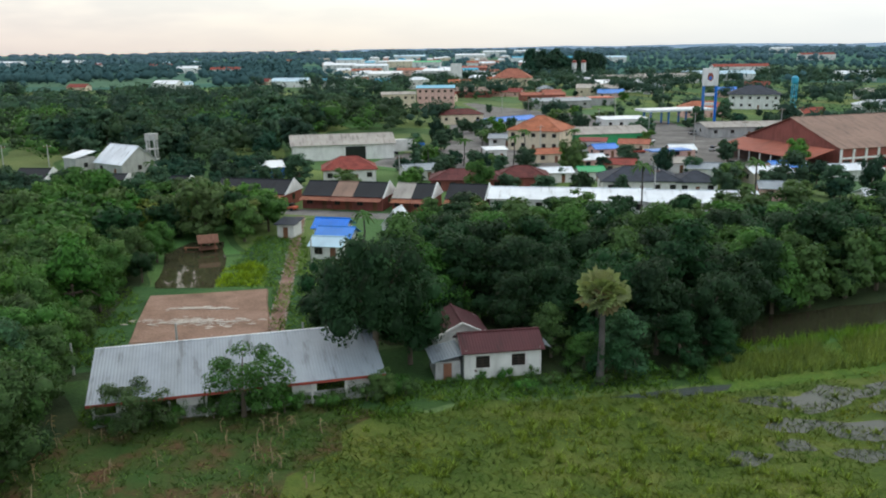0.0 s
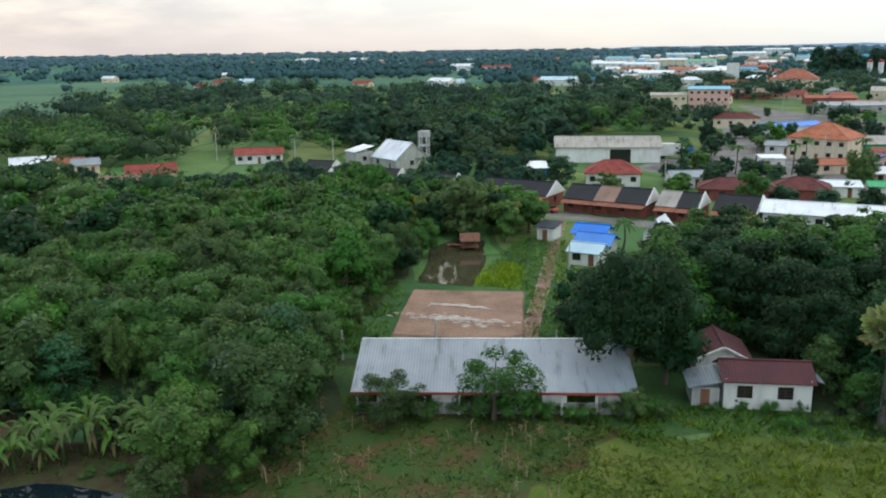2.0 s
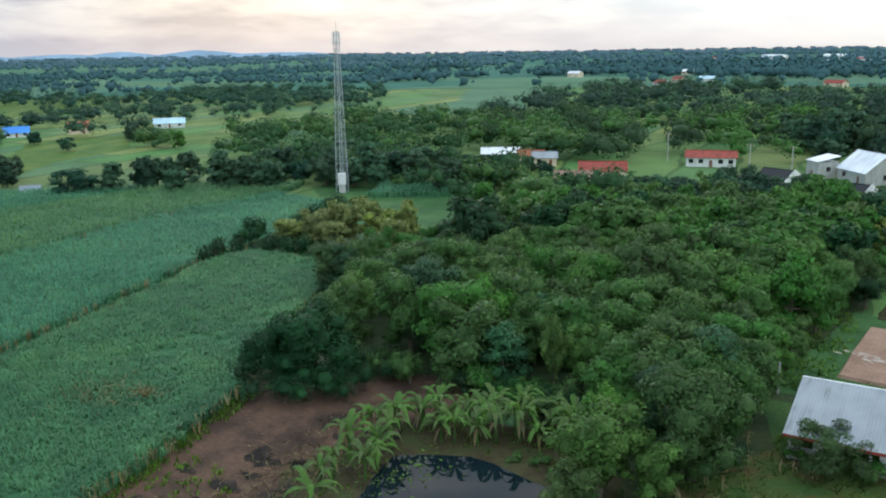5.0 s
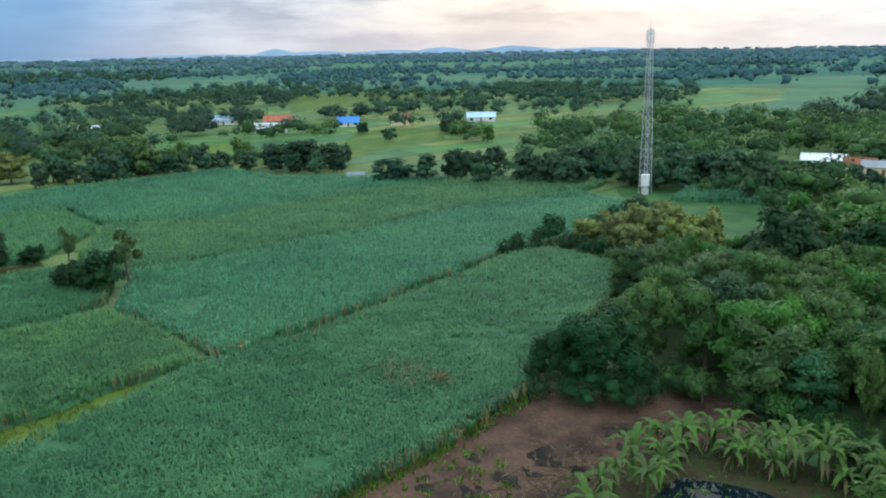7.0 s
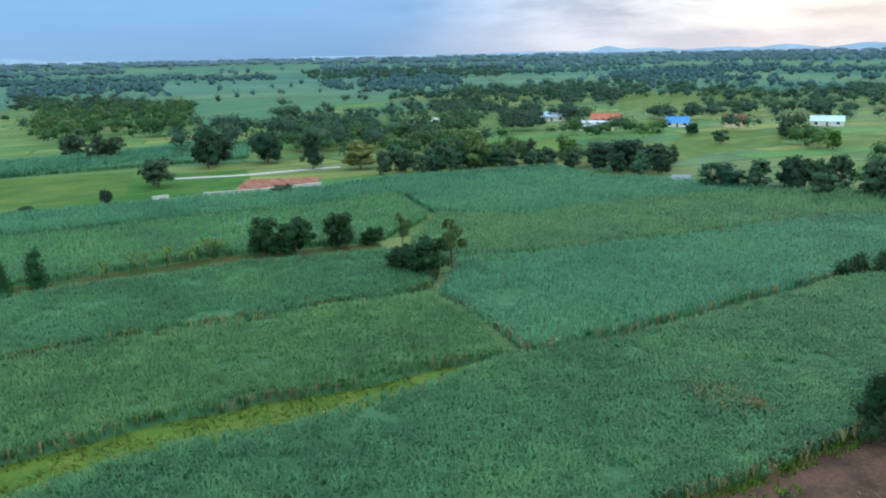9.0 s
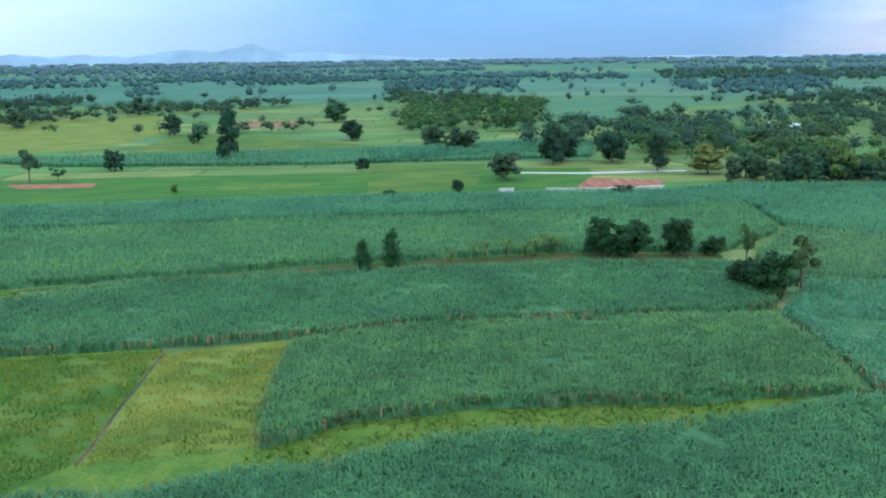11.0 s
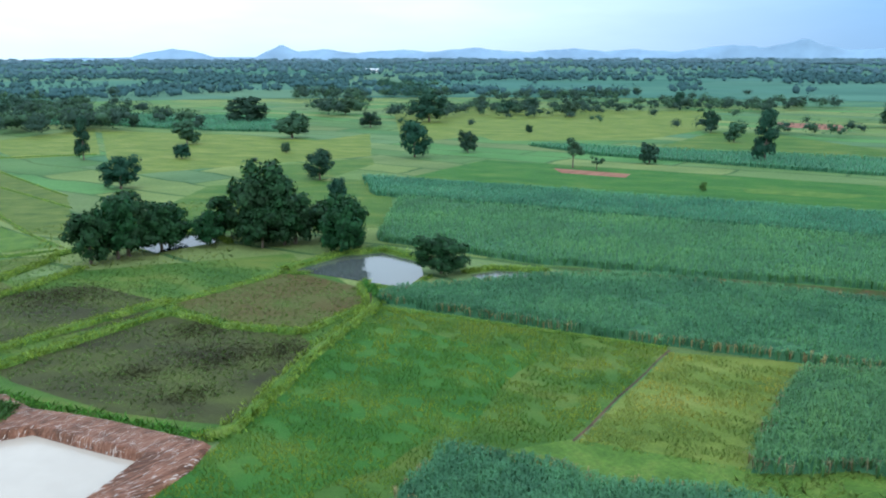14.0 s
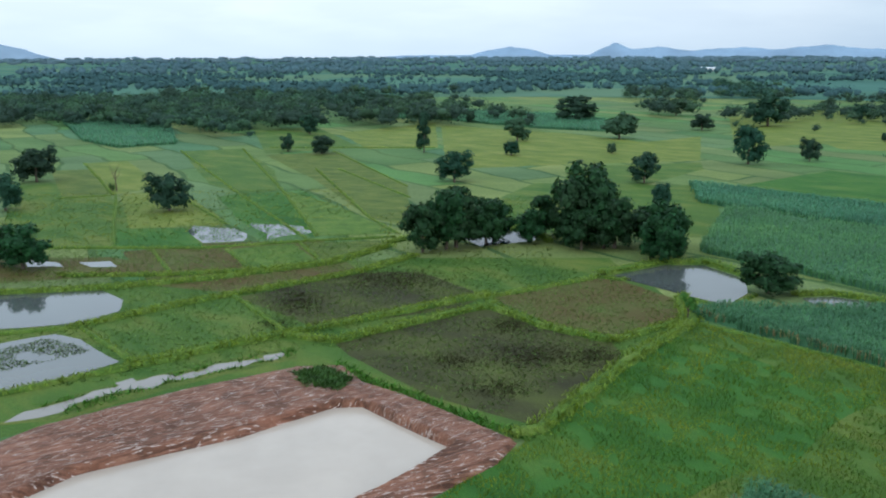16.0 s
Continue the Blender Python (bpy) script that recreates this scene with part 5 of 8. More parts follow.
BUNDS += [
    ([(42.5, -187.0), (22.3, -181.9), (4.3, -177.4), (-16.4, -178.9), (-35.7, -178.7)], 1.0, 0.4),
    ([(28.1, -160.1), (9.4, -156.3), (-5.4, -156.0), (-18.0, -158.2), (-31.6, -168.5)], 1.4, 0.6),
    ([(-0.4, -175.2), (-4.9, -156.1)], 0.8, 0.3),
    ([(-15.2, -178.1), (-18.2, -158.1)], 0.9, 0.4),
    ([(14.1, -177.3), (9.0, -156.6)], 0.8, 0.3),
    ([(18.6, -266.3), (-0.2, -201.6)], 0.8, 0.3),
    ([(30.6, -253.4), (22.3, -181.9)], 0.7, 0.3),
    ([(19.2, -361.4), (-2.7, -248.0), (-17.1, -180.4)], 0.8, 0.3),
    ([(-5.2, -363.5), (-15.3, -248.9), (-19.4, -183.4)], 0.8, 0.3),
    ([(-29.0, -293.0), (-33.6, -201.1), (-36.9, -182.0)], 0.8, 0.3),
    ([(-36.4, -291.0), (-48.6, -228.4)], 0.8, 0.3),
    ([(50.5, -329.1), (31.4, -253.6)], 0.8, 0.3),
    ([(45.5, -250.3), (31.7, -251.7)], 0.8, 0.3),
    ([(-16.7, -364.9), (-44.1, -357.7), (-82.7, -347.5)], 0.9, 0.35),
    ([(-40.5, -345.8), (-51.7, -248.4)], 0.8, 0.3),
]


def bunds():
    rng = np.random.default_rng(5)
    tufts = []
    for path, w, h in BUNDS:
        pts = []
        for (x0, y0), (x1, y1) in zip(path, path[1:]):
            n = max(2, int(math.hypot(x1 - x0, y1 - y0) / 1.5))
            pts += [(x0 + (x1 - x0) * i / n, y0 + (y1 - y0) * i / n) for i in range(n)]
        pts.append(path[-1])
        V, F = [], []
        for i, (x, y) in enumerate(pts):
            a, b = pts[max(0, i - 1)], pts[min(len(pts) - 1, i + 1)]
            d = Vector((b[0] - a[0], b[1] - a[1])).normalized()
            j = noise.noise(Vector((x * 0.3, y * 0.3, 1)))
            for s, z in ((-1, -0.03), (-0.45, 0.85), (0.1, 1.0), (0.5, 0.8), (1, -0.03)):
                ww = w * (0.5 + 0.18 * j) * s
                V.append((x - d.y * ww + j * 0.3, y + d.x * ww + j * 0.3, z * h * (1 + 0.4 * j) if z > 0 else z))
        for i in range(len(pts) - 1):
            for k in range(4):
                F.append((i * 5 + k, i * 5 + k + 1, (i + 1) * 5 + k + 1, (i + 1) * 5 + k))
        setting("bund", mesh_of("bund", np.array(V), F, M["bright"], True), "low grassy earth bund between paddies", "bund")
        size = min(1.0, w / 1.5)
        c = np.repeat(np.array(pts), int(26 * size * size), 0)
        c = c + rng.normal(0, w * 0.33, c.shape)
        tufts.append(spikes(c, h * 0.5, 0.55 * size, 0.19 * size, 3, rng, 0.7))
    stuff("bund_grass", tufts, "leaf_reed", "tall yellowish green grass on the bunds", "grass")


bunds()

# ---- buildings ----
def window_part(parent, x, y, z, w, h, face, frame="dark_frame"):
    """A framed window on the wall that faces -y (0), +x (1), +y (2) or -x (3)."""
    turn_to = pose(x, y, z, 0, 0, (0, 90, 180, 270)[face])
    fr = bmesh.new()
    for a in ((-w / 2 - 0.06, -0.06, -h / 2 - 0.06, w / 2 + 0.06, 0.0, -h / 2), (-w / 2 - 0.06, -0.06, h / 2, w / 2 + 0.06, 0.0, h / 2 + 0.06),
              (-w / 2 - 0.06, -0.06, -h / 2, -w / 2, 0.0, h / 2), (w / 2, -0.06, -h / 2, w / 2 + 0.06, 0.0, h / 2), (-0.025, -0.05, -h / 2, 0.025, 0.0, h / 2)):
        box(fr, *a)
    ob = part("window", fr, M[frame], parent)
    ob.matrix_basis = turn_to
    part("pane", boxed(-w / 2, -0.03, -h / 2, w / 2, -0.01, h / 2), M["dark_glass"], ob)


def gable_roof(parent, L, W, eave, rise, mat, over=0.5, thick=0.10):
    """Two sloping sheets that meet on a ridge along x."""
    a, b = L / 2 + over, W / 2 + over
    drop = rise * over / (W / 2)
    for s in (-1, 1):
        pts = [(-a, 0, eave + rise), (a, 0, eave + rise), (a, s * b, eave - drop), (-a, s * b, eave - drop)]
        part("roof_panel", slab(pts if s < 0 else pts[::-1], thick), M[mat], parent)
    bm = bmesh.new()
    tube(bm, [(-a, 0, eave + rise + 0.01), (a, 0, eave + rise + 0.01)], [0.14, 0.14], 6)
    part("ridge_cap", bm, M[mat], parent)


def hip_roof(parent, L, W, eave, rise, mat, over=0.7):
    a, b, k = L / 2 + over, W / 2 + over, max(0.3, L / 2 - W / 2)
    bm = bmesh.new()
    low = [bm.verts.new(p) for p in ((-a, -b, eave), (a, -b, eave), (a, b, eave), (-a, b, eave))]
    r = [bm.verts.new((-k, 0, eave + rise)), bm.verts.new((k, 0, eave + rise))]
    for f in ((low[0], low[1], r[1], r[0]), (low[1], low[2], r[1]), (low[2], low[3], r[0], r[1]), (low[3], low[0], r[0])):
        bm.faces.new(f)
    und = [bm.verts.new((v.co.x, v.co.y, eave - 0.14)) for v in low]
    bm.faces.new(und[::-1])
    for i in range(4):
        j = (i + 1) % 4
        bm.faces.new((low[j], low[i], und[i], und[j]))
    part("roof", bm, M[mat], parent)
    caps = bmesh.new()
    ends = [((-a, -b, eave), (-k, 0, eave + rise)), ((a, -b, eave), (k, 0, eave + rise)), ((a, b, eave), (k, 0, eave + rise)), ((-a, b, eave), (-k, 0, eave + rise)), ((-k, 0, eave + rise), (k, 0, eave + rise))]
    for p, q in ends:
        tube(caps, [p, q], [0.11, 0.11], 5)
    part("ridge_cap", caps, M[mat], parent)


def gable_walls(parent, L, W, eave, rise, mat):
    bm = bmesh.new()
    box(bm, -L / 2, -W / 2, 0, L / 2, W / 2, eave)
    part("wall", bm, M[mat], parent)
    if rise > 0.2:
        for s in (-1, 1):
            x = s * (L / 2 - 0.08)
            g = bmesh.new()
            f = [(x, -W / 2, eave + 0.002), (x, W / 2, eave + 0.002), (x, 0, eave + rise - 0.1)]
            a = [g.verts.new(p) for p in f]
            b = [g.verts.new((p[0] - s * 0.15, p[1], p[2])) for p in f]
            g.faces.new(a)
            g.faces.new(b[::-1])
            for i in range(3):
                j = (i + 1) % 3
                g.faces.new((a[j], a[i], b[i], b[j]))
            bmesh.ops.recalc_face_normals(g, faces=g.faces[:])
            part("gable", g, M[mat], parent)


def house(name, label, x, y, turn, L, W, eave, rise, roof, wall, style="gable", windows=3, over=0.5, category="house", door=True, storeys=1, group=""):
    ob = thing(name, label, category, pose(x, y, 0, 0, 0, turn), group)
    gable_walls(ob, L, W, eave, rise if style == "gable" else 0, wall)
    if style == "gable":
        gable_roof(ob, L, W, eave, rise, roof, over)
    elif style == "hip":
        hip_roof(ob, L, W, eave, rise, roof, over)
    elif style == "shed":
        a, b = L / 2 + over, W / 2 + over
        part("roof", slab([(-a, -b, eave + 0.15), (a, -b, eave + 0.15), (a, b, eave + 0.15 + rise), (-a, b, eave + 0.15 + rise)], 0.12), M[roof], ob)
    elif style == "flat":
        part("roof", boxed(-L / 2 - 0.2, -W / 2 - 0.2, eave + 0.003, L / 2 + 0.2, W / 2 + 0.2, eave + 0.3), M[roof], ob)
    per = eave / storeys
    for s in range(storeys):
        z = per * s + per * 0.56
        for i in range(windows):
            wx = -L / 2 + L * (i + 0.5) / windows
            if door and s == 0 and i == windows // 2:
                part("door", boxed(wx - 0.45, -W / 2 - 0.05, 0.02, wx + 0.45, -W / 2 + 0.01, 2.0), M["wood"], ob)
            else:
                window_part(ob, wx, -W / 2 - 0.004, z, min(1.2, L / windows * 0.5), min(1.1, per * 0.42), 0)
        if W > 5:
            for f, sx in ((1, L / 2), (3, -L / 2)):
                window_part(ob, sx + (0.004 if f == 1 else -0.004), 0, z, 1.1, min(1.1, per * 0.4), f)
    return ob


# the white house by the meadow
wh = thing("white_house", "small white rendered house with a dark red sheet roof", "house", pose(5.6, 84.4, 0, 0, 0, 9.5))
gable_walls(wh, 8.0, 4.6, 3.05, 1.15, "white")
gable_roof(wh, 8.0, 4.6, 3.05, 1.15, "maroon_roof", 0.35)
for wx in (-2.1, 1.6):
    window_part(wh, wx, -2.304, 1.8, 1.3, 1.1, 0)
    for k in range(3):
        part("window_bar", boxed(wx - 0.65, -2.41, 1.5 + 0.28 * k, wx + 0.65, -2.375, 1.55 + 0.28 * k), M["dark_frame"], wh)
part("vent", boxed(-2.95, -2.33, 0.75, -2.7, -2.29, 1.0), M["dark_frame"], wh)
window_part(wh, 4.004, 0.3, 1.55, 1.0, 1.0, 1)
bm = slab([(4.05, -1.9, 3.15), (5.1, -1.9, 2.8), (5.1, 1.4, 2.8), (4.05, 1.4, 3.15)], 0.06)
part("awning", bm, M["zinc_roof"], wh, "grey sheet awning")
lean = thing("lean_to", "grey zinc-roofed lean-to against the white house", "lean-to", pose(0.1, 83.4, 0, 0, 0, 9.5))
part("wall", boxed(-1.3, -1.9, 0, 1.25, 2.1, 1.95), M["grey"], lean)
part("roof", slab([(-1.75, -2.3, 2.05), (1.42, -2.3, 2.75), (1.42, 2.4, 2.75), (-1.75, 2.4, 2.05)], 0.08), M["zinc_roof"], lean)
part("door", boxed(-0.5, -1.94, 0.02, 0.35, -1.905, 1.8), M["wood"], lean)
back = thing("back_house", "older house with a dark red gabled roof behind the white one", "house", pose(1.4, 92.0, 0, 0, 0, 100))
gable_walls(back, 6.0, 5.2, 2.5, 1.25, "white")
gable_roof(back, 6.0, 5.2, 2.5, 1.25, "maroon_roof", 0.5)
for s in (-1, 1):
    tr = bmesh.new()
    tube(tr, [(-3.58, 0, 3.72), (-3.58, s * 3.05, 2.22)], [0.12, 0.12], 4)
    part("barge_board", tr, M["white"], back)

# the long shed
ang_shed = math.degrees(math.atan2(6.5, 24.5))
shed = thing("long_shed", "long low shed with a stained grey zinc roof and white posts", "shed", pose(-19.7, 77.9, 0, 0, 0, ang_shed))
SL, SW = 26.0, 8.6
part("back_wall", boxed(-SL / 2, SW / 2 - 0.35, 0, SL / 2, SW / 2 - 0.2, 3.0), M["grey"], shed)
part("low_wall", boxed(-SL / 2, -SW / 2 + 0.6, 0, SL / 2, -SW / 2 + 0.75, 1.2), M["grey"], shed)
for i in range(9):
    px = -SL / 2 + 0.1 + (SL - 0.2) * i / 8
    part("post", boxed(px - 0.12, -SW / 2 + 0.42, 0, px + 0.12, -SW / 2 + 0.598, 2.5, bevel=0.02), M["white"], shed)
for i in range(5):
    px = -SL / 2 + 2 + 5.2 * i
    part("panel", boxed(px, -SW / 2 + 0.62, 1.2, px + 2.3, -SW / 2 + 0.72, 2.45), M["white"], shed)
roof_z = lambda y: 2.62 + (y + SW / 2 + 0.3) * (2.1 / (SW + 0.3))
for i in range(13):
    x0 = -SL / 2 - 0.4 + (SL + 0.8) * i / 13
    x1 = x0 + (SL + 0.8) / 13
    lift = 0.006 * (i % 2)
    part("roof_sheet", slab([(x0, -SW / 2 - 0.3, roof_z(-SW / 2 - 0.3) + lift), (x1 + 0.05, -SW / 2 - 0.3, roof_z(-SW / 2 - 0.3) + lift), (x1 + 0.05, SW / 2, roof_z(SW / 2) + lift), (x0, SW / 2, roof_z(SW / 2) + lift)], 0.05), M["zinc_roof"], shed)
part("fascia", boxed(-SL / 2 - 0.4, -SW / 2 - 0.36, 2.36, SL / 2 + 0.4, -SW / 2 - 0.31, 2.60), M["red_paint"], shed, "dull red fascia board")
part("ridge_cap", boxed(-SL / 2 - 0.4, SW / 2 + 0.01, 4.61, SL / 2 + 0.4, SW / 2 + 0.25, 4.78), M["zinc_bright"], shed)

# blue-roofed hut on the lane
hut = house("blue_hut", "small pale blue hut with bright blue sheet roofs", -17.6, 140.0, -12, 5.6, 4.6, 2.7, 1.1, "blue_roof", "white", windows=2)
annex = house("hut_annex", "pale blue sheet-roofed annex of the hut", -18.2, 134.6, -12, 4.8, 4.0, 2.4, 0.9, "pale_blue_roof", "white", windows=2)
house("blue_hut", "blue-roofed rear part of the hut", -19.0, 146.2, -12, 5.4, 4.4, 2.9, 1.1, "blue_roof", "white", windows=2)
shelter = house("lane_shed", "small white shed with a dark blue roof by the lane", -27.4, 150.5, -10, 3.0, 4.2, 2.4, 0.4, "slate_tile", "white", "shed", 1)
tent = house("white_shed", "white shed with a steep gable", -8.2, 154.0, 75, 5.0, 4.4, 1.6, 2.6, "zinc_bright", "white", windows=1, over=0.2)

# hut on the fish pond
ph = thing("pond_hut", "tiny thatched wooden hut on stilts over the pond", "hut", pose(-39.0, 139.0, 0, 0, 0, 20))
for sx in (-1, 1):
    for sy in (-1, 1):
        part("stilt", boxed(sx * 1.1 - 0.07, sy * 0.9 - 0.07, 0, sx * 1.1 + 0.07, sy * 0.9 + 0.07, 1.9), M["wood"], ph)
part("deck", boxed(-1.5, -1.3, 0.55, 1.5, 1.3, 0.65), M["wood"], ph)
for s in (-1, 1):
    part("roof_panel", slab([(-1.7, 0, 2.9), (1.7, 0, 2.9), (1.7, s * 1.6, 1.8), (-1.7, s * 1.6, 1.8)], 0.12), M["wood"], ph)
jetty = thing("jetty", "narrow plank jetty on the pond", "jetty", pose(-41.8, 140, 0, 0, 0, 5))
part("planks", boxed(-1.5, -0.35, 0.4, 1.4, 0.35, 0.47), M["wood"], jetty)
for s in (-1.2, 1.0):
    part("stilt", boxed(s - 0.06, -0.3, 0, s + 0.06, 0.3, 0.4), M["wood"], jetty)

# row houses along the street: dark roofs with white gable ends
ROW = [(-40.0, 184.5, 16.5, "charcoal_roof", True, "charcoal"), (-25.0, 180.7, 6.5, "charcoal_roof", False, "charcoal"), (-19.6, 179.3, 4.3, "brown_roof", False, "weathered reddish"),
       (-14.3, 178.0, 6.5, "charcoal_roof", True, "charcoal"), (-7.2, 176.2, 4.0, "fibre_roof", False, "beige"), (-3.2, 175.2, 4.0, "charcoal_roof", True, "charcoal"), (5.5, 174.0, 8.0, "charcoal_roof", True, "charcoal")]
for x, y, L, roof, end, tone in ROW:
    h = house("row_house", "single-storey terrace house with a " + tone + " sheet roof" + (" and white gable" if end else ""), x, y, -14, L, 9.0, 2.9, 2.3, roof, "red_wall", windows=max(2, int(L / 3)), over=0.12, group="row houses")
    part("awning", slab([(-L / 2, -6.6, 2.2), (L / 2, -6.6, 2.2), (L / 2, -4.66, 2.6), (-L / 2, -4.66, 2.6)], 0.05), M["rust"], h, "rusty red sheet awning")
    if end:
        bm = bmesh.new()
        f = [(L / 2 + 0.14, -5.0, 2.7), (L / 2 + 0.14, 5.0, 2.7), (L / 2 + 0.14, 0, 5.65)]
        va, vb = [bm.verts.new(p) for p in f], [bm.verts.new((p[0] + 0.2, p[1], p[2])) for p in f]
        bm.faces.new(va[::-1])
        bm.faces.new(vb)
        for i in range(3):
            bm.faces.new((va[i], va[(i + 1) % 3], vb[(i + 1) % 3], vb[i]))
        part("parapet", bm, M["white"], h, "white gable parapet")
LEFT_ROW = [(-97.5, 205.5, -8, 8), (-76.0, 195.0, -10, 9), (-60.5, 190.5, -12, 9)]
for x, y, a, L in LEFT_ROW:
    h = house("row_house", "single-storey house with a charcoal roof and white gable among trees", x, y, a, L, 8.5, 3.0, 2.2, "charcoal_roof", "cream", windows=3, over=0.3, group="row houses")
    bm = bmesh.new()
    f = [(L / 2 + 0.32, -4.9, 2.6), (L / 2 + 0.32, 4.9, 2.6), (L / 2 + 0.32, 0, 5.55)]
    va, vb = [bm.verts.new(p) for p in f], [bm.verts.new((p[0] + 0.2, p[1], p[2])) for p in f]
    bm.faces.new(va[::-1])
    bm.faces.new(vb)
    for i in range(3):
        bm.faces.new((va[i], va[(i + 1) % 3], vb[(i + 1) % 3], vb[i]))
    part("parapet", bm, M["white"], h, "white gable parapet")
house("dark_house", "white-walled house with a dark roof half hidden by trees", -59.0, 162.5, -20, 6.5, 7.5, 3.2, 2.2, "charcoal_roof", "white", windows=2)

# long white market roofs
for x, y, a, L in ((25.5, 170.5, -9, 31), (50.5, 165.5, -9, 20), (93, 164, -6, 22)):
    house("market_roof", "long low shed with a bright white sheet roof", x, y, a, L, 9.0, 3.4, 1.4, "zinc_bright", "white", windows=8, over=0.6, category="shed")

# warehouse
house("warehouse", "long white warehouse with a beige fibre roof", -30.5, 262, 11, 30, 15, 4.8, 2.2, "fibre_roof", "white", windows=0, over=0.7, category="warehouse")
# the wall stays closed; a dark panel paints the shade of an opening
part("gate", boxed(0.5, -7.62, 0, 6.5, -7.51, 3.9), M["dark_glass"], bpy.data.objects["warehouse"], "dark panel painted as the shade of a gateway")
truck = thing("lorry", "white box lorry with a blue cab", "lorry", pose(-10.5, 268.0, 0, 0, 0, 12))
part("box_body", boxed(-6.5, -1.3, 1.0, 2.6, 1.3, 4.6, bevel=0.06), M["white"], truck)
part("cab", boxed(2.9, -1.2, 0.7, 5.2, 1.2, 3.4, bevel=0.25), M["blue_paint"], truck)
for wx in (-5.0, -3.8, 4.2):
    for s in (-1, 1):
        bm = bmesh.new()
        tube(bm, [(wx, s * 1.3, 0.5), (wx, s * 0.9, 0.5)], [0.5, 0.5], 12)
        part("wheel", bm, M["charcoal_roof"], truck)

# houses with hipped roofs: x, y, turn, length, depth, eave, rise
house("red_villa", "white house with a red tiled hip roof", -23.5, 216, 8, 13, 9, 3.2, 2.8, "red_tile", "white", "hip", 4)
house("red_long_house", "long house with a dark red tiled roof", 6, 201, -2, 17, 9, 2.6, 2.0, "maroon_tile", "red_wall", "hip", 5)
house("red_long_house", "house with a dark red tiled roof", 19, 204, -6, 12, 9, 2.6, 2.2, "maroon_tile", "red_wall", "hip", 3)
house("navy_house", "house with a dark slate hip roof", 44.5, 193.5, -4, 17, 11, 3.2, 2.6, "slate_tile", "white", "hip", 5)
house("navy_house", "smaller house with a dark slate hip roof", 56.5, 191, -4, 8.5, 8, 3.0, 2.0, "slate_tile", "white", "hip", 3)
villa = house("orange_villa", "two-storey cream villa with an orange tiled roof", 32, 278, -25, 17, 15, 6.4, 4.2, "orange_tile", "cream", "hip", 5, storeys=2)
house("villa_porch", "red awning porch beside the villa", 47, 268, -15, 8, 6, 3.4, 0.6, "red_tile", "white", "shed", 2)
house("green_shop", "shop with a pale fibre roof and green fascia", 54, 290, 10, 26, 16, 4.2, 1.6, "fibre_roof", "green_paint", "gable", 4, category="shop")
house("white_kiosk", "white kiosk with a sheet roof", 15.5, 252, 10, 6, 5, 3.0, 0.4, "zinc_bright", "white", "shed", 2)
house("teal_shed", "shed with white and teal sheet roof", 27, 210, 5, 9, 6, 2.6, 0.8, "zinc_bright", "white", "gable", 2)
house("teal_shed", "shed with a teal awning roof", 36.5, 211, 5, 6, 5, 2.6, 0.8, "green_paint", "white", "gable", 2)
house("white_canopy", "bright white sheet canopy among trees", -46, 222, 18, 9, 7, 2.8, 0.8, "zinc_bright", "blue_paint", "shed", 2)

# white workshop with a tilted bright roof and a water tower
house("workshop", "pale workshop with a tilted bright sheet roof", -86, 233, -35, 12, 11, 3.4, 4.2, "zinc_bright", "concrete", "gable", 2, 0.4)
house("workshop_annex", "small annex with a bright lean-to roof", -98.5, 233, -35, 5.5, 6, 4.4, 1.4, "zinc_bright", "concrete", "shed", 1, 0.3)
wt_ob = thing("water_tower", "slim grey concrete water tower", "water tower", pose(-80.5, 239, 0))
for sx in (-1, 1):
    for sy in (-1, 1):
        part("leg", boxed(sx * 1.1 - 0.2, sy * 1.1 - 0.2, 0, sx * 1.1 + 0.2, sy * 1.1 + 0.2, 9.0), M["concrete"], wt_ob)
for z in (2.8, 5.6, 8.2):
    part("floor_slab", boxed(-1.5, -1.5, z, 1.5, 1.5, z + 0.25), M["concrete"], wt_ob)
part("tank", boxed(-1.45, -1.45, 8.46, 1.45, 1.45, 10.0, bevel=0.08), M["concrete"], wt_ob)
house("red_roof_school", "white building with a bright red roof", -132.5, 235, 28, 14, 8, 3.0, 1.4, "red_tile", "white", "gable", 5)
house("red_roof_house", "house with a dull red sheet roof", -139, 190, 38, 12, 8, 3.4, 1.8, "red_tile", "cream", "gable", 3)
house("red_roof_house", "house with a rusty roof", -139.5, 178, 38, 9, 7, 2.6, 1.4, "brown_roof", "cream", "gable", 2)
house("white_roof_house", "house with a bright white sheet roof", -192, 207, 42, 12, 8, 2.2, 1.4, "zinc_bright", "white", "gable", 3)
house("white_roof_house", "house with rusty and zinc sheets", -180, 208, 42, 8, 7, 2.2, 1.4, "rust", "cream", "gable", 2)
house("white_roof_house", "small zinc-roofed house among trees", -171, 204, 42, 7, 7, 2.8, 1.3, "zinc_roof", "cream", "gable", 2)

# factory hall with the red lean-to
hall = house("factory_hall", "large rust-red hall with a brown sheet roof and white frames", 120, 246.4, 19.4, 50, 37, 6.0, 6.5, "brown_roof", "red_wall", "gable", 0, 0.6, "hall", door=False)
for i in range(13):
    px = -24.8 + 49.6 * i / 12
    part("pilaster", boxed(px - 0.35, -18.75, 0, px + 0.35, -18.51, 5.6), M["white"], hall)
part("string_course", boxed(-25, -18.80, 3.0, 25, -18.76, 3.5), M["white"], hall)
for i in range(12):
    px = -24.8 + 49.6 * (i + 0.5) / 12
    window_part(hall, px, -18.504, 1.6, 2.2, 2.0, 0)
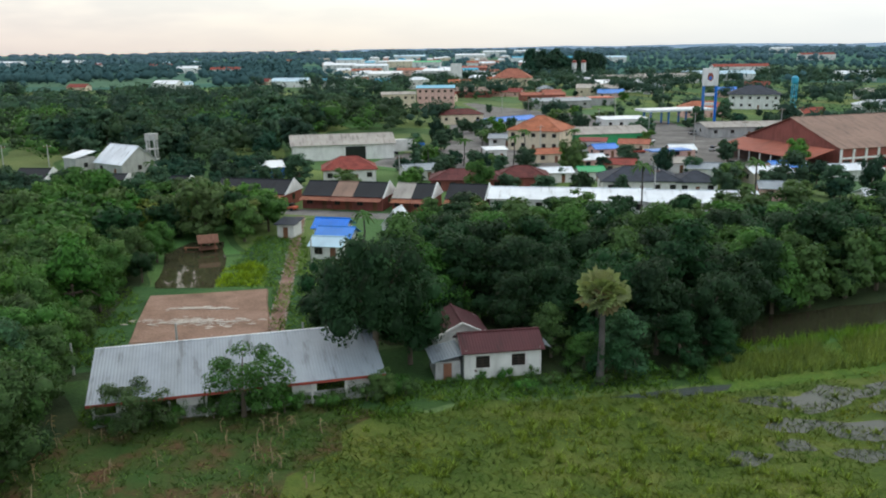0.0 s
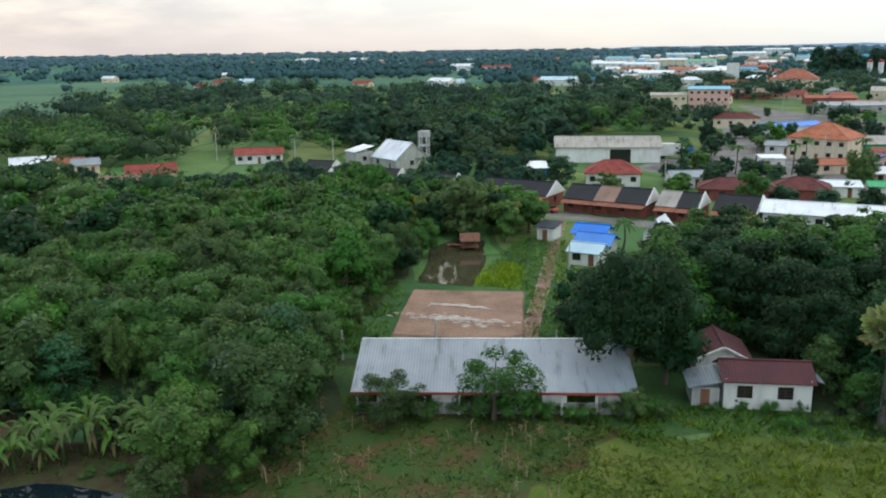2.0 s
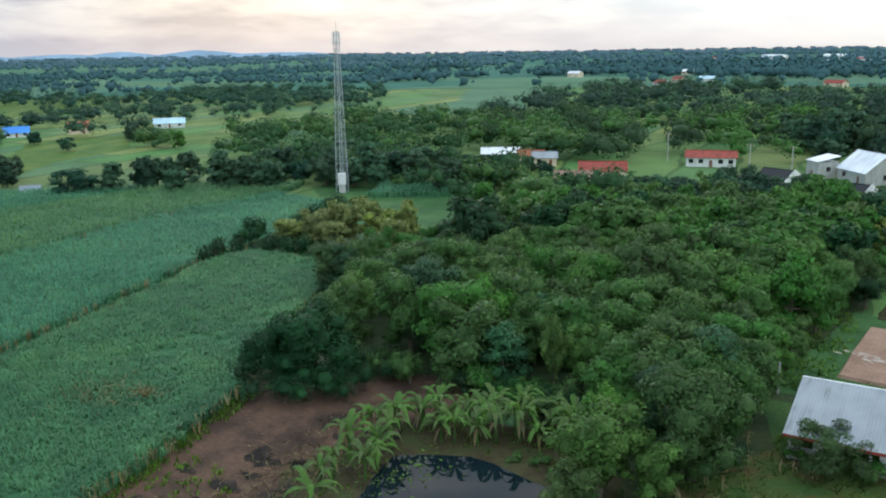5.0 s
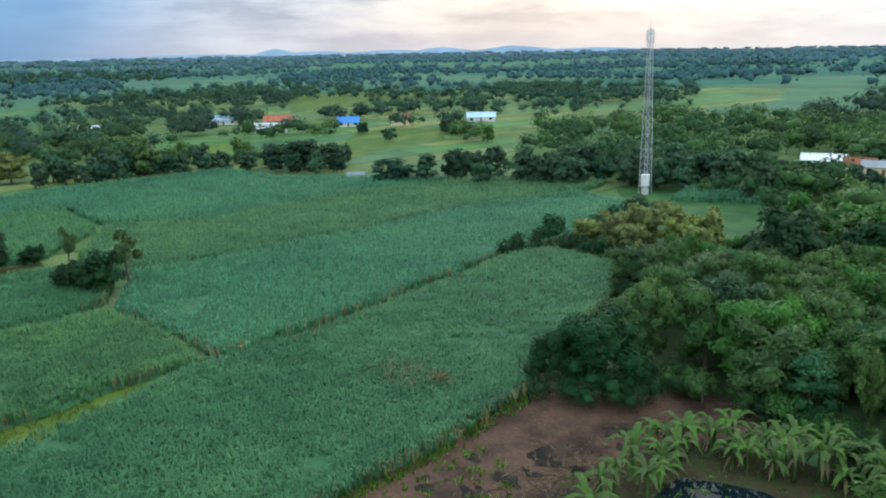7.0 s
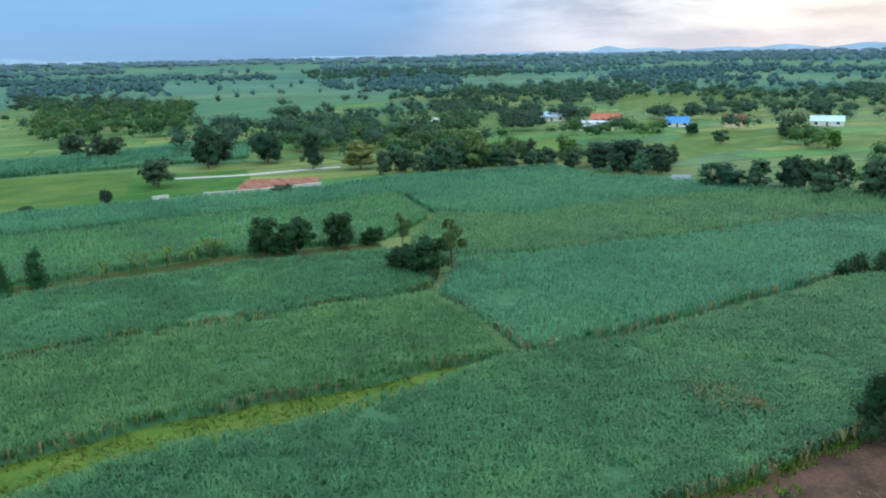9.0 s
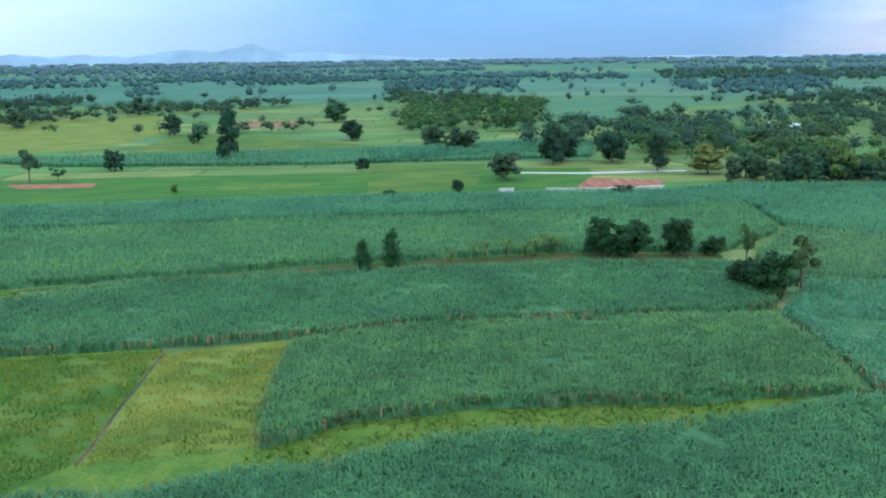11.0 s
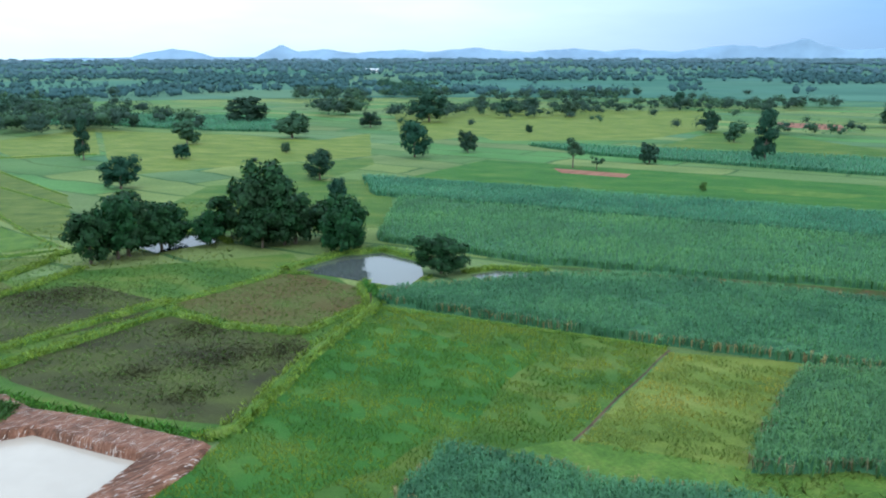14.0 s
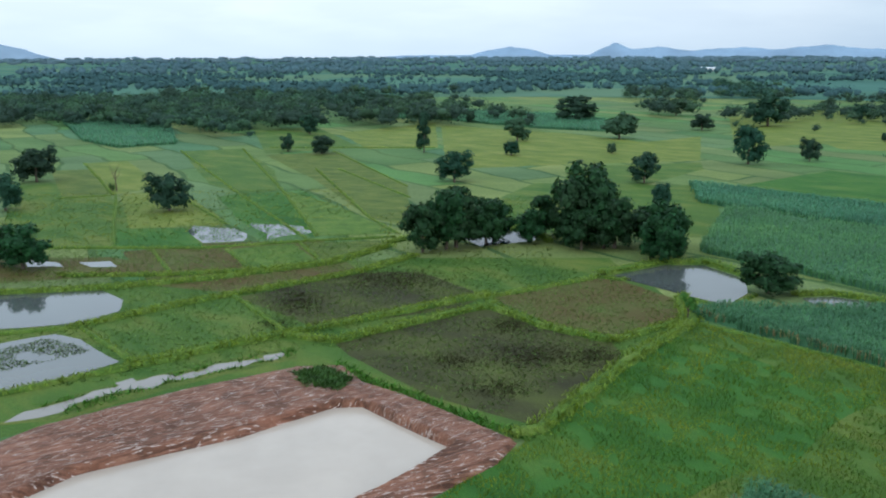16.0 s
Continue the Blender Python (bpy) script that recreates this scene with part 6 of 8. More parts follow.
part("frontage", boxed(-9.5, -20.4, 3.6, 1.0, -18.82, 4.9), M["cyan_paint"], hall, "turquoise shop front")
arcade = thing("red_arcade", "long open arcade with a rust-red sheet roof along the hall", "arcade", pose(91.0, 236.4, 0, 0, 0, -70.6))
part("roof", slab([(-18, -4.5, 3.4), (18, -4.5, 3.4), (18, 4.3, 5.6), (-18, 4.3, 5.6)], 0.12), M["rust_roof"], arcade)
for i in range(9):
    px = -17.5 + 35 * i / 8
    part("post", boxed(px - 0.15, -4.2, 0, px + 0.15, -3.9, 3.38), M["white"], arcade)
part("stalls", boxed(-17, -0.5, 0, 17, 3.9, 2.4), M["dark_frame"], arcade, "dark market stalls in shade")
house("big_hall", "wide grey sheet-roofed hall", 108, 311, 3, 30, 14, 3.8, 1.2, "fibre_roof", "grey", "gable", 5, 0.6, "hall")
house("blue_villa", "two-storey white villa with a slate roof", 158, 440, -18, 24, 18, 7.2, 4.2, "slate_tile", "white", "hip", 6, 1.0, storeys=2)

# filling station
canopy = thing("station_canopy", "flat white filling station canopy on posts", "canopy", pose(97, 362, 0, 0, 0, 14))
part("roof", boxed(-15, -6, 5.2, 15, 6, 6.1, bevel=0.08), M["zinc_bright"], canopy)
for px in (-12, -4, 4, 12):
    for py in (-3, 3):
        part("post", boxed(px - 0.3, py - 0.3, 0, px + 0.3, py + 0.3, 5.2), M["blue_paint"], canopy)
house("station_shop", "pale shop at the filling station", 72, 345, 10, 18, 10, 3.6, 0.5, "zinc_bright", "white", "shed", 4)
house("station_shop", "pink shop behind the filling station", 118, 392, 0, 20, 10, 4.5, 2.5, "orange_tile", "pink", "hip", 4)
bc = thing("blue_canopy", "small blue roofed canopy on dark posts", "canopy", pose(63.5, 241.5, 0, 0, 0, 15))
part("roof", boxed(-6.0, -2.5, 3.4, 6.0, 2.5, 3.7, bevel=0.05), M["blue_roof"], bc)
for px in (-0.8, 0.8):
    part("post", boxed(px - 0.3, -0.3, 0, px + 0.3, 0.3, 3.4), M["grey"], bc)
tower = thing("sign_tower", "tall blue twin-post sign with a white board", "sign", pose(103.6, 336.4, 0, 0, 0, -17))
for s in (-1, 1):
    part("post", boxed(s * 2.3 - 0.5, -0.5, 0, s * 2.3 + 0.5, 0.5, 16.4, bevel=0.08), M["blue_paint"], tower)
for z in (9.0, 12.6):
    part("crossbar", boxed(-1.79, -0.4, z, 1.79, 0.4, z + 1.1), M["white"], tower)
part("board", boxed(-2.95, -0.7, 16.42, 2.95, 0.7, 23.0, bevel=0.15), M["white"], tower)
em = bmesh.new()
bmesh.ops.create_uvsphere(em, u_segments=14, v_segments=8, radius=1.2, matrix=Matrix.Translation((0, -0.62, 19.8)) @ Matrix.Diagonal((1.0, 0.2, 1.45, 1)))
part("emblem", em, M["red_wall"], tower, "plain reddish drop emblem")
st = bmesh.new()
bmesh.ops.create_uvsphere(st, u_segments=12, v_segments=6, radius=0.65, matrix=Matrix.Translation((0, -0.72, 19.4)) @ Matrix.Diagonal((1.0, 0.35, 1.3, 1)))
part("emblem_core", st, M["blue_paint"], tower, "plain blue core of the emblem")

tank = thing("water_tank", "turquoise water tank on a slim steel tower", "water tower", pose(176.0, 434.7, 0))
for sx in (-1, 1):
    for sy in (-1, 1):
        part("leg", boxed(sx * 1.0 - 0.16, sy * 1.0 - 0.16, 0, sx * 1.0 + 0.16, sy * 1.0 + 0.16, 12.0), M["cyan_paint"], tank)
for z in (3.0, 6.0, 9.0):
    part("brace", boxed(-1.1, -1.1, z, 1.1, 1.1, z + 0.2), M["cyan_paint"], tank)
bm = bmesh.new()
tube(bm, [(0, 0, 12.0), (0, 0, 12.8), (0, 0, 15.2), (0, 0, 16.0)], [1.2, 1.7, 1.7, 0.5], 12)
part("drum", bm, M["cyan_paint"], tank)

# town centre: shops and houses further up the highway: x, y, turn, length, depth, eave, rise
house("pink_block", "three-storey pink block with a pale blue roof", -3, 470, 0, 20, 12, 10.5, 1.0, "cyan_paint", "pink", "shed", 6, storeys=3, category="block")
house("cream_block", "two-storey cream shophouses in a row", -23, 468, 4, 18, 12, 7.5, 0.8, "fibre_roof", "cream", "shed", 5, storeys=2, category="block")
house("blue_shop", "low shop with a bright blue roof", 26, 342, 40, 26, 10, 4.0, 1.0, "blue_roof", "white", "gable", 4, category="shop")
house("cream_house", "house with a brown tiled roof and cream walls", 8, 372, 8, 18, 10, 4.2, 2.0, "maroon_tile", "cream", "hip", 4)
house("orange_market", "flat market canopy with an orange fascia", 78, 475, 4, 30, 12, 4.0, 0.0, "orange_paint", "grey", "flat", 3, 0.5, "market hall")
house("orange_market", "low market hall with a faded red roof", 60, 520, 4, 26, 12, 3.6, 1.2, "rust_roof", "red_wall", "gable", 3, 0.5, "market hall")
house("grey_canopy", "grey roofed open market", 62, 455, 10, 30, 14, 4.2, 1.2, "zinc_roof", "grey", "gable", 4, 0.5, "market")
house("orange_hip_house", "cream house with an orange hip roof", 52, 640, -10, 28, 20, 9.0, 6.5, "orange_tile", "cream", "hip", 4, storeys=2)
SHOPS = [(-48, 760, 28, 9, "white", "zinc_bright"), (-30, 900, 30, 8, "pink", "orange_tile"), (-85, 1080, 40, 9, "white", "zinc_bright"), (-125, 1090, 40, 10, "white", "zinc_bright"),
         (-140, 1350, 40, 12, "white", "cyan_paint"), (-60, 1330, 40, 9, "cream", "zinc_bright"), (0, 830, 34, 9, "white", "zinc_bright"), (35, 1010, 36, 7, "red_wall", "orange_tile"),
         (-20, 1250, 40, 9, "white", "green_paint"), (60, 1250, 44, 8, "pink", "orange_tile"), (100, 560, 26, 5, "cream", "fibre_roof"), (122, 600, 30, 6, "white", "zinc_bright"),
         (150, 690, 60, 6, "grey", "fibre_roof"), (185, 720, 50, 6, "white", "fibre_roof"), (115, 680, 30, 5, "white", "zinc_bright"), (20, 560, 24, 4, "red_wall", "brown_roof")]
for x, y, L, h, wall, roof in SHOPS:
    house("shop_block", "shop block in the town centre", x, y, (x * 7) % 20 - 10, L, 14, h, 2.0, roof, wall, "gable" if x % 2 else "shed", 4, 0.4, "block", storeys=2 if h > 7 else 1, group="town blocks")
FAR_TOWN = [(140, 2300, 60, 14), (230, 2350, 70, 14), (320, 940, 60, 7), (240, 760, 60, 6), (340, 720, 30, 6), (900, 2330, 60, 14), (640, 1500, 60, 10), (290, 1500, 50, 9),
            (-800, 1640, 50, 9), (-700, 1680, 40, 9), (-250, 1020, 34, 8), (-125, 730, 30, 5), (-220, 705, 20, 5), (-330, 1150, 30, 7), (-420, 1320, 34, 7), (-60, 1700, 60, 12), (60, 1800, 60, 12)]
for i, (x, y, L, h) in enumerate(FAR_TOWN):
    house("far_house", "pale-roofed building seen far off among trees", x, y, (i * 23) % 30 - 15, L, 16, h, 2.5, ("zinc_bright", "zinc_bright", "red_tile", "pale_blue_roof")[i % 4], "white", "gable", 4, 0.4, "building", group="far buildings")
tr = np.random.default_rng(91)
for i in range(70):
    az, r = tr.uniform(-9.0, 8.0), tr.uniform(620, 1900)
    house("town_house", "pale town building among trees", -r * math.sin(radians(az)), r * math.cos(radians(az)), tr.uniform(-20, 20), tr.uniform(9, 22) * (0.8 + r / 3000), 10, tr.uniform(4, 7) * (0.9 + r / 4000), 2.2,
          ("zinc_bright", "zinc_bright", "orange_tile", "zinc_bright", "cyan_paint", "fibre_roof")[i % 6], ("white", "cream", "white", "pink")[i % 4], "gable" if i % 3 else "hip", 2, 0.4, "building", group="far buildings")
for i in range(30):
    az, r = tr.uniform(-27, 5), tr.uniform(300, 640)
    x, y = -r * math.sin(radians(az)), r * math.cos(radians(az))
    if (30 < x < 130 and 290 < y < 540) or (-45 < x < 30 and y < 500) or (120 < x < 200 and 380 < y < 480) or (80 < x < 160 and y < 330):
        continue
    house("town_house", "small town house among trees", x, y, tr.uniform(-25, 25), tr.uniform(10, 20), 9, tr.uniform(3, 5), 2.0,
          ("zinc_bright", "red_tile", "fibre_roof", "orange_tile", "zinc_roof", "blue_roof")[i % 6], ("white", "cream", "white", "pink")[i % 4], "gable" if i % 2 else "hip", 3, 0.5, "house", group="town houses")
for i, (x, y, L, roof) in enumerate(((66, 212, 9, "zinc_roof"), (78, 205, 10, "zinc_bright"), (86, 214, 8, "blue_roof"), (60, 224, 9, "fibre_roof"), (46, 222, 8, "red_tile"), (40, 232, 7, "zinc_bright"), (100, 208, 12, "zinc_bright"), (112, 178, 12, "zinc_bright"), (72, 182, 8, "zinc_roof"),
                                   (-6, 216, 8, "zinc_roof"), (30, 246, 8, "orange_tile"), (70, 252, 7, "zinc_bright"), (20, 288, 8, "zinc_roof"), (60, 268, 9, "orange_tile"), (48, 256, 7, "blue_roof"))):
    house("small_shop", "small shop with a sheet roof by the yard", x, y, (i * 31) % 40 - 20, L, 6, 2.8, 1.0, roof, ("white", "cream", "pink")[i % 3], "gable", 2, 0.5, "shop", group="small shops")
for i in range(34):
    az, r = tr.uniform(3, 40), tr.uniform(640, 1900)
    house("village_house", "small house among far woods", -r * math.sin(radians(az)), r * math.cos(radians(az)), tr.uniform(-40, 40), tr.uniform(9, 15) * (0.8 + r / 2000), 9, tr.uniform(2.6, 4) * (0.9 + r / 3000), 2.2,
          ("zinc_bright", "red_tile", "zinc_bright", "pale_blue_roof", "orange_tile")[i % 5], ("white", "cream")[i % 2], "gable", 2, 0.5, "house", group="village houses")
silo_pair = [(129, 850), (138, 850)]
for x, y in silo_pair:
    s = thing("cement_silo", "white cement silo with a red top", "silo", pose(x, y, 0))
    bm = bmesh.new()
    tube(bm, [(0, 0, 0), (0, 0, 14.5)], [2.2, 2.2], 14)
    part("drum", bm, M["white"], s)
    bm = bmesh.new()
    tube(bm, [(0, 0, 14.51), (0, 0, 16.0), (0, 0, 17.0)], [2.22, 2.22, 0.8], 14)
    part("cap", bm, M["red_paint"], s)
sb = thing("billboard", "tall white billboard on steel posts", "billboard", pose(12, 690, 0))
for s in (-2, 2):
    part("post", boxed(s - 0.4, -0.4, 0, s + 0.4, 0.4, 4), M["steel"], sb)
part("board", boxed(-4.5, -0.6, 4, 4.5, 0.6, 18.5), M["white"], sb)

# farm buildings out west
house("farm_house", "farm buildings with white sheet roofs", -400, 86, 75, 15, 10, 2.2, 1.8, "zinc_bright", "white", "gable", 4)
house("farm_house", "farm house with a pale blue roof", -455, 72, 75, 18, 10, 2.6, 2.0, "pale_blue_roof", "white", "gable", 4)
house("farm_house", "farm house with an orange roof", -436, 98, 75, 14, 10, 2.4, 2.2, "orange_tile", "cream", "gable", 3)
house("farm_house", "farm house with a bright blue roof", -408, 126, 72, 10, 9, 2.2, 2.2, "blue_roof", "white", "gable", 3)
house("farm_house", "farm house with a white and blue roof", -396, 192, 65, 14, 9, 2.4, 2.0, "pale_blue_roof", "white", "gable", 3)
house("farm_house", "farm building with a long pale roof", -448, 8, 85, 18, 8, 2.2, 1.0, "zinc_bright", "white", "gable", 2)
house("farm_house", "farm house with a red roof", -400, 150, 70, 9, 8, 3.5, 2.0, "orange_tile", "cream", "gable", 2)
house("field_hut", "small open field hut with a grey sheet roof", -236, 75, 70, 4.0, 3.4, 1.5, 0.8, "zinc_roof", "wood", "gable", 0, 0.6, "hut")
house("farm_house", "small house with a purplish roof", -310, 20, 80, 10, 8, 3.0, 2.0, "maroon_roof", "cream", "gable", 2)
house("far_hall", "large white hall far off", -870, -1500, 0, 34, 18, 6, 2, "zinc_bright", "white", "gable", 4, category="hall")

# telecom mast
mast = thing("telecom_mast", "slender grey steel lattice mast with antennas", "mast", pose(-177.5, 132, 0, 0, 0, 20))
MH = 40.0


def mast_leg(sx, sy):
    bm = bmesh.new()
    tube(bm, [(sx * 1.15, sy * 1.15, 0), (sx * 0.42, sy * 0.42, MH)], [0.11, 0.075], 5)
    return bm


for sx in (-1, 1):
    for sy in (-1, 1):
        part("leg", mast_leg(sx, sy), M["steel"], mast)
steps = 22
for k in range(steps):
    z0, z1 = MH * k / steps, MH * (k + 1) / steps
    w0, w1 = 1.15 + (0.42 - 1.15) * k / steps, 1.15 + (0.42 - 1.15) * (k + 1) / steps
    for a in range(4):
        c0 = [(-w0, -w0), (w0, -w0), (w0, w0), (-w0, w0)][a]
        c1 = [(w1, -w1), (w1, w1), (-w1, w1), (-w1, -w1)][a]
        d0 = [(w0, -w0), (w0, w0), (-w0, w0), (-w0, -w0)][a]
        for end in ((*c1, z1), (*d0, z0)):
            bm = bmesh.new()
            tube(bm, [(*c0, z0), end], [0.045, 0.045], 4)
            part("brace", bm, M["steel"], mast)
for k in range(6):
    a = k * math.pi / 3
    part("antenna", boxed(0.9 * math.cos(a) - 0.14, 0.9 * math.sin(a) - 0.14, 36.6, 0.9 * math.cos(a) + 0.14, 0.9 * math.sin(a) + 0.14, 39.6, bevel=0.04), M["white"], mast)
bm = bmesh.new()
tube(bm, [(0, 0, MH - 0.5), (0, 0, MH + 2.2)], [0.06, 0.03], 5)
part("spike", bm, M["steel"], mast)
cab = thing("equipment_cabinet", "white equipment cabinet on a post at the mast", "cabinet", pose(-176.0, 130.8, 0, 0, 0, 50))
part("plinth", boxed(-0.8, -0.6, 0, 0.8, 0.6, 2.2), M["concrete"], cab)
part("case", boxed(-1.0, -0.8, 2.2, 1.0, 0.8, 5.0, bevel=0.05), M["white"], cab)

# poles along the street and the lane
def utility_pole(x, y, h, turn=0.0, arm=True):
    ob = thing("utility_pole", "grey concrete utility pole", "pole", pose(x, y, 0, 0, 0, turn), "utility poles")
    bm = bmesh.new()
    tube(bm, [(0, 0, 0), (0, 0, h)], [0.17, 0.11], 6)
    part("post", bm, M["concrete"], ob)
    if arm:
        part("crossarm", boxed(-0.9, -0.07, h - 0.7, 0.9, 0.07, h - 0.55), M["wood"], ob)
        for k in (-0.8, 0, 0.8):
            part("insulator", boxed(k - 0.06, -0.06, h - 0.55, k + 0.06, 0.06, h - 0.32), M["white"], ob)


for x, y, h in ((-113.7, 222, 9), (-100.3, 218.6, 9.5), (-148, 236, 9), (42, 168, 9), (30, 262, 9), (85, 290, 10), (110, 280, 12), (72, 300, 9), (60, 330, 9), (-10, 200, 8), (95, 270, 9), (38, 380, 9), (30, 430, 9), (120, 470, 11), (80, 400, 11)):
    utility_pole(x, y, h, (x * 3) % 40)
for x, y, h in ((-15.5, 90, 3.5), (-20.5, 130, 4), (-29.8, 91, 3.2), (-38.5, 84, 3.5)):
    utility_pole(x, y, h, 0, False)


def car(x, y, turn, paint, label):
    ob = thing("car", label, "car", pose(x, y, 0.05, 0, 0, turn), "parked cars")
    bm = boxed(-2.1, -0.85, 0.35, 2.1, 0.85, 0.95, bevel=0.15)
    part("body", bm, M[paint], ob)
    bm = slab([(-1.3, -0.7, 1.5), (0.7, -0.7, 1.5), (0.7, 0.7, 1.5), (-1.3, 0.7, 1.5)], 0.55)
    part("cabin", bm, M["dark_glass"], ob)
    for wx in (-1.3, 1.3):
        for s in (-1, 1):
            bm = bmesh.new()
            tube(bm, [(wx, s * 0.88, 0.33), (wx, s * 0.62, 0.33)], [0.33, 0.33], 10)
            part("wheel", bm, M["charcoal_roof"], ob)


for x, y, a, p, l in ((79, 232, 5, "white", "white car parked on the yard"), (76, 262, 15, "white", "white car parked on the yard"), (84, 266, 60, "grey", "grey car parked on the yard"), (60, 262, 10, "red_paint", "red car parked on the yard"),
                      (70, 290, 40, "white", "white car parked on the yard"), (92, 315, 20, "grey", "grey car parked on the yard"), (48, 250, 80, "white", "white car parked on the yard"), (66, 330, 30, "blue_paint", "blue car parked on the yard"), (-36, 176, 160, "orange_paint", "orange pickup parked in the street"), (-32, 175, 160, "orange_paint", "orange pickup parked in the street")):
    car(x, y, a, p, l)

# ---- trees ----
def fill(outline, step, styles, lod, hmin, hmax, seed, wide=0.95, group=""):
    """Trees of mixed styles all over an outline."""
    global RNG
    RNG = np.random.default_rng(seed)
    for x, y in scatter(outline, step, 0.38, 30):
        h = RNG.uniform(hmin, hmax) * (1 + 0.22 * noise.noise(Vector((x * 0.05, y * 0.05, 9))))
        plant(styles[int(RNG.integers(len(styles)))], x, y, h, h * wide * RNG.uniform(0.8, 1.15), lod, group=group)


# the thicket between the cane and the shed
fill([(-68, 61), (-56, 66), (-44, 62), (-37, 66), (-39, 82), (-88, 82), (-80, 62)], 5.2, ["wild", "wild", "light", "wild", "light", "blue", "wild", "grey"], "near", 7, 10.5, 21, 0.95, "thicket trees")
fill([(-39, 82), (-45, 96), (-47, 112), (-78, 112), (-90, 85), (-88, 82)], 5.4, ["wild", "wild", "light", "grey", "light", "wild", "rain"], "near", 7, 10.5, 25, 0.95, "thicket trees")
fill([(-90, 62), (-82, 62), (-88, 82), (-90, 85), (-78, 112), (-98, 112), (-111, 95), (-113, 82), (-100, 72)], 5.6, ["wild", "light", "wild", "blue", "wild", "grey"], "near", 6, 8.5, 22, 1.0, "thicket trees")
fill([(-47, 112), (-78, 112), (-98, 112), (-118, 118), (-112, 136), (-90, 142), (-88, 162), (-66, 158), (-52, 142)], 6.2, ["wild", "wild", "rain", "light", "mango", "wild"], "mid", 8, 11, 23, 1.0, "thicket trees")
fill([(-88, 162), (-66, 158), (-52, 146), (-46, 150), (-44, 166), (-60, 182), (-96, 186), (-106, 160), (-102, 124), (-92, 142)], 7.0, ["wild", "rain", "light", "mango"], "mid", 7, 10, 24, 1.0, "thicket trees")
# the shady grove behind the white house
fill([(-8, 99), (10, 99), (22, 95), (32, 97), (40, 104), (62, 118), (66, 128), (30, 128), (-8, 128)], 6.2, ["shade", "wild", "mango", "shade", "rain"], "near", 8.5, 11.5, 31, 1.1, "grove trees")
fill([(-8, 128), (30, 128), (66, 128), (90, 140), (108, 156), (60, 154), (12, 158), (-10, 148)], 7.2, ["shade", "wild", "mango", "rain", "light"], "mid", 5.5, 7.5, 32, 1.3, "grove trees")
fill([(66, 118), (90, 132), (108, 150), (120, 150), (100, 120), (80, 106)], 7.0, ["rain", "wild", "mango", "rain"], "mid", 8, 11, 33, 1.05, "grove trees")
fill([(-64, 152), (-47, 149), (-31, 152), (-31, 166), (-44, 172), (-62, 170)], 6.0, ["wild", "mango", "light", "yellow", "wild"], "mid", 6, 9, 34, 1.0, "pond trees")
fill([(-50, 116), (-43.5, 100), (-42, 118), (-46.5, 138), (-52, 142)], 5.0, ["light", "mango", "wild", "light"], "near", 4.5, 8, 35, 1.0, "pond trees")

# single trees near the houses
plant("mango", -7.0, 82.8, 15.8, 12.8, "close")
plant("mango", -3.6, 86.0, 12.0, 9, "near")
plant("rain", -5.0, 94, 10.5, 10, "near")
plant("rain", -6.0, 108, 11.5, 11, "near")
plant("blue", 18.2, 81.2, 7.0, 6.4, "near")
plant("darkbush", 16.2, 80.6, 4.4, 4.2, "near")
for x, y, h, w in ((-13.4, 99, 8.5, 8), (-12.2, 107, 7, 8), (-10.4, 116, 5.6, 7), (-9, 125, 4.6, 6), (-13, 92.5, 7.5, 7)):
    plant("mango", x, y, h, w, "near", group="lane trees")
for x, y, h, w in ((11.5, 87.5, 6, 6), (12.5, 92, 9, 8), (17, 90, 10, 9), (23, 88, 10.5, 9), (28.5, 89, 9.5, 8), (24.5, 84, 6, 6), (14.5, 84, 4, 5), (29, 85, 5, 5), (8, 93, 8, 7), (33, 94, 10, 9), (38, 100, 10, 9)):
    plant(("mango", "shade", "rain")[int(x * 2) % 3], x, y, h, w, "near", group="grove trees")
for x, y, h, w in [(37.2, 102.9, 8.5, 8.075), (40.7, 101.9, 9, 8.549999999999999), (46.3, 104.2, 8, 7.6), (52.7, 108.2, 9, 8.549999999999999), (58.4, 111.5, 8.5, 8.075), (47.7, 113.3, 9, 8.549999999999999)]:
    plant("rain", x, y, h, w, "mid", group="ditch trees")
plant("open", -27.4, 70.2, 4.8, 7.2, "close")
plant("open", -18.4, 73.2, 6.2, 8.4, "close")
plant("light", -6.0, 76.8, 3.2, 3.6, "near")
plant("grey", -35.0, 61.5, 10.5, 10.5, "close")
plant("grey", -38.5, 68.0, 11.0, 10.0, "close")
plant("wild", -38.0, 76.0, 8.0, 7.0, "near")
plant("light", -41.0, 86.0, 6.5, 6.0, "near")
plant("light", -41.5, 93.0, 6.0, 5.5, "near")
plant("plume", -38.6, 53.4, 9.0, 10.5, "close")
plant("plume", -41.5, 56.8, 8.0, 8.0, "close")
plant("plume", -35.2, 55.0, 6.4, 7.0, "close")
plant("plume", -38.6, 49.6, 5.0, 7.0, "close")
plant("plume", -54.5, 67.0, 10.0, 4.5, "near")
plant("mango", -74.0, 51.0, 10.0, 11.5, "close")
plant("mango", -77.5, 48.0, 7.0, 8.0, "close")
plant("mango", -100.0, 101.5, 13.0, 14.0, "mid")
plant("mango", -93.0, 98.0, 10.0, 10.0, "mid")
plant("light", -41.5, 147.5, 12.5, 11.0, "mid")
plant("light", -34.5, 146.0, 8.0, 7.0, "mid")
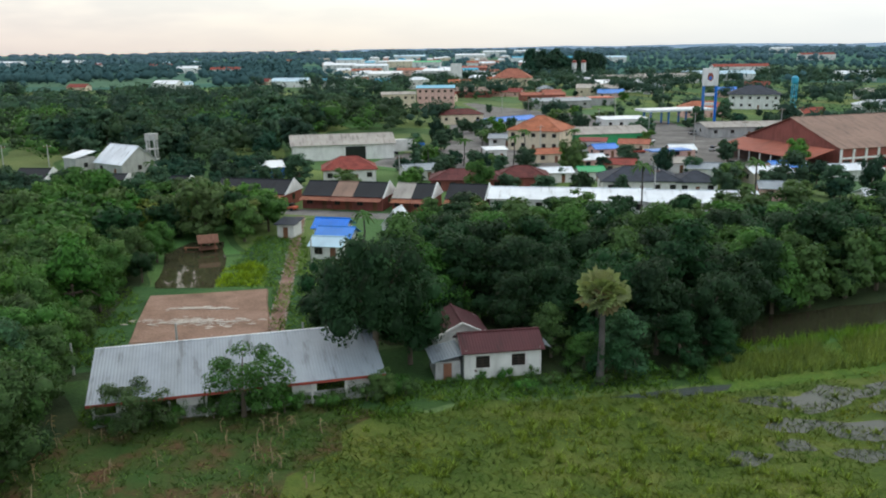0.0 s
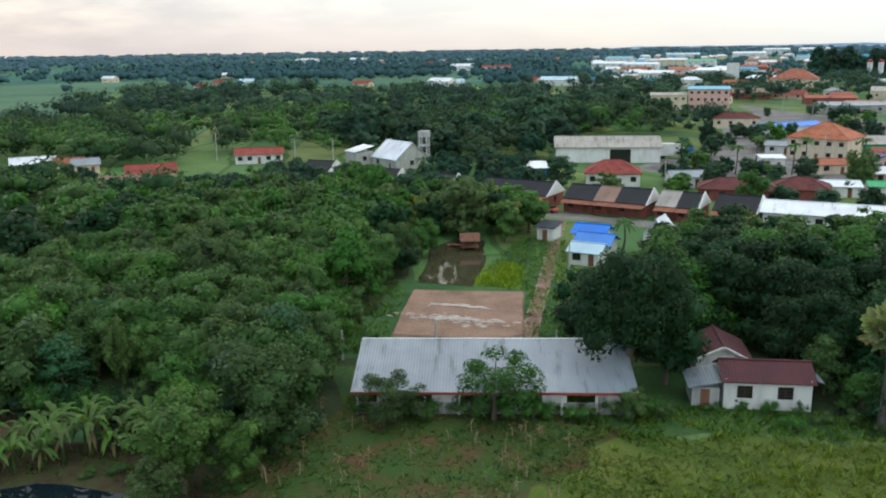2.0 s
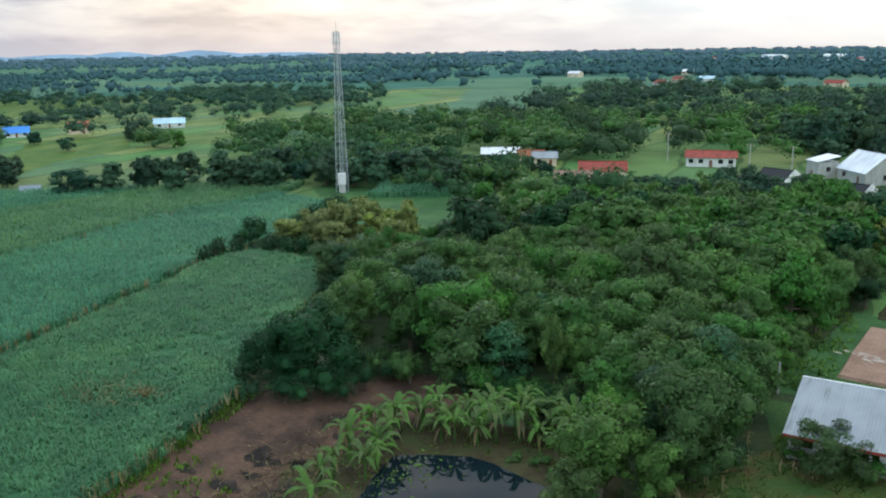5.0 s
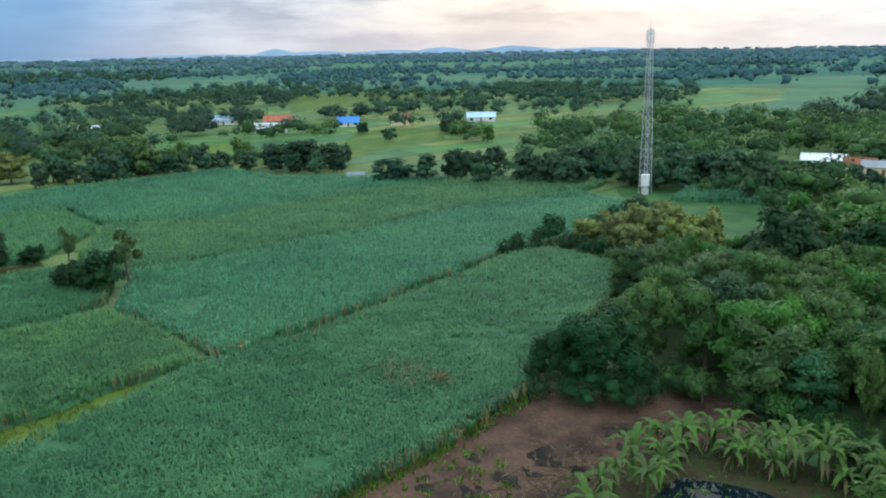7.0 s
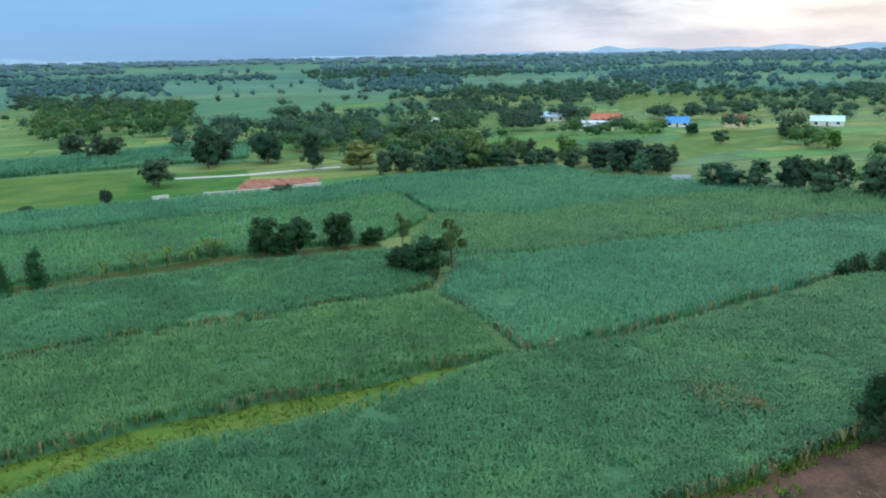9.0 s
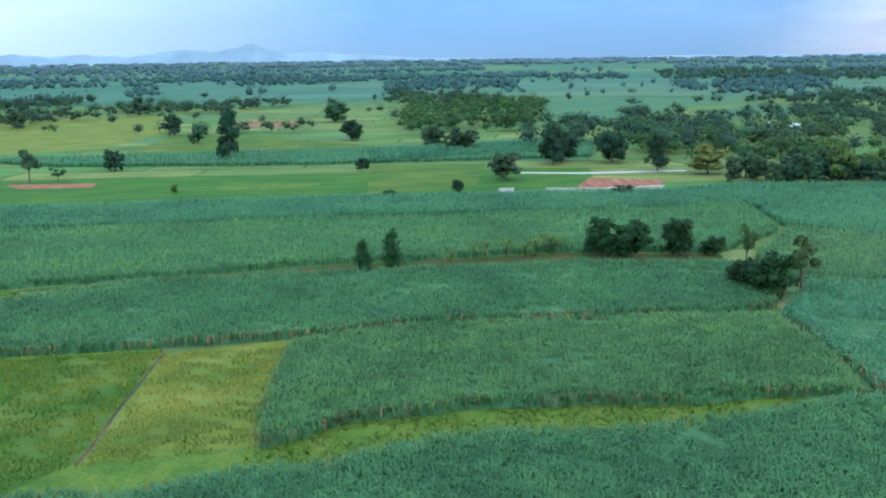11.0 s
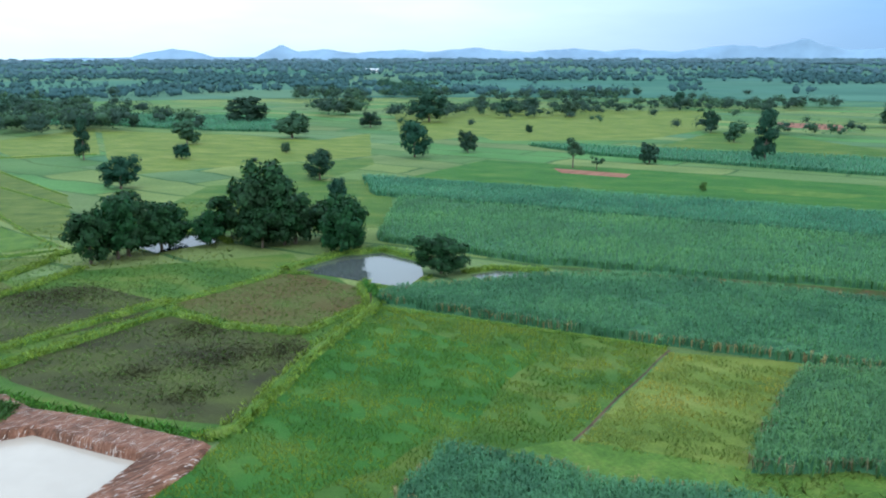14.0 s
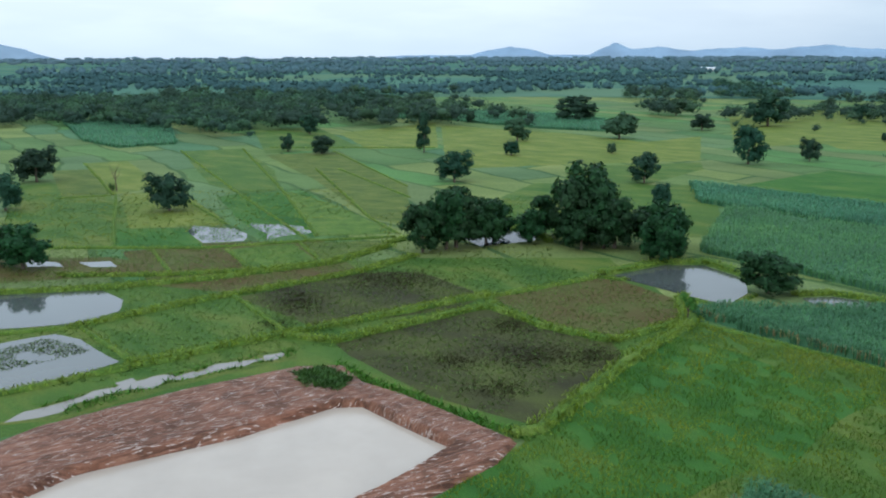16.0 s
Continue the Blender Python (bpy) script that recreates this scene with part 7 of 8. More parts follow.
for x, y, h in ((-128, 89, 8.5), (-128, 95.5, 9), (-129, 101.5, 9.2), (-120, 97, 8), (-112, 94, 8), (-134, 88, 6), (-121, 104, 8.5), (-133, 95, 7), (-124, 90, 7)):
    plant("yellow", x, y, h, 7.4, "mid", group="flowering row")
for x, y, h, w in ((-132.6, 71.2, 4.9, 6.0), (-140, 82, 4.2, 5), (-144, 86, 5, 5), (-138, 79, 3.5, 4.5), (-131, 80, 4, 5), (-126, 83, 4.2, 6), (-119, 86, 4.5, 6), (-134, 84, 3.5, 5), (-141, 92, 4, 6), (-146, 98, 4, 6), (-150, 106, 4.5, 6), (-156, 114, 4, 6)):
    plant("darkbush", x, y, h, w, "mid")
for i in range(14):
    plant("bush", -30 + 2.0 * i + (i * 37 % 5) * 0.3, 70.4 + 0.50 * i + (i * 53 % 7) * 0.25, 1.4 + (i * 29 % 5) * 0.25, 3.0, "near", group="shrubs along the shed")
for i in range(4):
    plant("bush", 1.0 + 2.6 * i, 80.6 + 0.25 * i + (i * 17 % 3) * 0.4, 0.9 + (i * 13 % 4) * 0.2, 1.8, "near", group="shrubs by the house")
for i in range(16):
    plant(("darkbush", "bush")[i % 2], -6 + 3.0 * i, (97.5 if i < 9 else 97 + (i - 8) * 3.2) + (i * 41 % 5) * 0.5, 2.8 + (i * 7 % 4) * 0.5, 5.0, "near", group="grove edge")
for i in range(9):
    plant("bush", 8 + 2.6 * i, 78.6 + 0.5 * i + (i * 7 % 3), 1.3, 2.4, "near", group="shrubs on the ditch")
for i in range(22):
    plant(("darkbush", "bush")[i % 2], -78 + 2.0 * i, (56.5 if i < 6 else 61.5) + (i * 29 % 7) * 0.5, 2.6 + (i * 11 % 4) * 0.4, 5.0, "near", group="undergrowth")
for x, y, h, w in ((-73, 48.5, 4, 8), (-77, 45.8, 3.4, 6), (-70, 53, 4, 6)):
    plant("darkbush", x, y, h, w, "close", group="undergrowth")
for i in range(10):
    plant("darkbush", -50 + 1.8 * i, 64 + (i * 31 % 5) * 0.5, 2.4, 4.0, "near", group="undergrowth")
for i in range(7):
    plant("bush", -48 + 2.2 * i, 53.6 + (i * 19 % 4) * 0.4, 0.8, 2.0, "near", group="pond shrubs")

# trees out in the fields: x, y, height, width
DARK = [(-87.5, -120.5, 8.0, 10.5), (-141.3, 3.1, 7.6, 8.5), (-144, -1, 5.5, 6), (-164.6, -13.5, 8.5, 7.0), (-160, -27, 8.0, 8), (-160, -21, 7.5, 8), (-167.4, -7.1, 4.2, 4.4), (-224.9, 82.2, 7.5, 12),
        (-122.3, -236.5, 9.9, 10), (-67.3, -253, 11.3, 12), (36.2, -168, 9.2, 11), (42, -172, 8, 9), (57.5, -284.9, 12.5, 13), (54.6, -234.3, 10.3, 9), (-35.3, -338.2, 7.5, 10.8), (-22.8, -349.5, 7.9, 6.5),
        (-37.2, -420, 10.8, 10.6), (-178, -269, 14.5, 13.5), (-203.2, -269.7, 9.8, 7.8), (-230, -392, 9, 13)]
DARK += [(-38.5, -163.5, 10.5, 10), (14.1, -224, 11.0, 11.5), (-70, -158, 9, 9), (-76, -170, 12, 11), (-84.5, -150, 9.5, 9), (-62, -166, 8, 8), (-90, -158, 8, 8)]
DARK += [(-43.6, -164.5, 14, 11), (-52.8, -167.6, 10.5, 10), (-70.1, -163.3, 15, 11), (-74.7, -157.8, 12, 11), (-80.5, -143.6, 10.5, 9)]
for x, y, h, w in DARK:
    plant("mango", x, y, h, w, "mid", group="field trees")
TALL = [(-73.5, -165, 17.6, 15), (-46, -166, 12.8, 14), (-77, -157.5, 11, 12), (-81.5, -146, 12, 10.5), (-66.3, -171.5, 9.2, 8.5), (-84, -158, 9, 8), (-56, -173, 9, 10), (-267.6, -182, 19, 12),
        (-300, -67, 10.8, 13), (-300.6, -49.2, 11.6, 14), (-74.7, -331.9, 16, 8), (-275, -404, 17.5, 22), (-105, -191.7, 7.8, 5.8), (-283, -31.6, 11.9, 9.4)]
for i, (x, y, h, w) in enumerate(TALL):
    plant(("mango", "shade", "mango")[i % 3], x, y, h, w, "mid", group="field trees")
for x, y, h, w in ((-140.6, -61, 6.3, 4.6), (-136.5, -64.6, 5.4, 3.8)):
    plant("column", x, y, h, w, "mid", group="clipped trees")
for x, y, h, w in ((-143.5, 7.5, 9.0, 7.5), (-204.7, -212, 10, 9), (-207.6, -203.6, 4.7, 5.5), (-157, -1, 8, 4.4), (-67.1, -109.8, 4.3, 3.2)):
    plant("thin", x, y, h, w, "mid", group="field trees")
SCATTERED = [(-347.6, -425, 9.6, 11), (-363.8, -385, 10.7, 11), (-349.4, -269.7, 11.4, 9.5), (-319.6, -234, 9, 9), (-235, -205.6, 8, 8), (-444, -232, 12.6, 18), (-348, -172.7, 9.8, 11), (-328, -125, 10.4, 12.5),
             (-258, -123.7, 4.6, 5), (-251.5, -72.6, 8.4, 11), (-276, -319, 4.8, 4), (-382, -499, 9, 12), (-384, -444, 9, 13), (-266, -486, 11.4, 15), (-486, -405, 12, 10),
             (-123.8, -364, 10.7, 12), (-105, -314, 6.5, 7.4), (-144.7, -309.6, 4.4, 5), (-130.5, -468, 7, 6.4), (-172.5, -364, 12.7, 17), (-190, -460, 15.5, 24), (10, -486, 7.3, 7)]
for i, (x, y, h, w) in enumerate(SCATTERED):
    plant(("mango", "wild", "mango", "grey")[i % 4], x, y, h, w, "far", group="field trees")
WEST = [(-319.5, -110.8, 10, 13), (-289, -67, 14, 11), (-280, -16, 10, 12), (-290, 53, 9.5, 8), (-281, 62, 7.4, 11), (-266, 67.5, 9.6, 13), (-265, 76, 8.7, 11), (-274, 20.5, 12, 11), (-330, 119, 5.4, 7), (-365, 119, 6, 6.5),
        (-345, 151, 7, 7.4), (-305, 151, 7.4, 6.3), (-232.5, -34, 3, 6), (-227, -80, 3.4, 2.5), (-213, -94, 1.7, 3.7), (-200, -154, 3, 2.3), (-210.5, -92, 2.2, 3), (-221.8, -77, 4, 2.8)]
for i, (x, y, h, w) in enumerate(WEST):
    plant(("wild", "mango", "yellow" if i == 2 else "wild", "light")[i % 4], x, y, h, w, "far", group="field trees")

# tree lines and woods at middle distance: outline, spacing, smallest and largest height
LINES = [([(-200, 108), (-226, 110), (-222, 88), (-212, 88), (-196, 114), (-176, 140), (-150, 150), (-148, 168), (-190, 180), (-230, 150)], 8.5, 6, 10),
         ([(-268, 50), (-258, 58), (-246, 68), (-252, 80), (-270, 82), (-282, 60)], 7.5, 5, 8),
         ([(-276, 4), (-262, 2), (-272, 44), (-284, 46), (-296, 10)], 7.5, 5, 9),
         ([(-284, -8), (-262, -16), (-264, 2), (-290, 8)], 8, 5, 8),
         ([(-118, 150), (-100, 190), (-60, 184), (-60, 190), (-100, 198), (-126, 180)], 9, 4, 7),
         ([(-60, 186), (-46, 182), (-40, 196), (-56, 230), (-70, 228)], 8, 5, 8),
         ([(-56, 232), (-50, 200), (-40, 192), (-34, 200), (-42, 230), (-50, 240)], 8, 4, 6),
         ([(-14, 212), (0, 206), (10, 232), (4, 244), (-8, 238)], 8, 4, 6)]
LINES += [([(-204, 172), (-160, 164), (-132, 166), (-130, 184), (-168, 196), (-205, 196)], 8, 2.8, 4.6),          ([(-70, 246), (-46, 250), (-50, 330), (-40, 380), (-10, 400), (-30, 440), (-120, 420), (-150, 300), (-110, 250)], 11, 8, 13)]
for k, (outline, step, lo, hi) in enumerate(LINES):
    fill(outline, step, ["wild", "mango", "grey", "rain", "mango"], "far", lo, hi, 50 + k, 1.05, "wood trees")
for i, (x, y) in enumerate([(12, 235), (22, 226), (34, 224), (50, 232), (56, 216), (70, 206), (66, 196), (78, 190), (88, 200), (60, 180), (74, 178), (84, 182), (96, 190), (104, 184), (112, 196), (22, 186), (30, 182), (8, 184), (-22, 196), (-34, 204), (-10, 222), (80, 240),
                            (92, 222), (30, 300), (52, 320), (72, 318), (20, 320), (98, 330), (130, 345), (14, 300), (68, 372), (120, 370), (-2, 300), (8, 330), (45, 345)]):
    plant(("mango", "wild", "light", "rain")[i % 4], x, y, 5 + (i * 37 % 5), 6 + (i * 53 % 4), "mid" if y < 240 else "far", group="town trees")


for i in range(16):
    plant(("mango", "shade")[i % 2], 92 + (i * 37 % 11) * 7.5, 880 + (i * 53 % 7) * 14, 20 + (i * 29 % 5) * 2, 20, "far", group="town trees")
tg = np.random.default_rng(61)
for i in range(110):
    x, y = (tg.uniform(-10, 125), tg.uniform(180, 345)) if i < 64 else (tg.uniform(-60, 170), tg.uniform(350, 620))
    if (84 < x and 205 < y < 300) or (24 < x < 45 and 262 < y < 300):
        continue
    h = tg.uniform(3.0, 6.5)
    plant(("mango", "wild", "light", "rain", "grey")[i % 5], x, y, h, h * tg.uniform(0.9, 1.3), "far", group="town trees")


def bare_tree(x, y, h):
    """A dead tree: a leaning stem that forks into bare limbs."""
    rng = np.random.default_rng(19)
    ob = thing("dead_tree", "bare grey dead tree standing in the paddies", "tree", pose(x, y, 0))
    bm = bmesh.new()
    tube(bm, [(0, 0, -0.1), (0.1, 0, h * 0.35), (0.0, 0.1, h * 0.6)], [0.22, 0.17, 0.12])
    part("trunk", bm, M["bark"], ob)
    for k in range(7):
        a, up = k * 2.4, rng.uniform(0.3, 0.6)
        bm = bmesh.new()
        tube(bm, [(0.05, 0.05, h * up), (math.cos(a) * h * 0.12, math.sin(a) * h * 0.12, h * (up + 0.18)), (math.cos(a + 0.3) * h * 0.2, math.sin(a + 0.3) * h * 0.2, h * (up + 0.4))], [0.08, 0.05, 0.02], 5)
        part("limb", bm, M["bark"], ob)


bare_tree(31.2, -260.7, 8.5)
plant("bush", 32.4, -260.09999999999997, 2.6, 2.2, "mid")

# ---- palms and bananas ----
def frond(bm, base, a, length, lift, width, droop):
    """One strap leaf that arches out and hangs, folded along the middle."""
    d, s = Vector((math.cos(a), math.sin(a), 0)), Vector((-math.sin(a), math.cos(a), 0))
    last = None
    for k in range(6):
        u = k / 5
        c = Vector(base) + d * (length * u) + Vector((0, 0, lift * math.sin(u * 2.0) - droop * u * u))
        w = width * math.sin(math.pi * min(0.97, u * 0.9 + 0.08)) / 2
        row = [bm.verts.new(c - s * w + Vector((0, 0, -w * 0.35))), bm.verts.new(c), bm.verts.new(c + s * w + Vector((0, 0, -w * 0.35)))]
        if last:
            bm.faces.new((last[0], last[1], row[1], row[0]))
            bm.faces.new((last[1], last[2], row[2], row[1]))
        last = row


def banana(seed):
    rng = np.random.default_rng(seed)
    ob = thing("banana_plant", "banana plant with broad arching pale green leaves", "banana plant", group="banana plants")
    h = rng.uniform(1.6, 2.4)
    bm = bmesh.new()
    tube(bm, [(0, 0, 0), (0.05, 0, h)], [0.15, 0.10], 7)
    part("stem", bm, M["leaf_light"], ob)
    for i in range(11):
        bm = bmesh.new()
        frond(bm, (0.04, 0, h - 0.1), i * 2.4 + rng.uniform(-0.3, 0.3), rng.uniform(1.4, 2.4), rng.uniform(0.6, 1.9), rng.uniform(0.40, 0.58), rng.uniform(0.4, 1.6))
        part("leaf", bm, M["leaf_banana"], ob)
    for i in range(2):
        bm = bmesh.new()
        frond(bm, (0.04, 0, h - 0.3), rng.uniform(0, 6.28), 1.0, 0.1, 0.3, 1.5)
        part("dead_leaf", bm, M["leaf_dry"], ob, "withered brown leaf")
    return ob


BANANA = [(-55.9, 38.5), (-54.4, 42.0), (-57.0, 45.6), (-59.2, 49.5), (-58.3, 52.0), (-55.2, 51.6), (-58.4, 54.2), (-56.0, 56.1), (-52.6, 53.8), (-51.5, 55.1), (-50.1, 56.9), (-48.2, 57.2), (-49.0, 60.1), (-58.4, 43.4), (-61.0, 51.5), (-60.8, 47.8),
          (-52.2, 59.3), (-50.0, 61.2), (-47.0, 59.6), (-54.2, 57.8), (-53.6, 36.0), (-57.0, 40.6)]
BANANA += [(-57.6, 47.6), (-56.4, 53.6), (-53.4, 55.6), (-54.0, 52.2), (-59.8, 53.6), (-49.6, 58.6), (-51.2, 57.4), (-55.4, 44.2), (-47.4, 61.4), (-45.6, 59.0)]
made = [banana(100), banana(101), banana(102)]
for i, (x, y) in enumerate(BANANA):
    s = 0.9 + (i * 37 % 7) * 0.05
    m = pose(x, y, 0, 0, 0, i * 67) @ Matrix.Diagonal((s, s, s, 1))
    if i < 3:
        made[i].matrix_basis = m
    else:
        src = made[i % 3]
        keep = src.matrix_basis.copy()
        src.matrix_basis = Matrix.Identity(4)
        copy_thing(src, m)
        src.matrix_basis = keep
for i, (x, y) in enumerate([(-150.5, -46), (-153, -43), (-155, -40), (-157, -38.5), (-159.5, -36), (-162, -35.5), (-161, -38), (-148.5, -48), (-146, -52)]):
    src = made[i % 3]
    keep = src.matrix_basis.copy()
    src.matrix_basis = Matrix.Identity(4)
    copy_thing(src, pose(x, y, 0, 0, 0, i * 71) @ Matrix.Diagonal((1.1, 1.1, 1.1, 1)))
    src.matrix_basis = keep


def sugar_palm(x, y, h):
    ob = thing("sugar_palm", "sugar palm with a round head of stiff fan leaves", "palm", pose(x, y, 0))
    rng = np.random.default_rng(3)
    bm = bmesh.new()
    tube(bm, [(0, 0, 0), (0.1, 0.05, h * 0.5), (0.05, 0, h)], [0.42, 0.30, 0.26], 9)
    part("trunk", bm, M["palm_bark"], ob)
    for i in range(46):
        a, e = i * 2.39996, math.asin(1 - 1.55 * (i + 0.5) / 46)
        L = rng.uniform(1.2, 1.7)
        d = Vector((math.cos(a) * math.cos(e), math.sin(a) * math.cos(e), math.sin(e)))
        tip = Vector((0, 0, h)) + d * L
        s = d.cross(Vector((0, 0, 1))).normalized() if abs(d.z) < 0.98 else Vector((1, 0, 0))
        roll = rng.uniform(-1.0, 1.0)
        s, n = s * math.cos(roll) + s.cross(d) * math.sin(roll), s.cross(d) * math.cos(roll) - s * math.sin(roll)
        bm = bmesh.new()
        tube(bm, [Vector((0, 0, h)), tip], [0.05, 0.03], 4)
        part("stalk", bm, M["leaf_dry"], ob)
        bm = bmesh.new()
        hub = bm.verts.new(tip)
        rim = []
        for k in range(19):
            q = -1.9 + 3.8 * k / 18
            r = rng.uniform(1.15, 1.45) * (1.0 if k % 2 == 0 else 0.86)
            rim.append(bm.verts.new(tip + (d * math.cos(q) + s * math.sin(q)) * r + n * (0.12 * (k % 2) - 0.2 * r * abs(math.sin(q)))))
        for p, q in zip(rim, rim[1:]):
            bm.faces.new((hub, p, q))
        part("fan_leaf", bm, M["leaf_dry"] if e < -0.45 else M["leaf_palm"], ob, "withered fan leaf" if e < -0.45 else "")
    return ob


sugar_palm(15.4, 79.8, 9.4)


def coconut(x, y, h, seed):
    rng = np.random.default_rng(seed)
    ob = thing("coconut_palm", "coconut palm with drooping fronds", "palm", pose(x, y, 0), "coconut palms")
    bm = bmesh.new()
    tube(bm, [(0, 0, 0), (0.3, 0.1, h * 0.5), (0.2, 0, h)], [0.22, 0.16, 0.13], 6)
    part("trunk", bm, M["palm_bark"], ob)
    for i in range(13):
        bm = bmesh.new()
        frond(bm, (0.2, 0, h), i * 2.4, rng.uniform(2.2, 2.9), rng.uniform(0.5, 1.7), 0.8, rng.uniform(1.0, 2.4))
        part("frond", bm, M["leaf_green"], ob)


for i, (x, y, h) in enumerate(((-13.5, 142, 5), (12, 262, 7), (-4, 232, 6), (6, 238, 7), (20, 240, 7.5), (-72, 212, 5), (-55, 218, 4.5), (25, 262, 7), (-20, 400, 8), (40, 262, 7), (-8, 262, 5), (36, 154, 11), (58, 158, 11))):
    coconut(x, y, h, 200 + i)

# dried maize in the garden
def maize(x, y, seed):
    rng = np.random.default_rng(seed)
    ob = thing("maize_stalk", "withered maize stalk in the garden", "maize", pose(x, y, 0, 0, 0, seed * 77), "maize stalks")
    bm = bmesh.new()
    h = rng.uniform(0.8, 1.7)
    tube(bm, [(0, 0, 0), (rng.normal(0, 0.1), 0, h * 0.6), (rng.normal(0, 0.25), rng.normal(0, 0.2), h)], [0.05, 0.04, 0.02], 5)
    part("stalk", bm, M["dry_stalk"], ob)
    for i in range(4):
        bm = bmesh.new()
        frond(bm, (0, 0, h * (0.35 + 0.15 * i)), i * 2.6 + rng.uniform(0, 1), 0.6, 0.3, 0.14, 0.5)
        part("leaf", bm, M["leaf_dry"] if seed % 3 else M["leaf_light"], ob)


gr = np.random.default_rng(77)
for i in range(52):
    u, v = gr.uniform(0, 1), gr.uniform(0, 1)
    maize(-35 + 25 * u + gr.normal(0, 0.3), 56 + 15 * v + 4 * u * v, i)

# ---- grass and weeds ----
gr = np.random.default_rng(11)


def grass(name, outline, step, height, width, count, mat, label, z=0.03, lean=0.4):
    global RNG
    RNG = gr
    pts = scatter(outline, step, 0.55 if name == "rice_plants" else 1.2, 15)
    pts = pts[inside(pts, outline)]
    keep = np.array([noise.noise(Vector((x * 0.22, y * 0.22, 4))) > -0.35 for x, y in pts])
    if name == "rice_plants":
        keep = np.array([noise.noise(Vector((x * 0.55, y * 0.3, 4))) > -0.22 for x, y in pts])
    if name != "pool_weed":
        for pool in POOLS:
            keep &= ~inside(pts, pool)
    stuff(name, [spikes(pts[keep], z, height, width, count, gr, lean)], mat, label, "grass")


grass("rice_plants", [(-68, -109), (-89.3, -70.5), (-60.5, -57.8), (-51, -60), (-30, -48), (-10, -56), (-19, -68), (-33, -79), (-50, -94)], 0.36, 0.34, 0.07, 3, "leaf_rice", "rice plants standing close together")
grass("rice_plants", [(-88.6, -69.6), (-59.8, -56.8), (-68.8, -43.6), (-86, -51.5), (-96, -56)], 0.36, 0.34, 0.07, 3, "leaf_ripe", "yellowing rice plants")
grass("meadow_grass", [(-13, 71), (-5, 73.5), (11.6, 78), (27, 77.5), (50, 84), (45, 50), (-18, 51)], 0.40, 0.24, 0.07, 3, "leaf_rice", "rough meadow grass", 0.03, 1.6)
grass("garden_weeds", [(-33, 72), (-12, 77), (-3, 73), (-1, 52), (-38, 50), (-36, 58)], 0.5, 0.22, 0.09, 3, "leaf_grass", "weeds between the maize", 0.03, 1.5)
tus = np.random.default_rng(33)
clumps = []
for k in range(620):
    x, y = tus.uniform(-6, 46), tus.uniform(52, 77)
    if x > 27 and y > 62 and k % 4:
        continue
    if noise.noise(Vector((x * 0.12, y * 0.12, 6))) < -0.12:
        continue
    x += 0.9 * math.sin(y * 1.6)
    c = np.array([(x, y)]) + tus.normal(0, 0.16, (9, 2))
    clumps.append(spikes(c, 0.03, tus.uniform(0.35, 0.75), 0.11, 3, tus, 0.55))
stuff("meadow_tussocks", clumps, "leaf_reed", "pale yellowish green tussocks of coarse grass", "grass")
field("reed_bed", [(26, 77.2), (28, 86), (50, 93), (72, 101), (72, 88), (50, 83)], 0.0435, "bright", "bright yellow-green reed bed at the water", "grass", 1.2)
field("bank_turf", [(-32, 117), (-33.5, 126), (-30, 132), (-26.5, 128), (-25.6, 117.5)], 0.046, "bright", "bright yellow-green turf on the pond bank", "grass", 0.8)
grass("reeds", [(28, 80), (29, 86), (50, 93), (70, 100), (70, 92), (46, 84)], 0.36, 1.3, 0.13, 3, "leaf_reed", "tall bright green reeds at the water")
grass("reeds", [(30, 90.5), (36, 91), (56, 98.5), (78, 112), (80, 108), (56, 94), (34, 87)], 0.4, 1.0, 0.15, 3, "leaf_grass", "reeds along the flooded ditch")
grass("lush_grass", [(-33, 71.5), (-12, 75.5), (-8, 71), (12, 77), (27, 78.5), (26, 84), (-2, 81), (-14, 80), (-34, 75)], 0.42, 0.45, 0.12, 3, "leaf_grass", "long grass round the shed and house", 0.03, 1.0)
grass("bank_grass", [(-62, 48), (-59, 55), (-47, 59), (-37, 54), (-38, 51), (-49, 53.5), (-57, 49), (-53, 39), (-56, 37)], 0.9, 0.35, 0.12, 3, "leaf_grass", "grass on the pond bank")
grass("plot_grass", [(-45, 84), (-14, 92), (-18, 116), (-24.5, 150), (-33, 150), (-33, 130), (-31.5, 117), (-24, 116), (-20.5, 96), (-36, 91.5), (-41, 112), (-45, 118)], 0.6, 0.45, 0.15, 3, "leaf_grass", "rough grass round the plot and the lane", 0.03, 1.2)
grass("bank_reeds", [(-32, 117), (-33.5, 126), (-30, 131), (-27, 127), (-26, 117.5)], 0.5, 0.6, 0.22, 4, "leaf_reed", "bright yellow-green grass on the pond bank")
grass("bank_weed", [(-9, -100.5), (-12.6, -102), (-16, -97), (-14, -93.6), (-10, -96)], 0.3, 0.4, 0.26, 5, "leaf_lush", "lush green weeds on the red bank", 0.8, 1.3)
grass("bank_weed", [(-15, -105), (-19, -97.5), (-25, -89), (-32, -78), (-30, -77), (-22.6, -89), (-17, -97), (-14, -103)], 0.45, 0.4, 0.22, 4, "leaf_lush", "weeds at the foot of the red bank", 0.1, 1.1)
grass("clearing_weeds", [(-66, 20), (-72, 32.5), (-66, 36), (-56, 30), (-52, 22)], 1.0, 0.4, 0.2, 4, "leaf_grass", "weeds coming up on the burnt clearing")
grass("edge_grass", [(-64, 15), (-66, 20), (-72, 33), (-80, 46), (-77.5, 46.5), (-70, 33), (-63.5, 19)], 0.35, 0.5, 0.12, 4, "leaf_grass", "green weeds along the cane edge")
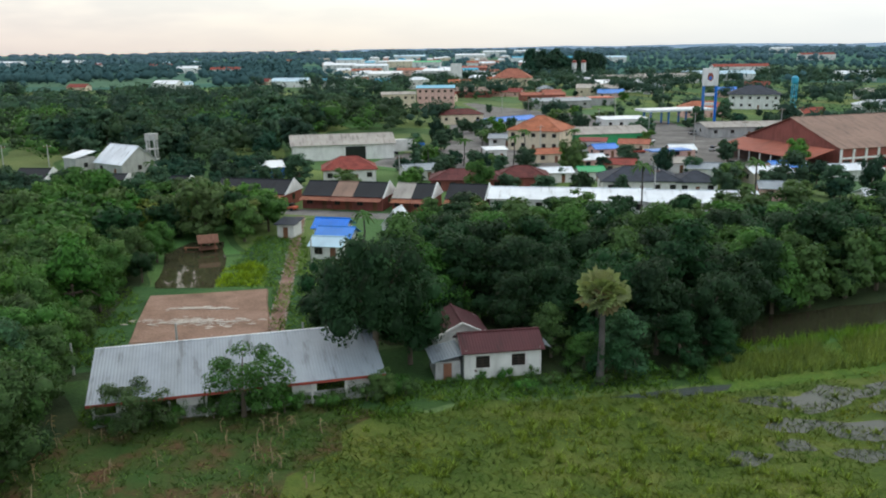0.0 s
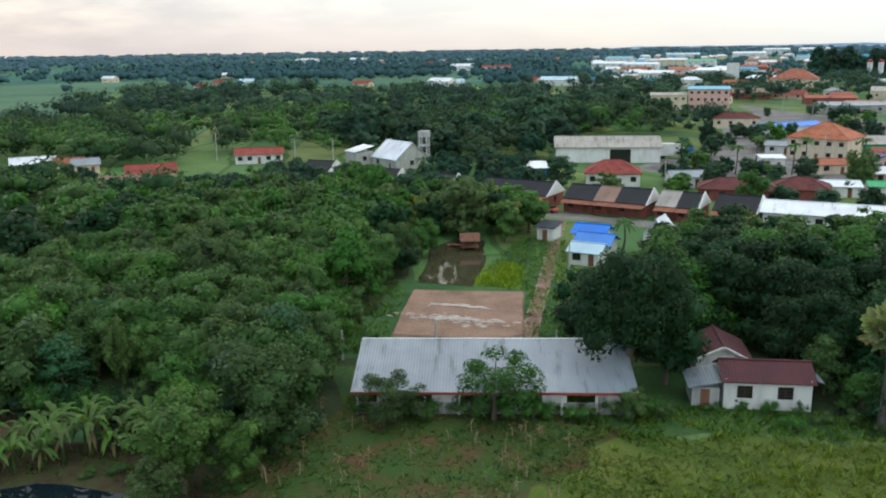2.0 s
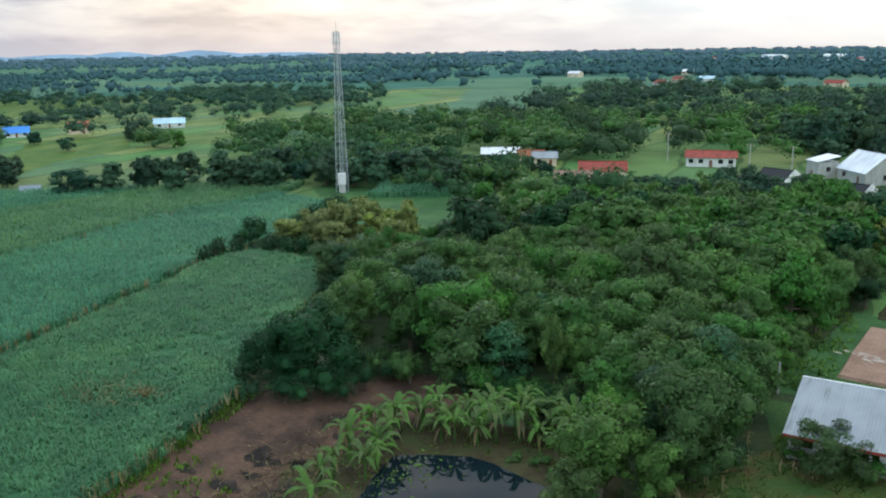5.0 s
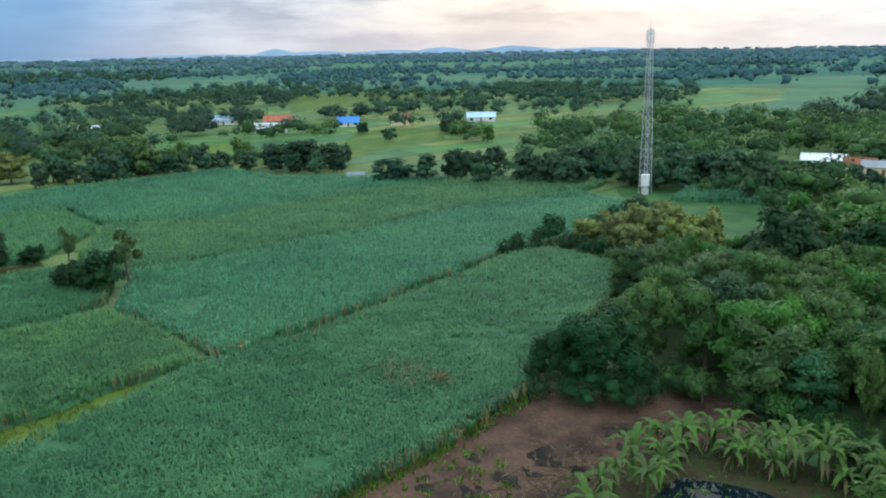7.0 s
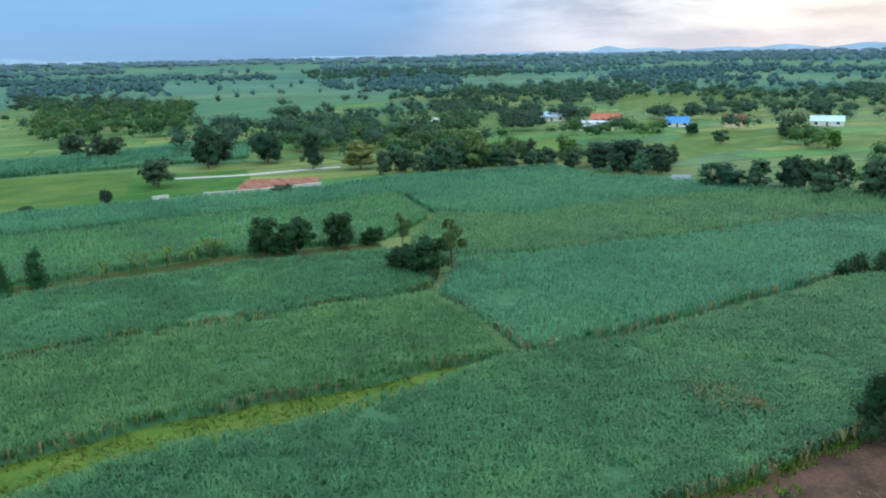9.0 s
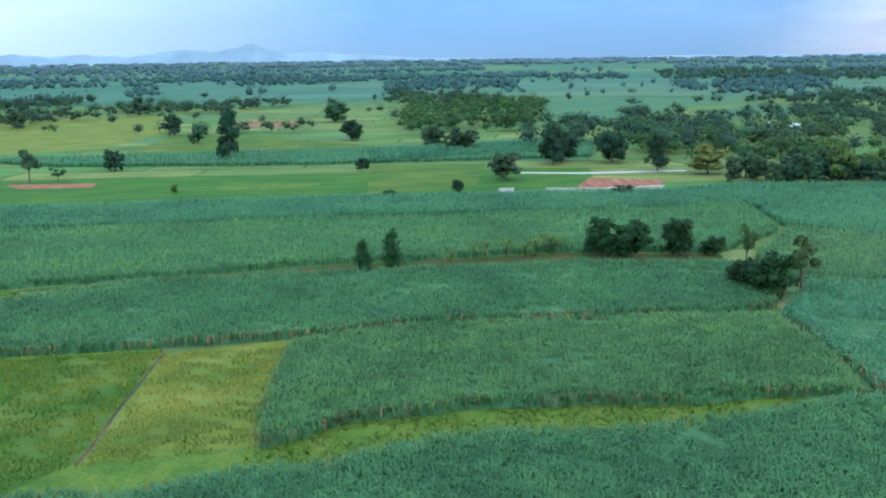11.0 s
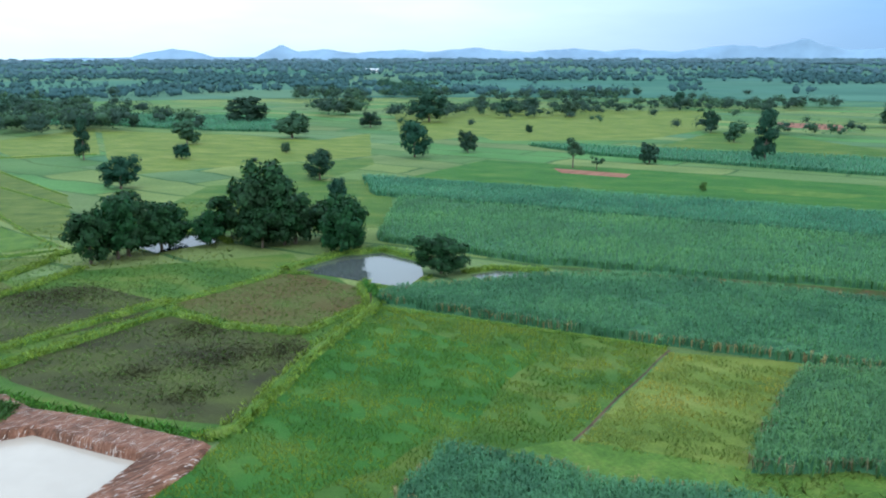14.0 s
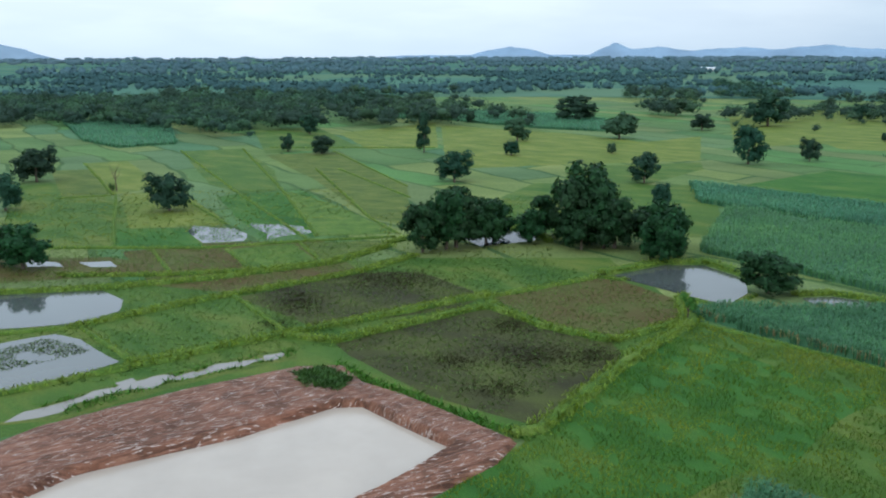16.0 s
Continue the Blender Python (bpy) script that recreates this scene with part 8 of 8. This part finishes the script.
grass("track_grass", [(-60, -43), (-66, -34), (-71, -30), (-78, -21), (-82, -11), (-89, 0), (-99, 11), (-99, 3), (-93.5, -5), (-90, -16.5), (-84, -28), (-77, -38), (-69, -43)], 0.5, 0.30, 0.11, 3, "leaf_reed", "grass on the track", 0.03, 1.6)
grass("paddy_grass", [(-75, -112), (-60, -150), (-34, -160), (-32, -185), (20, -185), (46, -185), (46, -104), (22, -103), (-14, -112), (-30, -84), (-52, -100)], 0.65, 0.20, 0.13, 3, "leaf_grass", "rough grass over the old paddies", 0.03, 1.2)
grass("paddy_grass", [(-60, -150), (-34, -160), (-32, -250), (60, -260), (46, -185), (20, -185), (-100, -230), (-80, -180)], 1.4, 0.28, 0.22, 3, "leaf_rice", "rough grass over the far paddies", 0.03, 1.2)
smudges = []
for c, u, v in (
        ((-11.6, -134.0), (-4.4, 1.1), (-0.5, -7.4)),
        ((-28.5, -144.2), (-9.6, 2.4), (-1.4, -7.9)),
        ((-8.0, -122.8), (-2.9, 0.7), (-0.2, -4.0)),
        ((-41.2, -113.9), (-4.9, 1.2), (-1.5, -4.7)),
        ((-41.2, -100.7), (-9.4, 2.3), (-2.0, -5.5)),
        ((-32.2, -91.4), (-3.9, 1.0), (-1.0, -3.1)),
        ((-48.4, -98.9), (-3.2, 0.7), (-1.6, -3.7)),
        ((-29.3, -101.9), (-3.5, 0.9), (-0.7, -2.9)),
):
    n = int(24 * math.hypot(*u) * math.hypot(*v)) + 120
    k = gr.normal(0, 0.5, (n, 2))
    smudges.append(spikes(np.array(c) + k[:, :1] * np.array(u) + k[:, 1:] * np.array(v), 0.03, 0.22, 0.06, 3, gr, 1.0))
stuff("dark_weeds", smudges, "leaf_weed", "dark withered weed in the wet paddies", "weeds")
for ring in ([(9, -203), (-3, -197), (-4, -184), (4.5, -183)], [(-4, -203), (-18, -197), (-18, -187), (-8, -183)]):
    grass("pool_weed", ring, 0.6, 0.22, 0.14, 3, "leaf_lush", "tufts of weed standing in shallow water", 0.03, 1.2)
grass("ditch_reeds", [(22, -96), (17, -101), (6.5, -105.5), (-1.6, -109), (-10, -111.5), (-10, -108.5), (-0.9, -105), (5.6, -102), (16, -95.5)], 0.55, 0.5, 0.14, 4, "leaf_lush", "tufts of weed along the wet ditch", 0.05, 0.9)
grass("pool_weed", [(31, -119), (24, -124), (20, -121.6), (17, -117), (28, -111)], 0.34, 0.14, 0.16, 3, "leaf_grass", "mat of weed over the shallow pool", 0.04, 1.8)
grass("pool_weed", [(22, 60), (28, 76), (46, 82), (48, 70), (40, 58)], 1.0, 0.35, 0.10, 3, "leaf_rice", "grass standing in flood water")
straw = [gr.normal(0, 1, (420, 2)) * [2.2, 3.5] + [-61, 40], gr.normal(0, 1, (260, 2)) * [2.0, 3.0] + [-58, 31], gr.normal(0, 1, (200, 2)) * [1.6, 2.0] + [-64, 49]]
stuff("straw_litter", [spikes(np.concatenate(straw), 0.05, 0.14, 0.07, 2, gr, 4.5)], "leaf_dry", "dry straw scattered on the burnt clearing", "litter")
stuff("cane_trash", [spikes(np.array([(-86 + gr.normal(0, 2.6), 32 + gr.normal(0, 2.2)) for _ in range(170)] + [(-82.5 + gr.normal(0, 0.9), 35.5 + gr.normal(0, 0.7)) for _ in range(70)]), 1.65, 0.45, 0.10, 2, gr, 1.8)], "leaf_dry", "dry leaves where the cane has fallen", "litter")
stuff("weed_on_pond", [leaf_cards(np.array([(-53 + gr.normal(0, 1.6), 44.5 + gr.normal(0, 2.6), 0.09) for _ in range(200)]), np.tile([0, 0, 6.0], (200, 1)), 0.2, gr)], "leaf_grass", "floating weed on the dark pond", "weed")

# ---- far woods ----
def polar(az, r):
    return -r * math.sin(radians(az)), r * math.cos(radians(az))


def far_wood(name, spots, mat, leafy, label):
    rng = np.random.default_rng(len(spots))
    cores, cards = [], []
    for x, y, h, w in spots:
        for k in range(3):
            v, f = lump(np.zeros(3), 0.5, rng, 0.25)
            q = w * rng.uniform(0.30, 0.46)
            c = np.array([x + rng.normal(0, w * 0.18), y + rng.normal(0, w * 0.18), h * rng.uniform(0.42, 0.72)])
            cores.append((v * [q, q, h * rng.uniform(0.28, 0.36)] + c, f))
            if leafy:
                d = rng.normal(0, 1, (leafy, 3)) + [0, 0, 0.4]
                d /= np.linalg.norm(d, axis=1, keepdims=True)
                cards.append(leaf_cards(c + d * rng.uniform(0.85, 1.06, (leafy, 1)) * [q, q, h * 0.33], d + [0, 0, 0.35], w * 0.050 * math.sqrt(42 / leafy), rng, 0.7))
    stuff(name, cores + cards, mat, label, "trees", True)


# yards, streets and buildings that stay free of far trees: west, east, south, north
CLEAR = [(-14, 126, 150, 350), (-56, 8, 170, 330), (40, 125, 340, 400), (35, 115, 430, 540), (120, 190, 350, 465), (-45, 20, 395, 500), (100, 170, 150, 300), (-152, -104, 178, 246), (-112, -74, 196, 246), (-206, -126, 166, 216), (10, 40, 330, 520), (-440, -385, 60, 205)]


def wood_spots(az0, az1, r0, r1, n, hmin, hmax, seed, patch=0.0, scale=0.004):
    """Places for far trees in a sector, in patches, clear of yards and open plots."""
    rng = np.random.default_rng(seed)
    out = []
    while len(out) < n:
        az, r = np.radians(rng.uniform(az0, az1, 1500)), np.sqrt(rng.uniform(r0 * r0, r1 * r1, 1500))
        P = np.stack([-r * np.sin(az), r * np.cos(az)], 1)
        stray = rng.uniform(size=1500)
        ok = np.array([noise.noise(Vector((x * scale, y * scale, seed * 0.37))) >= patch for x, y in P]) | (stray < 0.04)
        for a, b, c, d in CLEAR:
            ok &= ~((P[:, 0] > a) & (P[:, 0] < b) & (P[:, 1] > c) & (P[:, 1] < d))
        for plot in FAR_PLOTS:
            ok &= ~inside(P, plot) | (stray < 0.02)
        for x, y in P[ok]:
            h = rng.uniform(hmin, hmax)
            out.append((x, y, h, h * rng.uniform(0.9, 1.5)))
    return out[:n]


def belt(outline, step, hmin, hmax, seed):
    """Places for the trees of a dense belt or grove."""
    global RNG
    RNG = np.random.default_rng(seed)
    return [(x, y, h, h * RNG.uniform(0.9, 1.35)) for x, y in scatter(outline, step, 0.95, 20) for h in [RNG.uniform(hmin, hmax)]]


def two_woods(spots, dark="leaf_haze", pale="leaf_far_light", leaves=42):
    far_wood("far_wood", spots[::2] + spots[1::6], dark, leaves, "dark green trees and hedges among the far fields")
    far_wood("far_wood", spots[3::6] + spots[5::6], pale, leaves, "light green trees and hedges among the far fields")


two_woods(wood_spots(2, 45, 240, 420, 300, 5, 12, 1, -0.2), "leaf_near_wood", "leaf_green", 70)
two_woods(wood_spots(2, 45, 420, 760, 480, 5, 13, 21, -0.12))
two_woods(wood_spots(-30, 2, 300, 900, 520, 5, 12, 2, -0.25))
two_woods(wood_spots(35, 62, 190, 420, 220, 5, 11, 3, -0.1, 0.008) + wood_spots(64, 98, 285, 400, 90, 4, 9, 27, 0.0, 0.014), "leaf_near_wood", "leaf_green", 70)
two_woods(wood_spots(54, 100, 390, 780, 460, 4, 9, 4, 0.06, 0.012) + wood_spots(85, 105, 330, 460, 90, 6, 11, 17, -0.2, 0.008))
two_woods(wood_spots(66, 84, 395, 470, 70, 5, 9, 28, -0.3, 0.01))
two_woods(wood_spots(100, 150, 430, 800, 430, 4, 9, 5, 0.04, 0.009) + wood_spots(150, 200, 440, 800, 300, 6, 12, 6, 0.05, 0.006) + wood_spots(165, 200, 440, 560, 140, 7, 13, 16, -0.4, 0.006))

# dense belts between the fields
for k, (outline, step, lo, hi) in enumerate((
        ([(130.8, -548.7), (82.1, -496.1), (28.5, -432.8), (-7.8, -383.4), (-11.1, -428.2), (-66.9, -555.8), (-111.7, -600.9), (-123.7, -667.7), (4.4, -667.1), (170.2, -714.2)], 8, 7, 12),
        ([(-366.6, -161.3), (-401.5, -99.4), (-604.4, -148.3), (-588.3, -247.9)], 9, 6, 10),
        ([(-382.3, -642.4), (-409.4, -590.5), (-513.2, -740.2), (-541.7, -910.0)], 10, 6, 11),
        ([(-425.9, -74.6), (-481.3, 7.9), (-484.1, 89.3), (-577.8, 106.5), (-575.5, 9.6), (-519.6, -72.6)], 10, 4, 7),
        ([(-328.0, -0.9), (-296.0, 15.9), (-394.0, 31.3), (-495.9, 20.6), (-407.0, 1.5)], 8, 5, 9),
        ([(-664.6, 27.8), (-609.9, 187.6), (-506.2, 214.3), (-645.0, 272.6), (-851.3, 202.6), (-783.3, 42.7)], 13, 6, 10),
        ([(-1135.6, -130.5), (-1148.3, 121.2), (-1583.4, 167.2), (-1633.2, -206.0)], 17, 7, 11),
        ([(-520.8, 220.5), (-467.9, 284.3), (-395.6, 326.2), (-579.4, 475.8), (-682.9, 360.4), (-632.7, 276.8)], 12, 6, 10),
)):
    two_woods(belt(outline, step * 1.25, lo * 0.7, hi * 1.05, 400 + k), "leaf_near_wood" if k in (1, 4) else "leaf_haze", "leaf_green" if k in (1, 4) else "leaf_far_light", 40)

# ---- backdrop: far plain, woods and hills, tinted with haze ----
# aerial haze is mixed into the base colour, bluer and paler further out
def haze_mat(name, c):
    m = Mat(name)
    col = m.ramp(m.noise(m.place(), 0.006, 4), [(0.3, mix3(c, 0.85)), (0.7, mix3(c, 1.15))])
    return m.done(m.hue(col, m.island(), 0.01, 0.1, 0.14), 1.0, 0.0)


M["woods_1"] = haze_mat("woods_1", (0.052, 0.100, 0.104))
M["woods_2"] = haze_mat("woods_2", (0.076, 0.130, 0.148))
M["woods_3"] = haze_mat("woods_3", (0.105, 0.162, 0.192))
M["hill_near"] = haze_mat("hill_near", (0.235, 0.32, 0.42))
M["hill_far"] = haze_mat("hill_far", (0.225, 0.315, 0.43))


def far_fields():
    """The far plain, its greens paled and blued to carry the haze."""
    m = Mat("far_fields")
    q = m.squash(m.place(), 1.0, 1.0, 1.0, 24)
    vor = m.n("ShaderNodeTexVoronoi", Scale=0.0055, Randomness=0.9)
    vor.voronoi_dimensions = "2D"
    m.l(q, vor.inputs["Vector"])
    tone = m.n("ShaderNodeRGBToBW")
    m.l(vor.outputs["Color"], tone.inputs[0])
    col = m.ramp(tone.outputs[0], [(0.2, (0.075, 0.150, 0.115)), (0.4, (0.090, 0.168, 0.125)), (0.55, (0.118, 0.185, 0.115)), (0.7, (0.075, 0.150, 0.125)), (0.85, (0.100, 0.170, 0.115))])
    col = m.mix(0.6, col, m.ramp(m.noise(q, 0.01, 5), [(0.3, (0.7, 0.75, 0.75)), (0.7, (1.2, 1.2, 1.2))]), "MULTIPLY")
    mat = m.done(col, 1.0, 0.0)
    n, V, F = 72, [], []
    for r in (760, 1000, 1600, 2600, 4940):
        for k in range(n):
            V.append((r * math.cos(2 * math.pi * k / n), r * math.sin(2 * math.pi * k / n), 0.25))
    for i in range(4):
        for k in range(n):
            a, b = i * n + k, i * n + (k + 1) % n
            F.append((a, a + n, b + n, b))
    setting("backdrop_fields", mesh_of("backdrop_fields", np.array(V), F, mat), "far green fields with pale haze in their colour", "backdrop")


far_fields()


def backdrop_wood(name, spots, mat, cards=7):
    rng = np.random.default_rng(len(spots) + 3)
    pieces = []
    for x, y, h, w in spots:
        v, f = lump(np.zeros(3), 0.62, rng, 0.28)
        pieces.append((v * [w * 0.5, w * 0.5, h * 0.5] + [x, y, h * 0.42], f))
        d = rng.normal(0, 1, (cards, 3)) + [0, 0, 0.5]
        d /= np.linalg.norm(d, axis=1, keepdims=True)
        pieces.append(leaf_cards(d * [w * 0.55, w * 0.55, h * 0.52] + [x, y, h * 0.44], d + [0, 0, 0.35], min(w, 16) * 0.11, rng, 0.8))
    stuff(name, pieces, mat, "distant green woods with bluish haze in their colour", "backdrop", True)


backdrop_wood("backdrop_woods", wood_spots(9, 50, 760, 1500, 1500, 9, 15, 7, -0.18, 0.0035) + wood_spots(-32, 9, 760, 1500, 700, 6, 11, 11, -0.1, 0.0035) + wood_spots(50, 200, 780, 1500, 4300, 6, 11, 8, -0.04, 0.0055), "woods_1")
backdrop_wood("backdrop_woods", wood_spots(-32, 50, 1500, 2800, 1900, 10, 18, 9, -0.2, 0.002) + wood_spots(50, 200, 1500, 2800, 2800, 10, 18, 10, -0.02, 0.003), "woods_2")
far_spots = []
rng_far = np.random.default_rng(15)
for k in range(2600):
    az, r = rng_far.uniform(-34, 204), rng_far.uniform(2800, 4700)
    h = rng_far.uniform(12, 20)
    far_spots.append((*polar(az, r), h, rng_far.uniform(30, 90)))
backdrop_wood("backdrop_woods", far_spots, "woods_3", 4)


def ridge(name, az0, az1, r, peaks, base, mat, step=0.25):
    """A line of far hills: an uneven crest over a turn of the compass, with a foot that runs out level."""
    V, F = [], []
    n = int((az1 - az0) / step)
    for i in range(n + 1):
        az = az0 + (az1 - az0) * i / n
        h = 0.0
        for pa, pw, ph in peaks:
            d = abs(az - pa) / pw
            h = max(h, ph * max(0.0, 1 - d) ** 0.8)
        fade = min(1.0, (az - az0) / 3.0, (az1 - az) / 3.0)
        h = max(0.0, (h + base) * max(fade, 0.0) * (1 + 0.16 * noise.noise(Vector((az * 0.9, r * 0.01, 0))) + 0.07 * noise.noise(Vector((az * 4.0, r * 0.01, 5)))))
        x, y = polar(az, r)
        V += [(x, y, -2), (x * 1.01, y * 1.01, h * 0.6), (x * 1.02, y * 1.02, h + 1)]
    for i in range(n):
        for k in range(2):
            a, b = i * 3 + k, (i + 1) * 3 + k
            F.append((b, a, a + 1, b + 1))
    setting(name, mesh_of(name, np.array(V), F, M[mat], True), "hills on the horizon with blue haze in their colour", "backdrop")


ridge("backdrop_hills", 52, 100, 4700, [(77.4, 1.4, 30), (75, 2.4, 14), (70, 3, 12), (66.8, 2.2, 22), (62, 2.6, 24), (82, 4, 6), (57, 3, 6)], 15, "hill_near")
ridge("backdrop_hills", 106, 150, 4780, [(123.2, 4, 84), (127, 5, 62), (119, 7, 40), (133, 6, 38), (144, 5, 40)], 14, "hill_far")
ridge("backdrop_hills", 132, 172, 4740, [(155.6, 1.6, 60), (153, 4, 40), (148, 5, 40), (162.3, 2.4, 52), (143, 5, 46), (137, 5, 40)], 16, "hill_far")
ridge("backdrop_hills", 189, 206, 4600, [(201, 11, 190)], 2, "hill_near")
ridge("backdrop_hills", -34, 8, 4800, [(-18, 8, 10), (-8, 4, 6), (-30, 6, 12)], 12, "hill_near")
